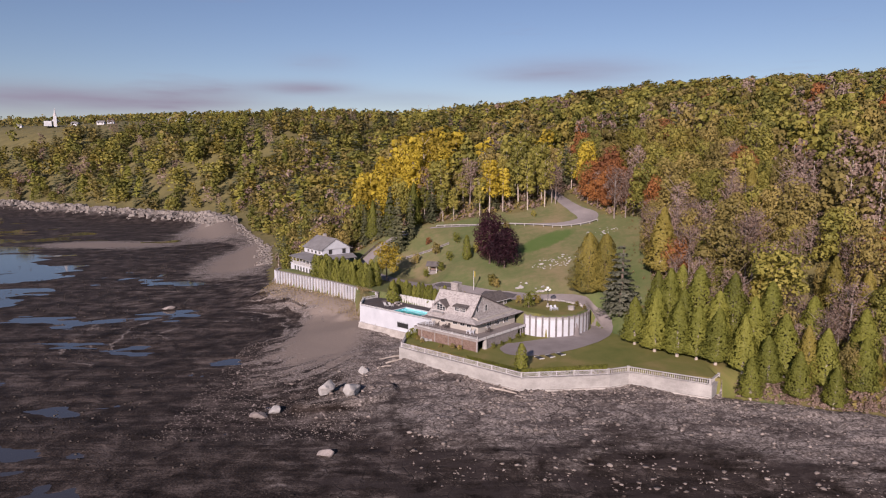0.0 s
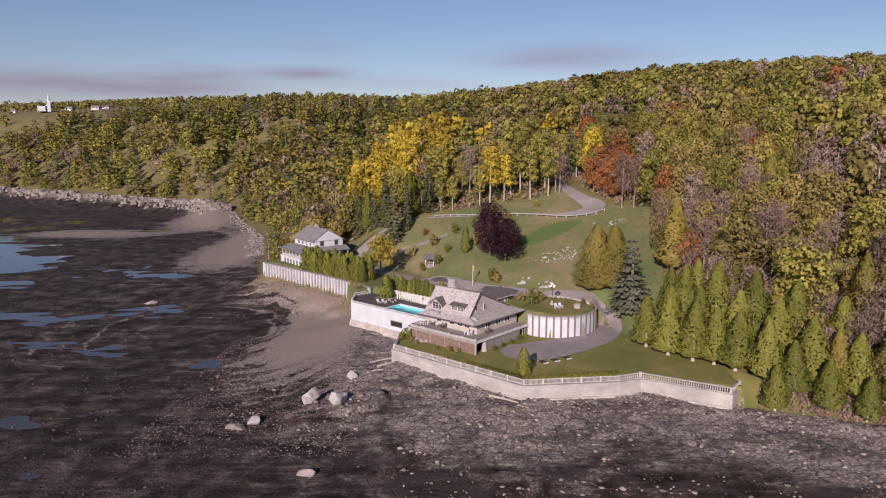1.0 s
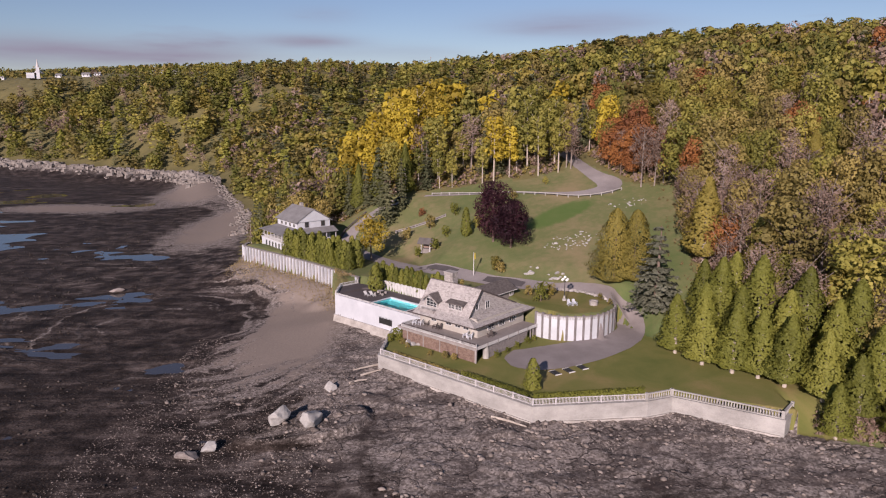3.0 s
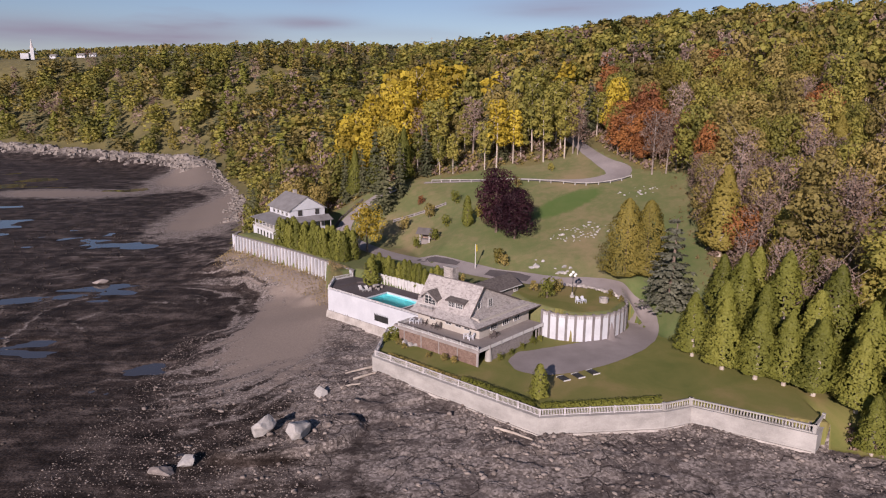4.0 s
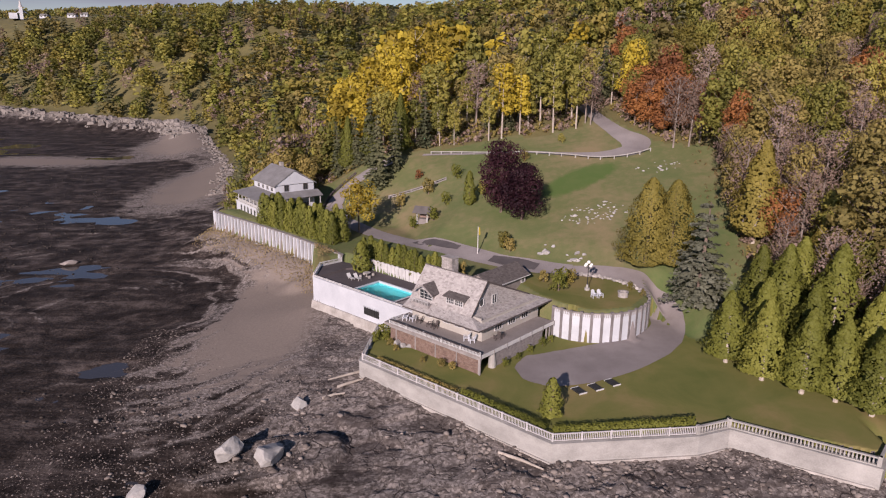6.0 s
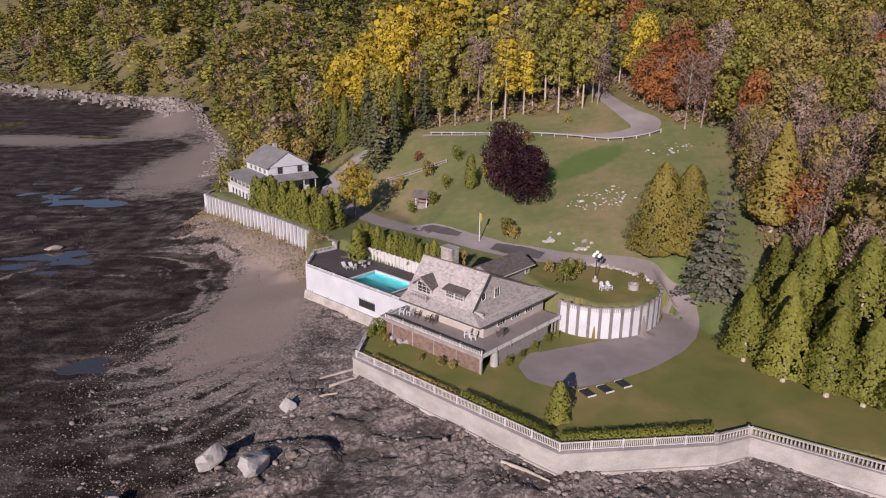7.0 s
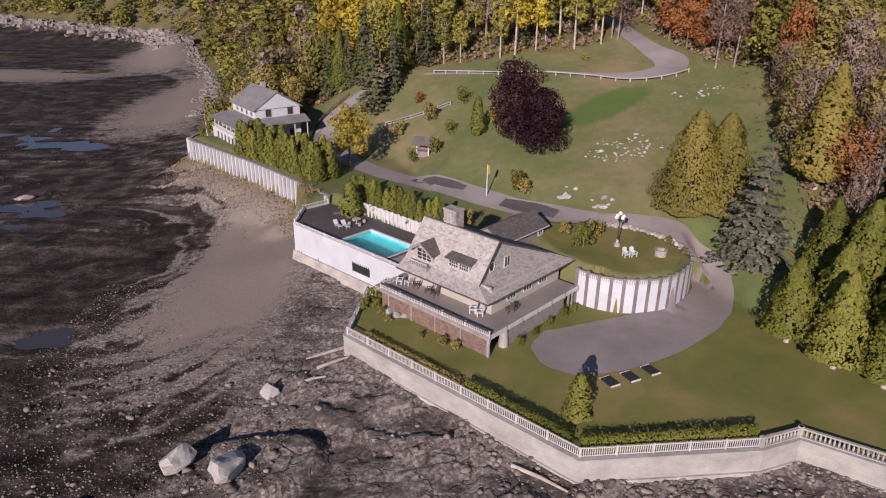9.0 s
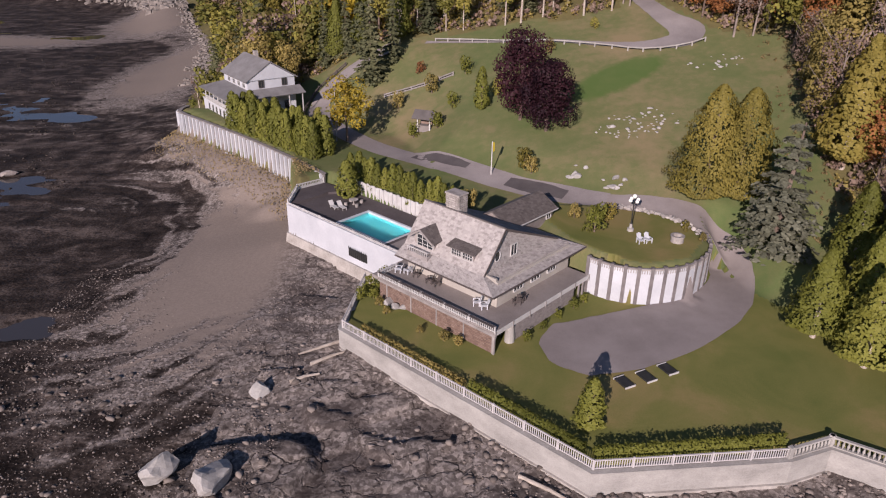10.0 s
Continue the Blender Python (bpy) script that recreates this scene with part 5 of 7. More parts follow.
edge = thing("stone_edging", "rough grey stone edging round the raised bed", "edging")
for k in range(64):
    t = k / 63
    p = Vector((33.0 - 9.5 * t, 153.0 + 8.6 * t + 2.2 * math.sin(t * 3.1)))
    stone("stone", "", p.x + srng.uniform(-0.5, 0.5), p.y + srng.uniform(-0.5, 0.5), gz(p.x, p.y) + 0.25, srng.uniform(0.25, 0.5), srng.uniform(0.25, 0.5), srng.uniform(0.25, 0.45), M_STONE, parent=edge)
well = thing("stone_well", "round mortared stone well in the raised bed", "well", at=(28.6, 151.8, 10.0))
part("ring", lathe(bmesh.new(), [(0.75, 0.0), (0.75, 0.65), (0.82, 0.66), (0.82, 0.8), (0.55, 0.8), (0.55, 0.2)], 18), M_STONE, well)
part("water_surface", lathe(bmesh.new(), [(0.54, 0.2), (0.54, 0.3)], 18), M_METAL, well)
lamp = thing("street_lamp", "black iron lamp post with white glass globes", "lamp", at=(23.8, 154.6, 10.0))
part("base", lathe(bmesh.new(), [(0.4, 0), (0.4, 0.35), (0.2, 0.4), (0.16, 0.9)], 12), M_CONCRETE, lamp)
part("pole", lathe(bmesh.new(), [(0.13, 0.4), (0.1, 1.2), (0.07, 1.3), (0.06, 4.2)], 10), M_METAL, lamp)
for k in range(4):
    a = k * 1.571 + 0.4
    r = 0.55
    arm = part("arm", tube(bmesh.new(), [(0, 0, 3.6), (r * 0.6 * math.cos(a), r * 0.6 * math.sin(a), 3.5), (r * math.cos(a), r * math.sin(a), 3.75)], 0.035, 6), M_METAL, lamp)
    bm = bmesh.new()
    bmesh.ops.create_icosphere(bm, subdivisions=2, radius=0.24, matrix=Matrix.Translation((r * math.cos(a), r * math.sin(a), 3.95)))
    part("globe", bm, M_GLOBE, lamp, "white glass globe", True)
bm = bmesh.new()
bmesh.ops.create_icosphere(bm, subdivisions=2, radius=0.27, matrix=Matrix.Translation((0, 0, 4.42)))
part("globe", bm, M_GLOBE, lamp, "white glass globe", True)
for x, y in ((24.2, 151.2), (25.1, 151.4)):
    deck_chair((x, y, 10.0), 20)

# ---- lawn panels ----
for x, y in ((18.7, 130.6), (20.9, 131.5), (23.2, 132.7)):
    t = thing("lawn_panel", "dark flat panel with white end boards lying on the lawn", "panel", "panels on the lawn", (x, y, float(lawn_z(np.array(x), np.array(y))) + 0.1), 118)
    part("board", boxed(-0.8, 0.8, -0.55, 0.55, -0.1, 0.05, bevel=0.01), M_METAL, t)
    for e in (-0.9, 0.8):
        part("end_board", boxed(e + 0.02, e + 0.09, -0.58, 0.58, -0.1, 0.08), M_WHITEWOOD, t)

# ---- timber bulkhead along the upper shore ----
BULK = catmull([Vector((-16.6, 174.2)), Vector((-20, 178.0)), Vector((-24, 182.4)), Vector((-31, 189.6)), Vector((-38, 196.2)), Vector((-45, 202.5)), Vector((-50.5, 207.8)), Vector((-50.2, 212))], 8)
bulk = thing("wall_bulkhead", "long white timber bulkhead with upright posts", "wall", kind="structure")
# worn planks, coloured darker still to carry the shade between the posts
part("backing", prism([tuple(p) for p in BULK[::4]], 0.3, 4.0, 9.25), M_PLANK, bulk, "white weathered planking, darkened for the shade between the posts")
part("capping", prism([tuple(p) for p in BULK[::4]], 0.7, 9.254, 9.42), M_GREYWOOD, bulk)
bc = [0.0]
for p, q in zip(BULK, BULK[1:]):
    bc.append(bc[-1] + (q - p).length)
s = 0.4
while s < bc[-1]:
    i = max(j for j in range(len(bc) - 1) if bc[j] <= s)
    p = BULK[i].lerp(BULK[i + 1], (s - bc[i]) / (bc[i + 1] - bc[i]))
    d = (BULK[i + 1] - BULK[i]).normalized()
    m = Matrix.Translation((p.x, p.y, 0)) @ Matrix.Rotation(math.atan2(d.y, d.x), 4, "Z")
    part("post", boxed(-0.14, 0.14, 0.15, 0.6, 3.2, 9.3 + srng.uniform(-0.1, 0.1), bevel=0.03), M_WHITE, bulk).matrix_world = m
    s += 1.32

# ---- white house above the bulkhead ----
house2 = thing("white_house", "white two-storey house with grey roofs and verandah", "house")
house2.matrix_world = pose(-35.9, 204.7, 0, 0, 0, 38)
G2, E2, R2 = 9.1, 15.9, 18.9
A1, B1 = 9.4, 11.6
part("wall", boxed(0, A1, 0, 0.25, G2, E2), M_WHITE, house2)
part("wall", boxed(0, 0.25, 0.25, B1, G2, E2), M_WHITE, house2)
part("wall", boxed(A1 - 0.25, A1, 0.25, B1, G2, E2), M_WHITE, house2)
part("wall", boxed(0.25, A1 - 0.25, B1 - 0.25, B1, G2, E2), M_WHITE, house2)
for b in (0.0, B1 - 0.25):
    part("gable_wall", slab([(0, b, E2), (A1, b, E2), (A1 / 2, b, R2 - 0.15)], -0.25), M_WHITE, house2)
for k, (a0, a1) in enumerate(((-0.5, A1 / 2), (A1 + 0.5, A1 / 2))):
    q = [(a0, -0.4, E2 - 0.25), (a1, -0.4, R2), (a1, B1 + 0.4, R2), (a0, B1 + 0.4, E2 - 0.25)]
    part("roof", slab(q if k else q[::-1], 0.16), M_ROOF2, house2, "grey shingle roof")
    if not k:
        shingles(house2, M_PIECES_GREY, q[3], q[0], q[2], q[1], 18)
part("chimney", boxed(5.4, 6.2, 8.5, 9.4, 17.6, 19.6, bevel=0.03), M_STONE, house2)
for a in (2.7, 7.3):
    window(house2, facing(a, -0.005, 14.5, 0), 0.9, 1.15, 2, 1, mat=M_TIMBER)
window(house2, facing(A1 / 2 + 0.1, -0.005, 16.7, 0), 0.6, 0.7, 1, 1)
for b in (1.6, 4.0, 6.4, 8.8):
    window(house2, facing(-0.005, b, 14.5, -90), 1.1, 0.8, 2, 1)
# verandah roof, balcony and glazed ground floor
V2 = 13.2
part("verandah_roof", slab([(-4.7, -2.6, V2), (0.0, 0.0, V2 + 1.0), (0.0, B1, V2 + 1.0), (-4.7, B1 + 1.6, V2)], 0.14), M_ROOF2, house2)
part("verandah_roof", slab([(-4.7, -2.6, V2), (A1 + 1.0, -2.6, V2), (A1 + 1.0, 0.0, V2 + 1.0), (0.0, 0.0, V2 + 1.0)], 0.14), M_ROOF2, house2)
part("balcony_floor", boxed(-4.3, 0, -1.9, B1 + 1.2, 11.0, 11.2), M_WHITEWOOD, house2)
part("front_wall", boxed(-4.2, -3.95, -1.8, B1 + 1.0, 8.2, 11.0), M_WHITE, house2)
part("side_wall", boxed(-3.95, 0.0, -1.8, -1.55, 8.2, 11.0), M_WHITE, house2)
for k in range(6):
    window(house2, facing(-4.205, 0.0 + k * 1.9, 9.3, -90), 0.9, 1.3, 1, 1, mat=M_WHITEWOOD)
for k in range(7):
    b = -1.8 + k * 2.15
    part("post", boxed(-4.25, -4.1, b - 0.08, b + 0.08, 11.2, V2), M_WHITEWOOD, house2)
for k in range(5):
    a = -1.0 + k * 2.7
    part("post", boxed(a - 0.08, a + 0.08, -2.3, -2.15, 8.9, V2), M_WHITEWOOD, house2)
part("verandah_floor", boxed(0.0, A1 + 0.8, -2.4, -0.004, 8.6, 9.25), M_WHITEWOOD, house2)
bm = bmesh.new()
for k in range(60):
    b = -1.8 + k * 0.22
    box(bm, -4.24, -4.18, b - 0.03, b + 0.03, 11.25, 11.85)
box(bm, -4.27, -4.13, -1.9, B1 + 1.1, 11.85, 11.93)
part("balcony_railing", bm, M_WHITEWOOD, house2)
for a in (2.5, 5.0, 7.6):
    window(house2, facing(a, -0.005, 9.9, 0), 1.0, 1.5, 2, 2, mat=M_TIMBER)

# ---- shelter, poles and garden fences ----
shel = thing("garden_shelter", "small wooden well-house with a shingled pitched roof", "shelter", at=(-2.6, 192.2, gz(-2.6, 192.2)), turn=-20)
for x in (-1.2, 1.0):
    for y in (-0.9, 0.7):
        part("post", boxed(x, x + 0.2, y, y + 0.2, -0.3, 2.3), M_WHITEWOOD, shel)
for k in (-1, 1):
    a = [(-1.9, k * 1.6, 2.1), (1.9, k * 1.6, 2.1), (1.9, 0, 3.3), (-1.9, 0, 3.3)]
    part("roof", slab(a if k < 0 else a[::-1], 0.12), M_SHINGLE_DARK, shel)
part("base_wall", boxed(-1.1, 1.1, -0.8, 0.8, -0.3, 0.8), M_CLADGREY, shel)
part("back_panel", boxed(-1.1, 1.1, 0.6, 0.7, 0.8, 2.2), M_CLAD, shel)


def pole(x, y, h, label, mat, lean=0.0):
    t = thing("pole", label, "pole", at=(x, y, gz(x, y)))
    part("shaft", tube(bmesh.new(), [(0, 0, -0.3), (lean, 0, h)], [0.1, 0.07], 8), mat, t)
    return t


p = pole(-17.4, 190.5, 9.0, "pale lamp pole beside the yellowing tree", M_CONCRETE)
part("bracket", boxed(-0.9, 0.9, -0.05, 0.05, 4.6, 4.75), M_CONCRETE, p)
p = pole(7.8, 173.4, 5.0, "slim flag pole beside the lane", M_WHITEWOOD)
part("pennant", slab([(0.06, 0, 4.9), (0.12, 0, 3.4), (0.4, 0.1, 3.6), (0.34, 0.1, 4.8)], 0.02), M_YELLOW, p, "drooping pale yellow pennant")


def rail_fence(path, name, label, tall, mat, step=2.4, rails=1):
    pts = catmull([Vector(p) for p in path], 12)
    t = thing(name, label, "fence")
    run, last = 0.0, None
    nodes = [pts[0]]
    for a, b in zip(pts, pts[1:]):
        run += (b - a).length
        if run >= step:
            nodes.append(b)
            run = 0
    for p in nodes:
        g = gz(p.x, p.y)
        part("post", boxed(p.x - 0.11, p.x + 0.11, p.y - 0.11, p.y + 0.11, g - 0.3, g + tall), mat, t)
    for a, b in zip(nodes, nodes[1:]):
        for r in range(rails):
            z = tall - 0.16 - r * 0.4
            part("rail", tube(bmesh.new(), [(a.x, a.y, gz(a.x, a.y) + z), (b.x, b.y, gz(b.x, b.y) + z)], 0.13, 6), mat, t)


rail_fence([(-2, 220.9), (4, 217.8), (12.5, 213.2), (20.6, 210), (28.2, 206.2), (34.2, 202.8), (39.8, 202.2), (44.9, 203.4), (47.2, 205.6)], "guard_fence", "pale log guard rail along the upper road", 0.75, M_CONCRETE, 2.6)
rail_fence([(-25.9, 205), (-26.9, 212), (-25.6, 219), (-20.5, 224.6)], "log_fence", "dark log fence along the lane's bend", 0.8, M_TIMBER, 2.0, 2)
rail_fence([(-11, 207), (-4, 206), (3, 206)], "garden_rail", "pale rustic rail fence in the garden", 0.7, M_GREYWOOD, 2.2, 2)

# ---- plants ----
nrng = np.random.RandomState(77)


def leaf_quads(centres, normals, size, rs, squash=0.75):
    """One small four-cornered leaf clump at each centre, facing roughly along its normal."""
    n = len(centres)
    nn = normals + rs.normal(0, 0.27, (n, 3))
    nn /= np.linalg.norm(nn, axis=1, keepdims=True) + 1e-9
    ref = rs.normal(0, 1, (n, 3))
    a = np.cross(nn, ref)
    a /= np.linalg.norm(a, axis=1, keepdims=True) + 1e-9
    b = np.cross(nn, a)
    sz = (size * rs.uniform(0.6, 1.35, n))[:, None]
    bend = nn * sz * 0.22
    v = np.stack([centres + a * sz - bend, centres + b * sz * squash, centres - a * sz * 0.9 - bend, centres - b * sz * squash], 1)
    return v.reshape(-1, 3)


def quad_mesh(name, verts, mats, tint=None):
    """Loose four-cornered leaves as one mesh; tint sets each tree apart from its neighbours."""
    me = bpy.data.meshes.new(name)
    n = len(verts) // 4
    me.vertices.add(len(verts))
    me.vertices.foreach_set("co", np.ascontiguousarray(verts, dtype=np.float32).ravel())
    me.loops.add(4 * n)
    me.loops.foreach_set("vertex_index", np.arange(4 * n, dtype=np.int32))
    me.polygons.add(n)
    me.polygons.foreach_set("loop_start", np.arange(0, 4 * n, 4, dtype=np.int32))
    if tint is not None:
        me.attributes.new("tint", "FLOAT", "FACE").data.foreach_set("value", np.asarray(tint, dtype=np.float32))
    me.update(calc_edges=True)
    for m in mats if isinstance(mats, (list, tuple)) else [mats]:
        me.materials.append(m)
    return me


def round_crown(rs, n, size, blobs=11, lo=0.38, wide=0.27, fill=0.0, tall=1.0):
    """Leaf clumps of a broadleaf crown of height 1 (from lo to 1) made of uneven blobs."""
    cs = []
    for k in range(blobs):
        z = lo + (tall - lo) * (0.12 + 0.76 * (k + rs.rand()) / blobs)
        prof = math.sin(math.pi * min(1, max(0.05, (z - lo) / (tall - lo) * 0.85 + 0.12))) ** 0.7
        r = wide * prof * rs.uniform(0.35, 0.85)
        an = k * 2.4 + rs.uniform(-0.5, 0.5)
        cs.append((r * math.cos(an), r * math.sin(an), z, wide * rs.uniform(0.32, 0.6)))
    cs = np.array(cs)
    pick = rs.randint(0, len(cs), n)
    d = rs.normal(0, 1, (n, 3))
    d[:, 2] += 0.25
    d /= np.linalg.norm(d, axis=1, keepdims=True)
    rad = cs[pick, 3] * rs.uniform(0.8, 1.08, n)
    c = cs[pick, :3] + d * rad[:, None] * np.array([1, 1, 0.8])
    return leaf_quads(c, d + np.array([0, 0, 0.12]), size, rs)


def cone_crown(rs, n, size, base=0.08, wide=0.2, layers=14, droop=0.35, power=0.85, cedar=False):
    """Clumps of a conifer of height 1: tiers of boughs, or the close fronds of a cedar."""
    if cedar:
        z = base + (1 - base) * rs.rand(n) ** 1.25
        t = (z - base) / (1 - base)
        prof = wide * np.minimum(1, (t + 0.02) * 7) ** 0.5 * (1 - t) ** power + 0.012
        an = rs.rand(n) * math.tau
        lump = 1 + 0.16 * np.sin(an * 3 + z * 17) + 0.1 * np.sin(an * 7 - z * 29)
        r = prof * lump * rs.uniform(0.8, 1.05, n)
        d = np.stack([np.cos(an), np.sin(an), 0.45 + 0 * an], 1)
        c = np.stack([r * np.cos(an), r * np.sin(an), z], 1)
        return leaf_quads(c, d, size, rs, 0.6)
    cs, ds = [], []
    per = max(4, n // (layers * 7))
    for k in range(layers):
        t = (k + 0.5 * rs.rand()) / layers
        z0 = base + (1 - base) * t
        reach = wide * (1 - t) ** power + 0.012
        m = max(4, int(9 * (1 - t) + 4))
        for j in range(m):
            an = (j + rs.uniform(-0.3, 0.3)) * math.tau / m + k
            L = reach * rs.uniform(0.7, 1.12)
            q = (np.arange(per) + rs.rand(per)) / per
            q = 0.15 + 0.85 * q
            spread_ = rs.normal(0, 0.05 + 0.09 * q, per) * 1.0
            c = np.stack([L * q * np.cos(an + spread_), L * q * np.sin(an + spread_), z0 - droop * L * q + 0.02 * rs.normal(0, 1, per) * wide], 1)
            cs.append(c)
            ds.append(np.tile([0.35 * math.cos(an), 0.35 * math.sin(an), 0.9], (per, 1)))
    return leaf_quads(np.concatenate(cs), np.concatenate(ds), size, rs, 0.55)


def trunk_bm(rs, r, top, limbs=5, lo=0.35, spread_=0.2):
    bm = bmesh.new()
    bend = rs.uniform(-0.02, 0.02, 2)
    path = [(0, 0, -0.03), (bend[0] * 0.4, bend[1] * 0.4, top * 0.35), (bend[0], bend[1], top * 0.7), (bend[0] * 1.3, bend[1] * 1.3, top)]
    tube(bm, path, [r * 1.25, r, r * 0.7, r * 0.25], 7)
    for k in range(limbs):
        z = lo + (top - lo) * (k + rs.rand()) / max(1, limbs) * 0.85
        an = k * 2.4 + rs.rand()
        L = spread_ * rs.uniform(0.7, 1.2)
        tube(bm, [(bend[0], bend[1], z), (L * 0.5 * math.cos(an), L * 0.5 * math.sin(an), z + L * 0.45), (L * math.cos(an), L * math.sin(an), z + L * 1.0)], [r * 0.45, r * 0.3, r * 0.12], 5)
    return bm


TREE_MESHES = {}


def tree_meshes(kind, variant, mat, bark):
    """Trunk and crown meshes of height 1, made once for each kind and variant."""
    key = (kind, variant, mat.name)
    if key in TREE_MESHES:
        return TREE_MESHES[key]
    rs = np.random.RandomState(1000 + variant * 13 + len(kind))
    if kind == "broadleaf":
        crown = round_crown(rs, 2700, 0.0185, 19, 0.2, 0.28)
        tr = trunk_bm(rs, 0.014, 0.86)
    elif kind == "birch":
        crown = round_crown(rs, 1900, 0.018, 17, 0.28, 0.19)
        tr = trunk_bm(rs, 0.011, 0.93, 5, 0.5, 0.14)
    elif kind == "bare":
        crown = round_crown(rs, 1700, 0.0115, 16, 0.22, 0.21)
        tr = trunk_bm(rs, 0.011, 0.92, 12, 0.3, 0.24)
    elif kind == "spruce":
        crown = cone_crown(rs, 1700, 0.03, 0.06, 0.2, 16)
        tr = trunk_bm(rs, 0.016, 0.95, 0)
    elif kind == "bluespruce":
        crown = cone_crown(rs, 4600, 0.019, 0.08, 0.27, 11, 0.16)
        tr = trunk_bm(rs, 0.017, 0.95, 0)
    elif kind == "cedar":
        crown = cone_crown(rs, 4600, 0.018, 0.1, 0.25, cedar=True, power=0.78)
        tr = trunk_bm(rs, 0.02, 0.9, 0)
    elif kind == "widecedar":
        crown = cone_crown(rs, 9000, 0.0145, 0.03, 0.44, cedar=True, power=0.62)
        tr = trunk_bm(rs, 0.02, 0.9, 0)
    elif kind == "column":
        crown = cone_crown(rs, 1500, 0.03, 0.02, 0.21, cedar=True, power=0.42)
        tr = trunk_bm(rs, 0.02, 0.8, 0)
    elif kind == "beech":
        crown = round_crown(rs, 8000, 0.0155, 34, 0.06, 0.36)
        tr = trunk_bm(rs, 0.02, 0.85, 6, 0.2)
    elif kind == "bush":
        crown = round_crown(rs, 620, 0.055, 10, 0.05, 0.5)
        tr = trunk_bm(rs, 0.03, 0.6, 3, 0.2)
    me = quad_mesh(kind + "_crown", crown, mat)
    tm = bpy.data.meshes.new(kind + "_trunk")
    tr.to_mesh(tm)
    tr.free()
    tm.materials.append(bark)
    TREE_MESHES[key] = (tm, me)
    return tm, me


TREE_NAMES = {"broadleaf": "broadleaf_tree", "birch": "birch_tree", "bare": "leafless_tree", "spruce": "spruce_tree", "bluespruce": "spruce_tree", "cedar": "cedar_tree", "widecedar": "cedar_tree", "column": "hedge_cedar", "beech": "copper_beech", "bush": "garden_bush"}


def tree(kind, mat, x, y, h, label, group="", w=1.0, variant=None, z=None, category="tree"):
    variant = srng.randrange(4) if variant is None else variant
    tm, cm = tree_meshes(kind, variant, mat, M_GREYBARK if kind == "bare" else M_BIRCH if kind in ("birch", "cedar") else M_BARK)
    t = new(TREE_NAMES[kind])
    t.empty_display_size = 0.3
    t.matrix_world = pose(x, y, gz(x, y) if z is None else z, srng.uniform(-2, 2), srng.uniform(-2, 2), srng.uniform(0, 360)) @ Matrix.Diagonal((h * w, h * w, h, 1))
    tagged(t, label, category, group)
    for n, me in (("trunk", tm), ("crown", cm)):
        o = new(n, me)
        o.parent = t
    return t


# single trees and the garden
tree("beech", M_PURPLE, 12.6, 185.6, 14.0, "dark purple copper beech on the meadow", w=0.85)
tree("beech", M_PURPLE, 16.2, 181.0, 11.0, "broad dark purple copper beech, branches to the ground", w=1.0, variant=2)
tree("widecedar", M_GOLDCEDAR, 34.4, 162.0, 14.2, "wide yellow-green cedar with boughs to the ground", w=0.8)
tree("widecedar", M_GOLDCEDAR, 38.0, 161.0, 13.6, "wide yellow-green cedar with boughs to the ground", w=0.8, variant=3)
tree("bluespruce", M_BLUESPRUCE, 39.4, 151.3, 16.6, "grey-green spruce with open tiers of boughs", w=1.15)
for x, y, h in ((39.3, 138.6, 11), (41.9, 133.6, 12), (43.6, 138, 13), (45.2, 130.2, 12), (47.5, 134.0, 13.5), (50.6, 125.0, 12), (48.2, 128.2, 11.5), (52.5, 130, 14), (54, 121.0, 11.5), (53.2, 115.6, 8.5), (57.5, 125.5, 14), (47.0, 141.5, 13), (51.5, 137.5, 14.5), (57, 117.5, 10), (61, 120, 13), (60.5, 114.0, 9.5), (66, 116, 12), (65, 111, 8), (71, 113.5, 11), (56.5, 133, 15), (62, 128, 15), (67.5, 123, 14), (74, 118.5, 13), (78, 112.5, 10), (46.5, 147.0, 11), (50.5, 144.5, 13)):
    tree("cedar", M_CEDAR, x, y, h * 0.9, "bright green cedar at the lawn's edge", "cedars along the lawn", w=1.22)
tree("column", M_CEDAR, 14.5, 124.7, 4.7, "small rounded cedar standing on the lawn", w=1.3, variant=1)
tree("broadleaf", M_YELLOW, -15.6, 190.6, 11.0, "yellowing broadleaf tree beside the lane", w=1.15)
for x, y, h, w in ((-14.0, 213.5, 17, 1.05), (-10.5, 218, 14, 0.9), (-3.6, 226.5, 14, 1.0), (-26, 231, 14, 0.9), (-21, 229, 13, 0.8)):
    tree("spruce", M_DARK, x, y, h, "dense grey-green spruce beside the lane", "spruces by the lane", w=w)
for x, y, h, w in ((-9.5, 224, 15, 0.75), (-23.5, 230, 14, 0.75), (-17.5, 228, 13, 0.8)):
    tree("cedar", M_CEDAR, x, y, h, "tall yellow-green cedar behind the lane", "cedars by the lane", w=w)
for x, y, h in ((45.4, 218.5, 10.5), (47.4, 213.2, 9.5), (49.8, 209.6, 8.5), (51.6, 214.6, 12), (54.2, 209.4, 10), (47.2, 223.5, 12), (51.5, 220.5, 13)):
    tree("broadleaf", M_RUST, x, y, h, "russet autumn tree beside the upper road", "russet trees by the road", w=1.25)
for x, y, h in ((50.4, 204.2, 15.5), (53.6, 203.9, 14), (56.0, 204.4, 14.5), (36.0, 222.6, 13), (35.0, 224.0, 14)):
    tree("bare", M_TWIG, x, y, h, "tall pale-trunked leafless tree by the road", "pale trunks by the road")
tree("column", M_CEDAR, 6.6, 191.2, 6.8, "slim upright cedar in the garden", w=0.9)
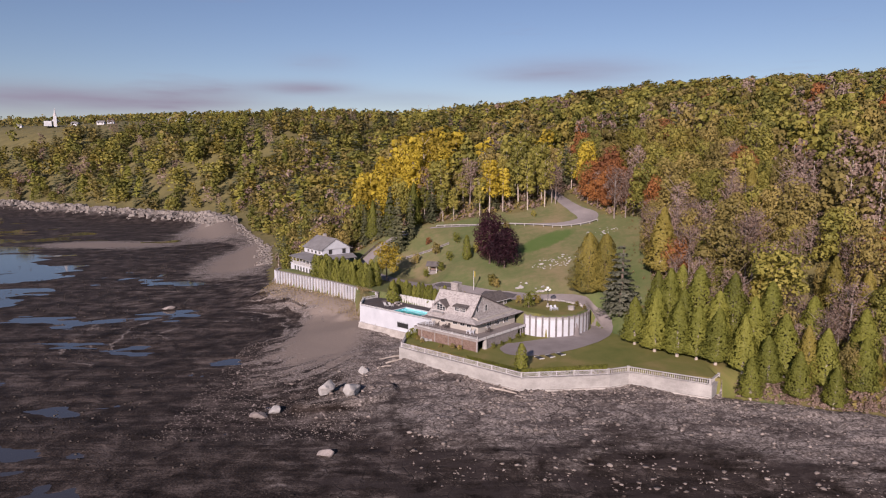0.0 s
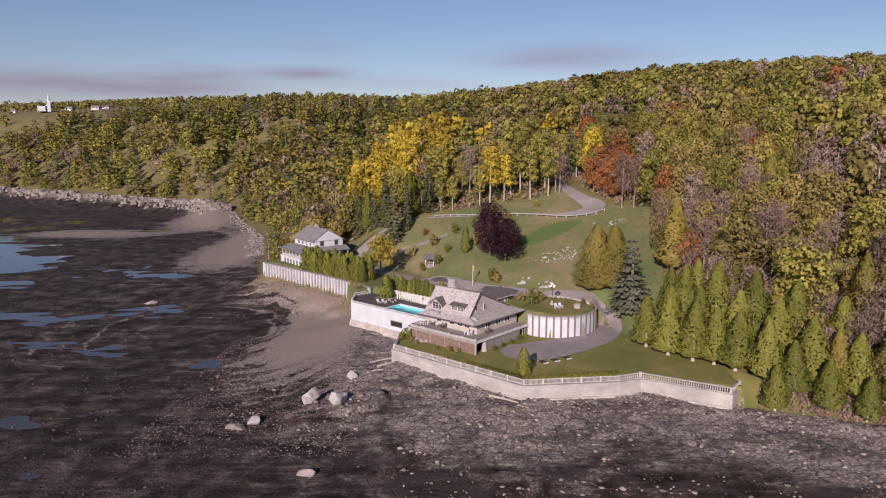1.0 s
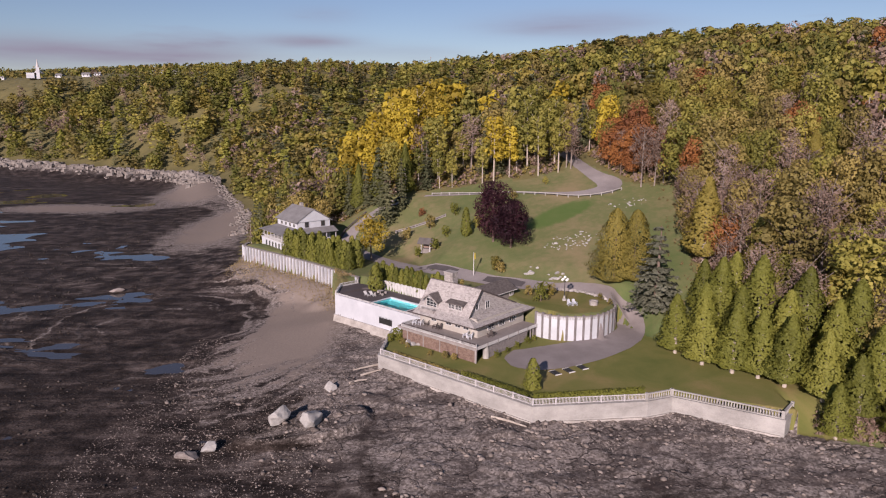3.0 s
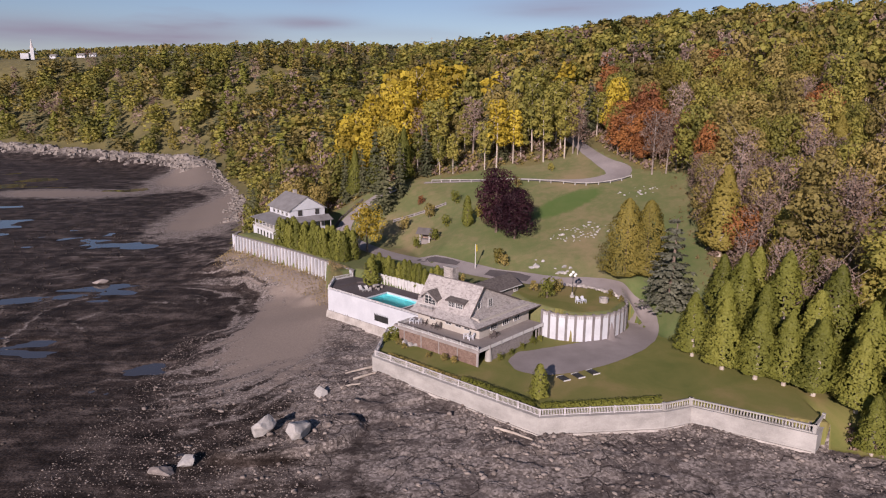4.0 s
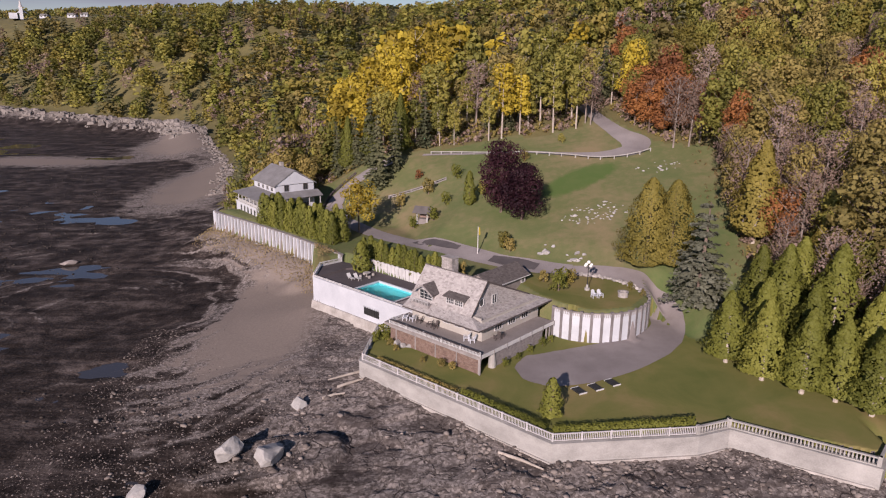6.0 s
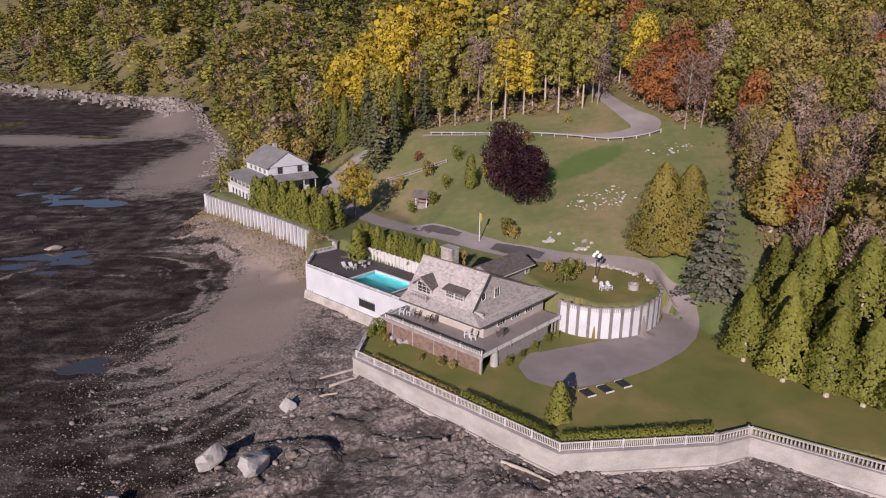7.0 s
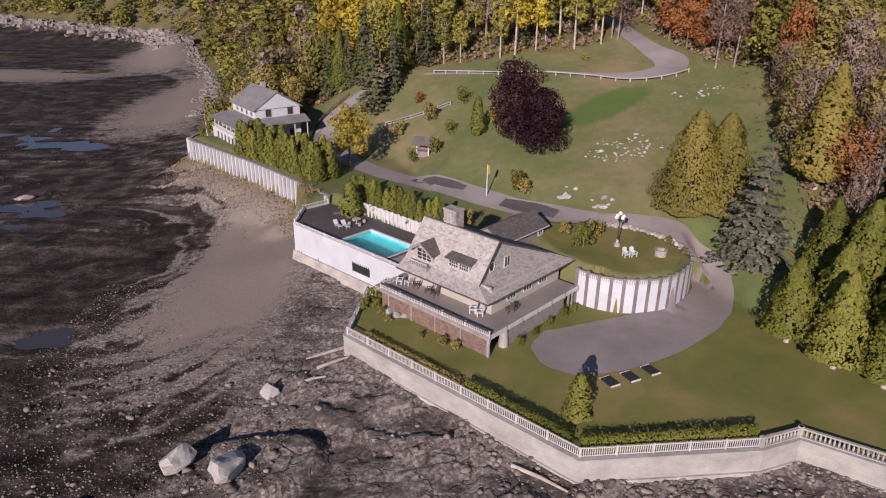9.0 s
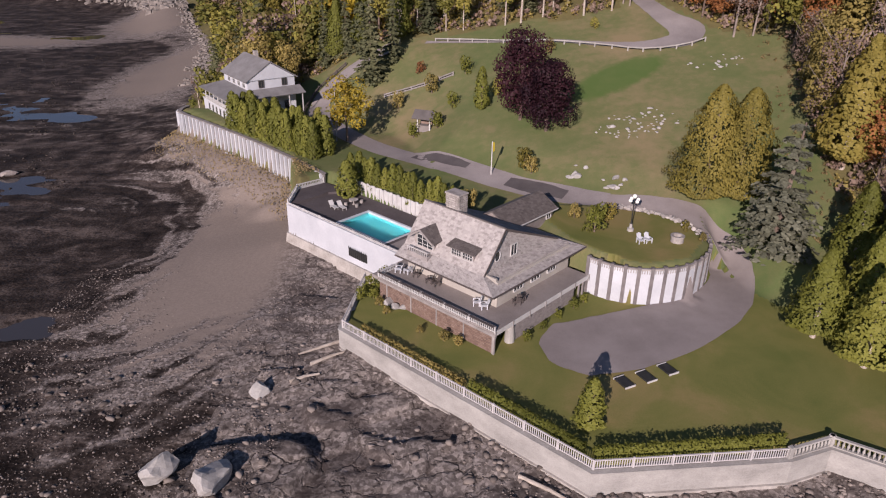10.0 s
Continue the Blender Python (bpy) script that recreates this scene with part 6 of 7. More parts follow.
for x, y, h, m, lab in ((-4.6, 191.2, 2.6, M_CEDAR, "clipped green bush beside the shelter"), (-0.6, 190.6, 2.8, M_CEDAR, "clipped green bush beside the shelter"), (1.8, 195.6, 2.6, M_CEDAR, "bright yellow-green garden bush"), (9.4, 194.2, 3, M_GREEN, "green rounded garden bush"), (-8, 202, 3.2, M_OLIVE, "dark twiggy garden bush"), (-2, 203, 3.6, M_OLIVE, "dark twiggy garden bush"), (4, 205, 3.0, M_CEDAR, "yellow-green rounded garden bush"), (-4.5, 210.5, 2.2, M_RUST, "red autumn garden bush"), (12.5, 173.4, 3.2, M_GOLDCEDAR, "yellowing garden bush by the lane"), (13.4, 171.8, 2.6, M_OLIVE, "thin garden bush by the lane"), (2.6, 161, 3.0, M_OLIVE, "brown-green bush behind the cottage"), (4.6, 162.4, 2.6, M_OLIVE, "brown-green bush behind the cottage"), (19.4, 154.0, 3.6, M_CEDAR, "rounded green bush on the raised bed"), (21.6, 157.4, 2.4, M_GOLDCEDAR, "yellow-green bush by the lamp post"), (17.6, 158.2, 2.0, M_OLIVE, "low bush beside the annexe"), (28, 214.5, 2.0, M_GREEN, "green bush below the road"), (19, 207.0, 2.4, M_OLIVE, "brown shrub below the road"), (-45.5, 214.2, 2.8, M_CEDAR, "green bush at the bulkhead's end"), (-49.0, 211.5, 2.0, M_CEDAR, "green bush at the bulkhead's end"), (30.5, 155.0, 1.3, M_GOLDCEDAR, "yellow flowering shrub on the stone edging"), (31.6, 152.0, 1.2, M_OLIVE, "low shrub on the stone edging")):
    tree("bush", m, x, y, h, lab, "garden bushes", w=0.8, category="bush")
for u, v, h in ((13.0, 37.3, 4.2),):
    x, y, _ = tuv(u, v)
    tree("column", M_CEDAR, x, y, 5.4, "broad green cedar on the pool terrace", w=1.5, z=TER)
for k in range(19):
    t = k / 18
    x, y, _ = tuv(16.4 + 0.5 * math.sin(k), 40.5 - 21.5 * t)
    tree("column", M_CEDAR, x, y, 4.4 + 0.5 * math.sin(k * 1.9), "clipped green cedar in the hedge above the pool", "hedge above the pool", w=1.0, z=8.3)
for row in range(2):
    for k in range(17):
        t = k / 16
        x = -19.5 - 17.2 * t + 1.6 * row + 0.3 * math.sin(k * 2.7)
        y = 181.5 + 16.2 * t + 2.2 * row
        tree("column", M_CEDAR, x, y, 6.0 + 0.7 * math.sin(k * 1.3 + row), "green cedar in the hedge above the bulkhead", "hedge above the bulkhead", w=1.05, z=9.0)
tree("column", M_GREEN, -19.5, 186.0, 7.0, "dark green cedar at the hedge's end", "hedge above the bulkhead", w=0.9, z=9.0)
# bushes at the deck's foot and along the sea wall
for u, v, h in ((2.9, -0.9, 1.2), (5.8, -0.9, 1.0), (8.6, -0.8, 1.1), (11.4, -0.9, 1.3), (13.2, -1.0, 1.1), (15.8, -1.2, 1.2)):
    x, y, _ = uv(u, v)
    tree("bush", M_CEDAR, x, y, h, "small green shrub at the deck's foot", "shrubs along the deck", w=0.8, category="bush")
for u, v, h in ((0.2, 17.2, 2.2), (1.2, 18.2, 2.0), (-0.8, 18.4, 1.8), (-2.0, 16.6, 1.4), (-2.6, 15.0, 1.2), (-3.0, 17.6, 1.5), (-2.8, 5.2, 1.3), (-2.4, 3.6, 1.2), (-3.2, 13.2, 1.0), (-3.4, 8.0, 0.9)):
    x, y, _ = uv(u, v)
    tree("bush", M_CEDAR if v > 16 else M_OLIVE, x, y, h, "shrub behind the sea wall", "shrubs along the sea wall", w=0.9, category="bush")


def hedge(path, tall, wide, name, label, mat, density=210):
    """A clipped hedge: leaf clumps over the whole of a rounded bank."""
    pts = catmull([Vector(p) for p in path], 6)
    rs = np.random.RandomState(3)
    cs, ds = [], []
    for a, b in zip(pts, pts[1:]):
        d = b - a
        n = int(d.length * density)
        t, an = rs.rand(n), rs.uniform(0, math.pi, n)
        side = Vector((-d.y, d.x)).normalized()
        lump = 1 + 0.09 * rs.normal(0, 1, n)
        off = np.cos(an) * wide / 2 * lump
        z = np.sin(an) ** 0.6 * tall * lump
        z = np.where(rs.rand(n) < 0.4, z * rs.rand(n), z)
        x, y = a.x + d.x * t + side.x * off, a.y + d.y * t + side.y * off
        cs.append(np.stack([x, y, lawn_z(x, y) + z], 1))
        ds.append(np.stack([side.x * np.cos(an), side.y * np.cos(an), np.sin(an) + 0.2], 1))
    me = quad_mesh(name, leaf_quads(np.concatenate(cs), np.concatenate(ds), 0.12, rs), mat)
    return tagged(new(name, me), label, "hedge")


hedge([(14.2, 120.8), (20, 121.5), (25, 122.1), (30.0, 122.8)], 1.1, 0.85, "hedge", "low green hedge behind the sea wall railing", M_CEDAR)
hedge([(4.5, 129.2), (8.5, 125.8), (13.6, 121.2)], 1.1, 0.85, "hedge", "low green and russet hedge behind the sea wall", M_CEDAR)
hedge([(-6.5, 138.9), (-2, 134.9), (4.0, 129.8)], 0.7, 0.7, "hedge", "low straggling hedge inside the railing", M_OLIVE, 110)

# boulders on the lawn and shore
for u, v, s in ((-1.6, 14.6, 0.85), (-1.7, 13.3, 0.7), (-1.2, 12.6, 0.75)):
    x, y, _ = uv(u, v)
    stone("boulder", "pale rounded boulder on the lawn below the deck", x, y, gz(x, y) + 0.25, s, s * 0.8, s * 0.75, M_BOULDER, "lawn boulders")


def big_boulder(name, label, x, y, z, sx, sy, sz, seed, mat, group, turn=0):
    o = link_mesh(name, stone_mesh(random.Random(seed), 0.16, 3), mat)
    o.matrix_world = pose(x, y, z, 0, 0, turn) @ Matrix.Diagonal((sx, sy, sz, 1))
    return tagged(o, label, "rock", group)


def on_shore(x, y, up):
    return gz(x, y) + up


SH = "shore boulders"
big_boulder("boulder", "large pale angular boulder on a rock ledge", -21.2, 120.9, on_shore(-21.2, 120.9, 0.9), 2.1, 1.8, 1.9, 31, M_BOULDER, SH, 30)
big_boulder("boulder", "large pale rounded boulder on a rock ledge", -16.6, 119.7, on_shore(-16.6, 119.7, 0.8), 2.4, 1.9, 1.7, 38, M_BOULDER, SH, 70)
big_boulder("boulder", "square pale block on the shore", -15.6, 132.0, on_shore(-15.6, 132.0, 0.55), 1.15, 1.05, 1.1, 41, M_BOULDER, SH, 10)
big_boulder("boulder", "long grey boulder lying in the mud", -31.8, 114.2, on_shore(-31.8, 114.2, 0.3), 1.9, 1.0, 0.8, 43, M_ROCK, SH, -10)
big_boulder("boulder", "grey boulder lying in the mud", -29.3, 116.0, on_shore(-29.3, 116.0, 0.4), 1.2, 1.0, 1.0, 44, M_BOULDER, SH, 50)
big_boulder("boulder", "flat-topped grey boulder on dark mud", -17.9, 98.9, on_shore(-17.9, 98.9, 0.3), 1.6, 1.1, 0.9, 45, M_ROCK, SH, 0)
big_boulder("boulder", "dark weedy boulder on the flat", -79, 196, on_shore(-79, 196, 0.2), 2.2, 1.4, 0.9, 46, M_ROCK, SH, 0)
# pale stranded logs; one of two at the wall's corner replaces a concrete spur
for x, y, L, a in ((-11.5, 136.0, 4.5, 35), (-8.8, 139.9, 5.0, 215), (8.5, 121.2, 5.5, -35), (-13.0, 133.2, 3.0, 28)):
    g = on_shore(x, y, 0.15)
    o = link_mesh("driftwood_log", tube(bmesh.new(), [(0, 0, 0), (L * 0.5, 0.1, 0.1), (L, 0, 0.05)], [0.2, 0.17, 0.1], 8), M_BIRCH)
    o.matrix_world = pose(x, y, g, 0, 0, a)
    tagged(o, "bleached log form on the shore, driftwood and concrete spur alike", "log", "driftwood logs")


def scatter_stones(name, label, n, area, size, mat, seed, keep):
    """A joined spread of small stones on the foreshore."""
    rs = np.random.RandomState(seed)
    base = []
    r2 = random.Random(seed)
    for _ in range(6):
        bm = stone_mesh(r2, 0.3, 1, 0.6)
        bm.verts.ensure_lookup_table()
        base.append((np.array([v.co[:] for v in bm.verts]), np.array([[v.index for v in f.verts] for f in bm.faces])))
        bm.free()
    x = rs.uniform(area[0], area[1], n * 3)
    y = rs.uniform(area[2], area[3], n * 3)
    ok = keep(x, y, shore_side(x, y), rs)
    x, y = x[ok][:n], y[ok][:n]
    z = height(x, y)
    V, F, off = [], [], 0
    for i in range(len(x)):
        v, f = base[i % 6]
        s = size[0] * (size[1] / size[0]) ** (rs.rand() ** 2.2)
        a = rs.rand() * math.tau
        R = np.array([[math.cos(a), -math.sin(a), 0], [math.sin(a), math.cos(a), 0], [0, 0, 1]])
        V.append((v * np.array([s * rs.uniform(0.7, 1.3), s, s * rs.uniform(0.6, 1.0)])) @ R.T + np.array([x[i], y[i], z[i] + 0.12 * s]))
        F.append(f + off)
        off += len(v)
    V, F = np.concatenate(V), np.concatenate(F)
    me = bpy.data.meshes.new(name)
    me.vertices.add(len(V))
    me.vertices.foreach_set("co", V.astype(np.float32).ravel())
    me.loops.add(F.size)
    me.loops.foreach_set("vertex_index", F.astype(np.int32).ravel())
    me.polygons.add(len(F))
    me.polygons.foreach_set("loop_start", np.arange(0, F.size, 3, dtype=np.int32))
    me.update(calc_edges=True)
    me.materials.append(mat)
    return tagged(new(name, me), label, "stones", kind="stuff")


def isle_stone(name, dark, mid, light):
    m, nt, b = material(name, 0.85, 0.0, 0.3)
    g = nt.nodes.new("ShaderNodeNewGeometry")
    v = coords(nt)
    f = math_node(nt, "ADD", math_node(nt, "MULTIPLY", g.outputs["Random Per Island"], 0.6), math_node(nt, "MULTIPLY", noise_tex(nt, v, 2.5, 5), 0.4))
    nt.links.new(ramp(nt, f, [(0.2, dark), (0.55, mid), (0.95, light)]), b.inputs["Base Color"])
    bump(nt, b, noise_tex(nt, v, 9, 5), 0.5, 0.04)
    return m


M_COBBLE = isle_stone("shore_cobbles", (0.085, 0.07, 0.063), (0.2, 0.17, 0.153), (0.34, 0.295, 0.265))
M_WEED = isle_stone("weedy_stones", (0.025, 0.02, 0.017), (0.055, 0.045, 0.038), (0.11, 0.094, 0.083))
scatter_stones("shore_cobbles", "grey and tan cobbles at the sea wall's foot", 1800, (4, 62, 106, 128), (0.1, 0.55), M_COBBLE, 5, lambda x, y, s, rs: (s < -0.4) & (s > -3 - 9 * rs.rand(len(s)) ** 2) & (vnoise(x * 0.3, y * 0.3) > 0.3))
scatter_stones("shore_rubble", "broken grey rock scattered over the ledges", 1700, (-45, 75, 80, 140), (0.1, 0.6), M_COBBLE, 6, lambda x, y, s, rs: (s < -3) & (s > -34) & (vnoise(x * 0.12 + 9, y * 0.16) > 0.42) & (np.hypot((x + 27) / 10, (y - 156) / 18) > 1))
scatter_stones("shingle_stones", "small dark stones on the shingle bank", 10000, (-46, -12, 104, 160), (0.05, 0.19), M_COBBLE, 7, lambda x, y, s, rs: (s < -3) & (vnoise(x * 0.1 + 3, y * 0.12) + 0.5 * rs.rand(len(x)) > 0.5) & (np.hypot((x + 26.5) / 9, (y - 162) / 20) > 0.75 + 0.4 * rs.rand(len(x))))
scatter_stones("weedy_stones", "dark weed-covered stones on the tidal flat", 8000, (-190, 30, 60, 330), (0.1, 0.42), M_WEED, 8, lambda x, y, s, rs: (s < -22) & (vnoise(x * 0.045, y * 0.06 + 7) > 0.5) & (np.hypot((x + 27) / 12, (y - 156) / 20) > 1))
scatter_stones("meadow_rocks", "pale rockery stones on the meadow", 600, (20, 52, 170, 204), (0.2, 0.6), M_BOULDER, 9, lambda x, y, s, rs: ((np.hypot((x - 29.5) / 6.8, (y - 179.8 - 0.1 * (x - 29.5)) / 4.2) < rs.rand(len(x)) ** 0.4) & (rs.rand(len(x)) < 0.8)) | ((np.hypot((x - 45.5) / 5, (y - 195.5) / 3) < 1) & (rs.rand(len(x)) < 0.25)))
for cx, cy in ((19.5, 170.2), (24.0, 166.8)):
    for k in range(7):
        x, y = cx + srng.uniform(-1.6, 1.6), cy + srng.uniform(-1.2, 1.2)
        s = srng.uniform(0.3, 0.75)
        stone("boulder", "pale grey boulder on the meadow", x, y, gz(x, y) + s * 0.3, s, s, s * 0.8, M_BOULDER, "meadow boulders")

# ---- woods ----


def kind_at(x, y, r):
    """Which tree grows where: (kind, material)."""
    f = vnoise(np.array(x * 0.045), np.array(y * 0.045)) - 0.5
    if math.hypot((x + 13) / 19, (y - 276) / 44) < 1 and r < 0.85:
        return ("broadleaf" if r < 0.6 else "birch"), M_YELLOW
    if math.hypot((x - 50.5) / 8, (y - 214) / 9) < 1 and r < 0.92:
        return ("broadleaf", M_RUST) if r < 0.72 else ("bare", M_TWIG)
    if math.hypot((x - 48) / 6, (y - 229) / 7) < 1 and r < 0.8:
        return "broadleaf", M_YELLOW
    if math.hypot((x - 82) / 6, (y - 187) / 6) < 1 and r < 0.7:
        return ("broadleaf", M_RUST) if r < 0.45 else ("broadleaf", M_YELLOW)
    if -8 < x < 44 and 216 < y < 258:
        return ("birch", M_YELLOW) if r < 0.12 else ("birch", M_GREEN) if r < 0.62 else ("birch", M_OLIVE) if r < 0.8 else ("bare", M_TWIG) if r < 0.92 else ("spruce", M_DARK)
    if x > 49 and y < 190:
        return ("bare", M_TWIG) if r < 0.52 else ("broadleaf", M_OLIVE) if r < 0.74 else ("cedar", M_GOLDCEDAR) if r < 0.8 else ("broadleaf", M_RUST) if r < 0.84 else ("broadleaf", M_GREEN)
    if x > 40:
        r2 = r + 0.3 * f
        return ("broadleaf", M_GREEN) if r2 < 0.42 else ("broadleaf", M_OLIVE) if r2 < 0.66 else ("bare", M_TWIG) if r2 < 0.83 else ("broadleaf", M_GOLDCEDAR) if r2 < 0.95 else ("broadleaf", M_RUST) if r2 < 0.975 else ("spruce", M_DARK)
    r2 = r + 0.6 * f
    return ("broadleaf", M_GREEN) if r2 < 0.34 else ("broadleaf", M_OLIVE) if r2 < 0.5 else ("spruce", M_DARK) if r2 < 0.72 else ("cedar", M_CEDAR) if r2 < 0.8 else ("broadleaf", M_GOLDCEDAR) if r2 < 0.9 else ("bare", M_TWIG)


WOODS = {"broadleaf": "broadleaf tree with autumn foliage on the wooded slope", "birch": "pale-trunked birch at the wood's edge", "bare": "nearly leafless grey tree on the wooded slope", "spruce": "dark spruce on the wooded slope", "cedar": "green cedar on the wooded slope"}
HUES = {M_GREEN.name: "green", M_OLIVE.name: "olive-brown", M_YELLOW.name: "yellow", M_RUST.name: "rust-red", M_DARK.name: "dark green", M_CEDAR.name: "bright green", M_TWIG.name: "grey-brown", M_GOLDCEDAR.name: "golden-green"}
wr = np.random.RandomState(12)
# candidate places, thinned so that crowns only touch
spots = []
for gx in np.arange(-440, 400, 5.3):
    for gy in np.arange(100, 680, 5.3):
        spots.append((gx + wr.uniform(-2.4, 2.4), gy + wr.uniform(-2.4, 2.4)))
spots = np.array(spots)
sx, sy = spots[:, 0], spots[:, 1]
ss = shore_side(sx, sy)
ok = (ss > 3) & ~inside(sx, sy, MEADOW_POLY) & ~inside(sx, sy, LAWN_POLY) & ~inside(sx, sy, BED_POLY)
ok &= np.abs(sx) < 0.70 * sy + 25
road_d = poly_dist(sx, sy, [(36, 205), (42, 206), (43.5, 209.5), (41.5, 215), (38.7, 224), (36, 236)], closed=False)
ok &= road_d > 4.0
ok &= poly_dist(sx, sy, [(-23.3, 207), (-24, 215.5), (-19.5, 221.5), (-10, 223.5)], closed=False) > 5.0
far_ = np.hypot(sx, sy)
ok &= (far_ < 330) | (wr.rand(len(sx)) < np.clip(1.35 - far_ / 500, 0.26, 1))
ok &= ~((sx < -4) & (sy < 222) & (sx > -60)) & ~((sx < 51) & (sy < 200)) & (poly_dist(sx, sy, LAWN_POLY) > 2.5)
sx, sy, ss, far_ = sx[ok], sy[ok], ss[ok], far_[ok]
sz = height(sx, sy)
# the 220 that stand nearest to the meadow and lawn are things, the rest a joined wood
edge_d = np.minimum(poly_dist(sx, sy, MEADOW_POLY), 0.6 * poly_dist(sx, sy, [(58, 112), (62, 122), (52, 138), (50, 161), (53.5, 181), (57.5, 202)], closed=False))
order = np.argsort(edge_d + np.where(sx < -24, 18, 0))
near_set = set(order[:220].tolist())
TEMPLATES = {}


def template(kind, v):
    key = (kind, v)
    if key not in TEMPLATES:
        rs = np.random.RandomState(400 + v * 7 + len(kind))
        TEMPLATES[key] = {
            "broadleaf": lambda: round_crown(rs, 360, 0.04, 12, 0.1, 0.26),
            "birch": lambda: round_crown(rs, 280, 0.04, 12, 0.25, 0.2),
            "bare": lambda: round_crown(rs, 260, 0.029, 12, 0.15, 0.22),
            "spruce": lambda: cone_crown(rs, 300, 0.05, 0.05, 0.17, 9),
            "cedar": lambda: cone_crown(rs, 260, 0.045, 0.08, 0.2, cedar=True)}[kind]()
    return TEMPLATES[key]


joined, stems = {}, []
for i in range(len(sx)):
    r = wr.rand()
    kind, mat = kind_at(sx[i], sy[i], r)
    h = {"broadleaf": 14.0, "birch": 16.0, "bare": 13.5, "spruce": 15, "cedar": 13}[kind] * wr.uniform(0.66, 1.28)
    if mat is M_YELLOW and sx[i] < 8:
        h *= 1.3
    if ss[i] < 14:
        h *= 0.72
    if sz[i] > 62:
        h *= 0.6
    w = wr.uniform(0.75, 1.12) if kind == "broadleaf" else wr.uniform(0.85, 1.15)
    if far_[i] > 330 and kind != "bare":
        w *= 1.3
    if i in near_set:
        lab = HUES[mat.name] + " " + WOODS[kind]
        tree(kind, mat, sx[i], sy[i], h, lab.replace("green green", "green").replace("dark green dark", "dark").replace("grey-brown nearly", "nearly"), "trees at the wood's edge", w=w, z=sz[i])
        continue
    t = template(kind, wr.randint(5))
    if far_[i] > 340 and kind != "spruce":
        t = t.reshape(-1, 4, 3)[::2]
        mid_ = t.mean(1, keepdims=True)
        t = (mid_ + (t - mid_) * 1.35).reshape(-1, 3)
    a = wr.rand() * math.tau
    grow = 1.0 if far_[i] < 330 else 1.25
    R = np.array([[math.cos(a), -math.sin(a), 0], [math.sin(a), math.cos(a), 0], [0, 0, 1]])
    joined.setdefault(mat.name, [mat, [], []])[1].append((t * np.array([h * w * grow, h * w * grow, h])) @ R.T + np.array([sx[i], sy[i], sz[i] - 0.3]))
    joined[mat.name][2].append(np.full(len(t) // 4, wr.uniform(-0.5, 0.5)))
    if kind in ("birch", "bare") and far_[i] < 330:
        stems.append((sx[i], sy[i], sz[i], h))
for key, (mat, chunks, tints) in joined.items():
    nm = {"green_leaves": "green_woods", "olive_leaves": "olive_woods", "yellow_leaves": "yellow_woods", "rust_leaves": "russet_woods", "spruce_needles": "spruce_woods", "cedar_fronds": "cedar_woods", "bare_twigs": "leafless_woods", "golden_cedar_fronds": "golden_woods"}[key]
    tagged(new(nm, quad_mesh(nm, np.concatenate(chunks), mat, np.concatenate(tints))), HUES[key] + " trees massed over the far hillside", "woods", kind="stuff")
bm = bmesh.new()
for x, y, z, h in stems:
    lx, ly = wr.uniform(-0.5, 0.5, 2)
    tube(bm, [(x, y, z - 0.5), (x + lx, y + ly, z + h * 0.85)], [0.16, 0.07], 4, False)
tagged(link_mesh("woodland_stems", bm, M_BIRCH), "pale slender trunks standing in the woods", "trunks", kind="stuff")

# low woods on the plateau, thinning between fields
px_, py_ = wr.uniform(-1300, 1000, 6500), wr.uniform(600, 1500, 6500)
ok = (shore_side(px_, py_) > 10) & (np.abs(px_) < 0.72 * py_) & (vnoise(px_ * 0.012, py_ * 0.012) > 0.25) & ~((py_ < 850) & (px_ < -180) & (wr.rand(6500) < 0.88))
px_, py_ = px_[ok], py_[ok]
pz_ = height(px_, py_)
bins = {}
for i in range(len(px_)):
    k = wr.rand()
    mat = M_DARK if k < 0.4 else M_OLIVE if k < 0.7 else M_GREEN
    t = round_crown(np.random.RandomState(i % 11), 34, 0.16, 6, 0.0, 0.5) if k >= 0.4 else cone_crown(np.random.RandomState(i % 11), 40, 0.2, 0.05, 0.25, 2)
    h = wr.uniform(7, 12)
    bins.setdefault(mat.name, [mat, []])[1].append(t * np.array([h, h, h]) + np.array([px_[i], py_[i], pz_[i] - 0.5]))
for key, (mat, chunks) in bins.items():
    tagged(new("plateau_woods", quad_mesh("plateau_woods", np.concatenate(chunks), mat)), HUES[key] + " woods low on the far plateau", "woods", kind="stuff")

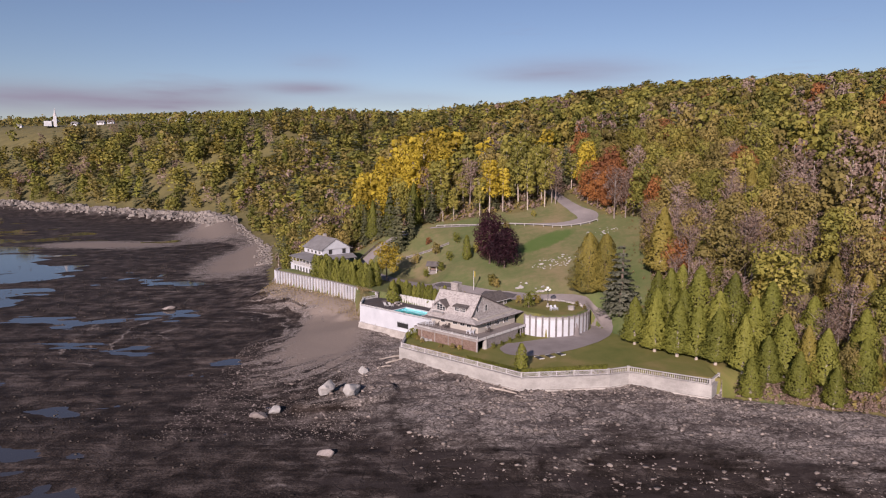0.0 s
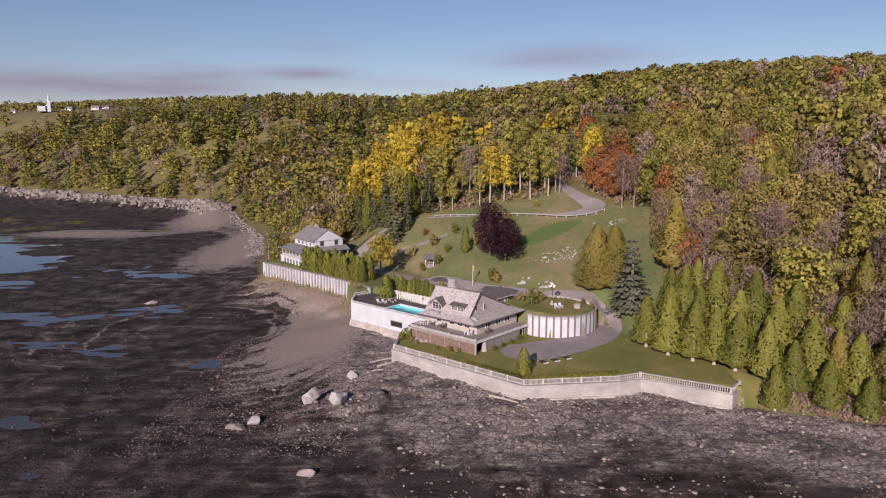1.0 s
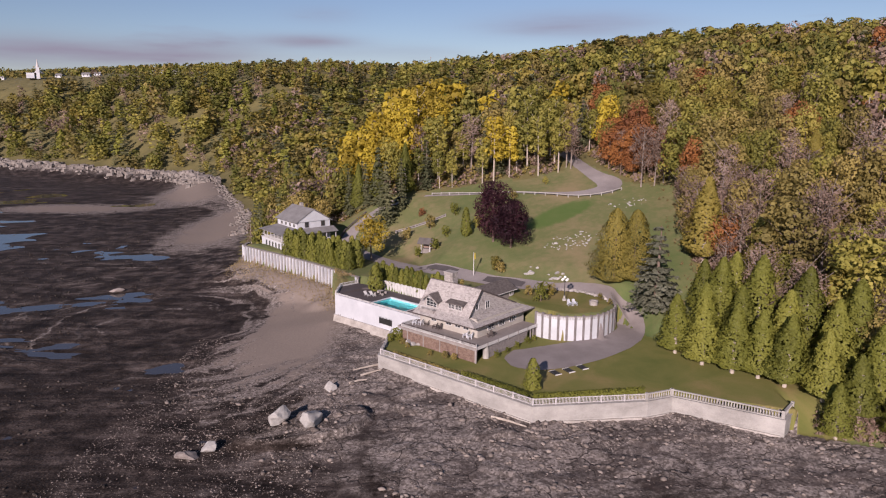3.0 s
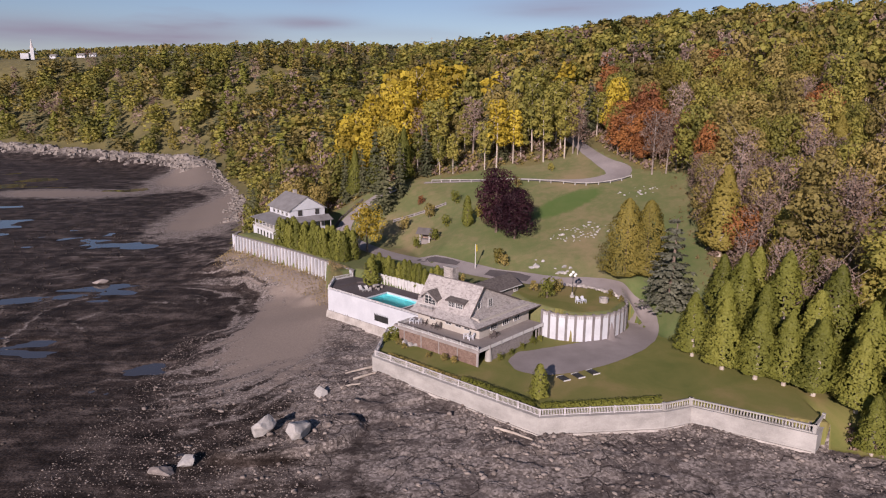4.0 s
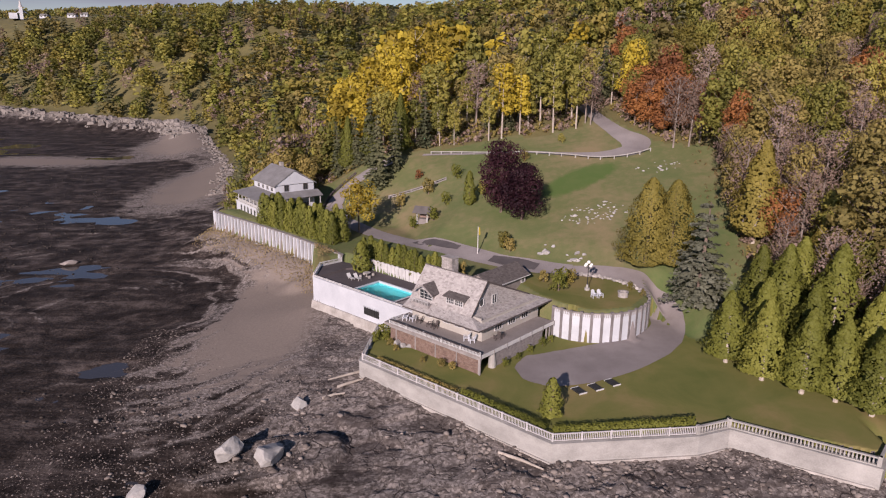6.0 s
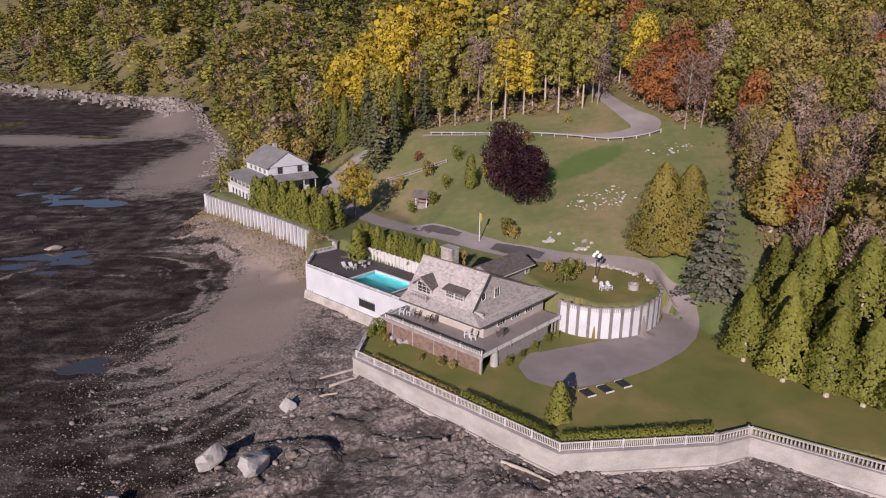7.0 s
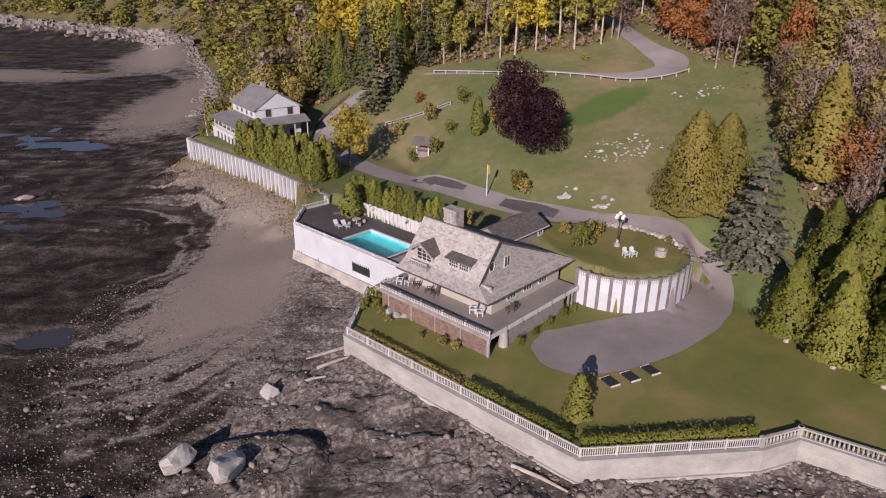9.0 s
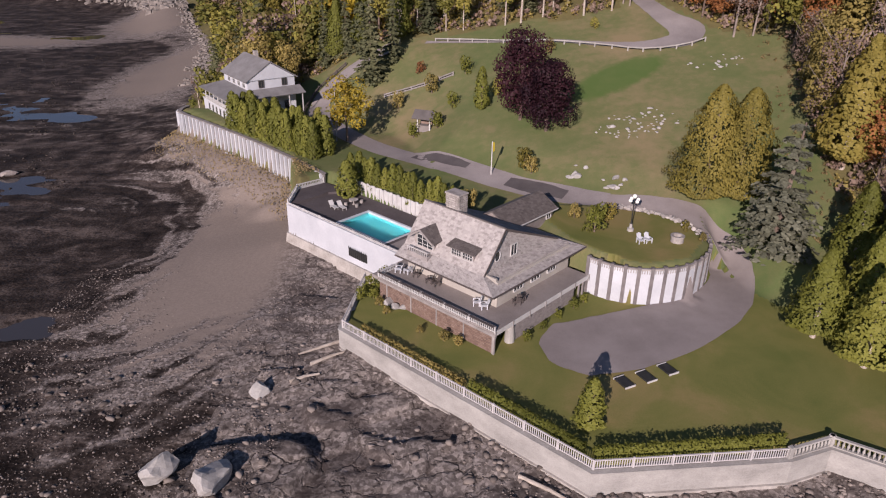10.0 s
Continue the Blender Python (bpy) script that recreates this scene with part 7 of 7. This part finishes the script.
# pale broken rock along the far shore
rr = np.random.RandomState(77)
run = [(-66, 262), (-77, 308), (-120, 403), (-145, 440), (-227, 480), (-340, 552), (-430, 600)]
rv, rf = [], []
cube = np.array([(-1, -1, -1), (1, -1, -1), (1, 1, -1), (-1, 1, -1), (-0.8, -0.8, 1), (0.8, -0.8, 1), (0.8, 0.8, 1), (-0.8, 0.8, 1)], float)
faces = ((0, 3, 2, 1), (4, 5, 6, 7), (0, 1, 5, 4), (1, 2, 6, 5), (2, 3, 7, 6), (3, 0, 4, 7))
for k in range(1900):
    leg = min(len(run) - 2, int(6 * rr.rand() ** 0.8))
    u = rr.rand()
    (ax, ay), (bx, by) = run[leg], run[leg + 1]
    ln = math.hypot(bx - ax, by - ay)
    out = rr.uniform(-1, 20 if leg > 1 else 7) * rr.uniform(0.3, 1)
    x, y = ax + (bx - ax) * u + (by - ay) / ln * -out, ay + (by - ay) * u - (bx - ax) / ln * -out
    s = rr.uniform(0.35, 1.3) ** 1.4 * (1.0 if leg > 1 else 0.4)
    an = rr.rand() * math.tau
    c = cube * np.array([s * 1.5, s, s * 0.8]) * rr.uniform(0.75, 1.25, (8, 3))
    c[:, 2] += c[:, 0] * rr.uniform(-0.4, 0.4)
    c = np.stack([c[:, 0] * math.cos(an) - c[:, 1] * math.sin(an) + x, c[:, 0] * math.sin(an) + c[:, 1] * math.cos(an) + y, c[:, 2] + gz(x, y) + 0.1 * s], 1)
    rf += [tuple(len(rv) + j for j in f) for f in faces]
    rv += c.tolist()
rock_me = bpy.data.meshes.new("shore_rocks")
rock_me.from_pydata(rv, [], rf)
rock_me.materials.append(M_SHOREROCK)
tagged(new("shore_rocks", rock_me), "pale broken rocks along the far shore below the woods", "rocks", kind="stuff")

# undergrowth along the wood's edge and the shore's bank
ur = np.random.RandomState(31)
for nm, mat, lab, n, size in (("brown_undergrowth", M_TWIG, "dry brown undergrowth along the wood's edge", 900, 1.7), ("olive_undergrowth", M_OLIVE, "olive undergrowth along the wood's edge", 900, 1.6)):
    x, y = ur.uniform(-60, 110, 40000), ur.uniform(98, 262, 40000)
    s = shore_side(x, y)
    me_in = inside(x, y, MEADOW_POLY)
    d = poly_dist(x, y, MEADOW_POLY)
    ok = (s > 1.0) & ~me_in & (d < 14) & ~inside(x, y, LAWN_POLY) & ~inside(x, y, BED_POLY) & ~inside(x, y, POOL_POLY) & (poly_dist(x, y, [(36, 205), (42, 206), (43.5, 209.5), (41.5, 215), (38.7, 224), (36, 236)], closed=False) > 4.5)
    ok &= ~((y < 225) & (x < -5) & (s < 20)) & ~((x < 45) & (y < 205))
    x, y = x[ok][:n], y[ok][:n]
    z = height(x, y)
    chunks = []
    for i in range(len(x)):
        t = round_crown(np.random.RandomState(i % 9), 26, 0.16, 4, 0.0, 0.5)
        chunks.append(t * size * ur.uniform(0.5, 1.3) + np.array([x[i], y[i], z[i] - 0.1]))
    tagged(new(nm, quad_mesh(nm, np.concatenate(chunks), mat)), lab, "undergrowth", kind="stuff")

# brown brush on the bank past the sea wall's end
x, y = ur.uniform(49, 84, 3000), ur.uniform(103, 119, 3000)
s = shore_side(x, y)
ok = (s > 0.4) & (s < 3.5 + 5 * ur.rand(3000)) & (np.hypot(x - 47, y - 118) > 4.5)
x, y = x[ok][:650], y[ok][:650]
z = height(x, y)
chunks = [round_crown(np.random.RandomState(i % 9), 30, 0.13, 4, 0.0, 0.5) * ur.uniform(0.6, 1.5) + np.array([x[i], y[i], z[i] - 0.1]) for i in range(len(x))]
tagged(new("bank_brush", quad_mesh("bank_brush", np.concatenate(chunks), M_TWIG)), "brown leafless brush on the bank past the sea wall", "scrub", kind="stuff")

# scrub between the meadow and the wood
x, y = ur.uniform(38, 60, 900), ur.uniform(150, 206, 900)
ok = inside(x, y, MEADOW_POLY) & (poly_dist(x, y, [(50, 152), (50, 161), (53.5, 181), (57.5, 202)], closed=False) < 0.5 + 6 * ur.rand(900) ** 2) & (poly_dist(x, y, [(36, 205), (42, 206), (47, 205)], closed=False) > 5)
x, y = x[ok], y[ok]
z = height(x, y)
chunks = [round_crown(np.random.RandomState(i % 9), 24, 0.16, 4, 0.0, 0.5) * ur.uniform(0.3, 0.9) + np.array([x[i], y[i], z[i] - 0.1]) for i in range(len(x))]
tagged(new("meadow_scrub", quad_mesh("meadow_scrub", np.concatenate(chunks), M_DRYGRASS)), "dry brown scrub along the meadow's edge", "scrub", kind="stuff")

# tall dry grass on the bank below the bulkhead
cs = []
for k in range(3200):
    t = ur.rand()
    p = BULK[int(t * (len(BULK) - 10)) + 4]
    off = -ur.rand() ** 2 * 5.5 - 0.5
    x, y = p.x - 0.65 * abs(off) * 1.0, p.y - 0.72 * abs(off)
    cs.append((x + ur.uniform(-0.8, 0.8), y + ur.uniform(-0.8, 0.8)))
cs = np.array(cs)
z = height(cs[:, 0], cs[:, 1])
c3 = np.column_stack([cs, z + ur.uniform(0.05, 0.6, len(z))])
tagged(new("bank_grass", quad_mesh("bank_grass", leaf_quads(c3, np.tile([-0.3, -0.5, 0.4], (len(c3), 1)), 0.13, ur), M_DRYGRASS)), "tufts of dry grass on the bank below the bulkhead", "grass", kind="stuff")

# ---- far village ----


def far_house(x, y, w, d, h, label, turn=0.0, roof=None):
    z = gz(x, y)
    t = thing("far_house", label, "house", "houses of the far village", (x, y, z), turn)
    part("wall", boxed(-w / 2, w / 2, -d / 2, d / 2, -2, h), M_WHITE, t)
    for k in (-1, 1):
        a = [(-w / 2 - 0.4, k * (d / 2 + 0.5), h - 0.2), (w / 2 + 0.4, k * (d / 2 + 0.5), h - 0.2), (w / 2 + 0.4, 0, h + d * 0.35), (-w / 2 - 0.4, 0, h + d * 0.35)]
        part("roof", slab(a if k < 0 else a[::-1], 0.2), roof or M_ROOF2, t)
    n = max(2, int(w / 3.5))
    for k in range(n):
        window(t, facing(-w / 2 + (k + 0.5) * w / n, -d / 2 - 0.01, 1.0, 0), 1.1, 1.3, 1, 1)


def at_far(px_dir, dist):
    return px_dir * dist, dist


FAR = [(-0.484, 790, 16, 9, 5, 5), (-0.52, 800, 18, 9, 5, -8), (-0.47, 830, 14, 9, 5, 10), (-0.38, 800, 18, 10, 4, 0), (-0.395, 815, 12, 8, 5, 12), (-0.383, 860, 20, 10, 5, -6), (-0.362, 760, 12, 8, 4, 4), (-0.108, 780, 8, 8, 7, 45), (0.008, 720, 24, 10, 5, 4), (0.048, 720, 14, 9, 5, -10), (-0.60, 820, 14, 9, 5, 5)]
for dr, dist, w, d, h, turn in FAR:
    far_house(dr * dist, dist, w * 0.5, d * 0.6, h * 0.5, "white far-off house on the plateau", turn)
cx, cy = -0.548 * 790, 790
church = thing("church", "white far-off church with a slender steeple", "church", at=(cx, cy, gz(cx, cy)), turn=25)
church.scale = (0.62, 0.62, 0.62)
part("nave", slab([(-6, 16, 0), (-6, -16, 0), (-6, -16, 9), (-6, 16, 9)], -12), M_WHITE, church)
for k in (-1, 1):
    a = [(-16, k * 7, 8.6), (16, k * 7, 8.6), (16, 0, 15), (-16, 0, 15)]
    r = part("roof", slab(a if k < 0 else a[::-1], 0.3), M_RAILGREY, church)
    r.matrix_local = pose(0, 0, 0, 0, 0, 90)
part("gable_wall", slab([(-6, -16, 9), (6, -16, 9), (0, -16, 14.6)], 0.4), M_WHITE, church)
part("tower", boxed(-2.6, 2.6, -19, -14, -1, 18, bevel=0.1), M_WHITE, church)
part("steeple", lathe(bmesh.new(), [(3.0, 18), (2.4, 20), (1.8, 22), (0.15, 32)], 8, (0, -16.5, 0)), M_RAILGREY, church)
for dr, dist, h in ((-0.17, 700, 11), (-0.13, 690, 11), (-0.10, 700, 12), (-0.02, 690, 12), (0.0, 690, 12), (0.03, 700, 11), (0.56, 480, 10), (0.41, 500, 10)):
    x, y = dr * dist, dist
    t = thing("utility_pole", "far-off wooden utility pole", "pole", "utility poles on the plateau", (x, y, gz(x, y)))
    part("shaft", tube(bmesh.new(), [(0, 0, -0.5), (0, 0, h)], [0.22, 0.16], 6), M_GREYWOOD, t)
    part("crossarm", boxed(-1.1, 1.1, -0.08, 0.08, h - 1.2, h - 1.0), M_GREYWOOD, t)
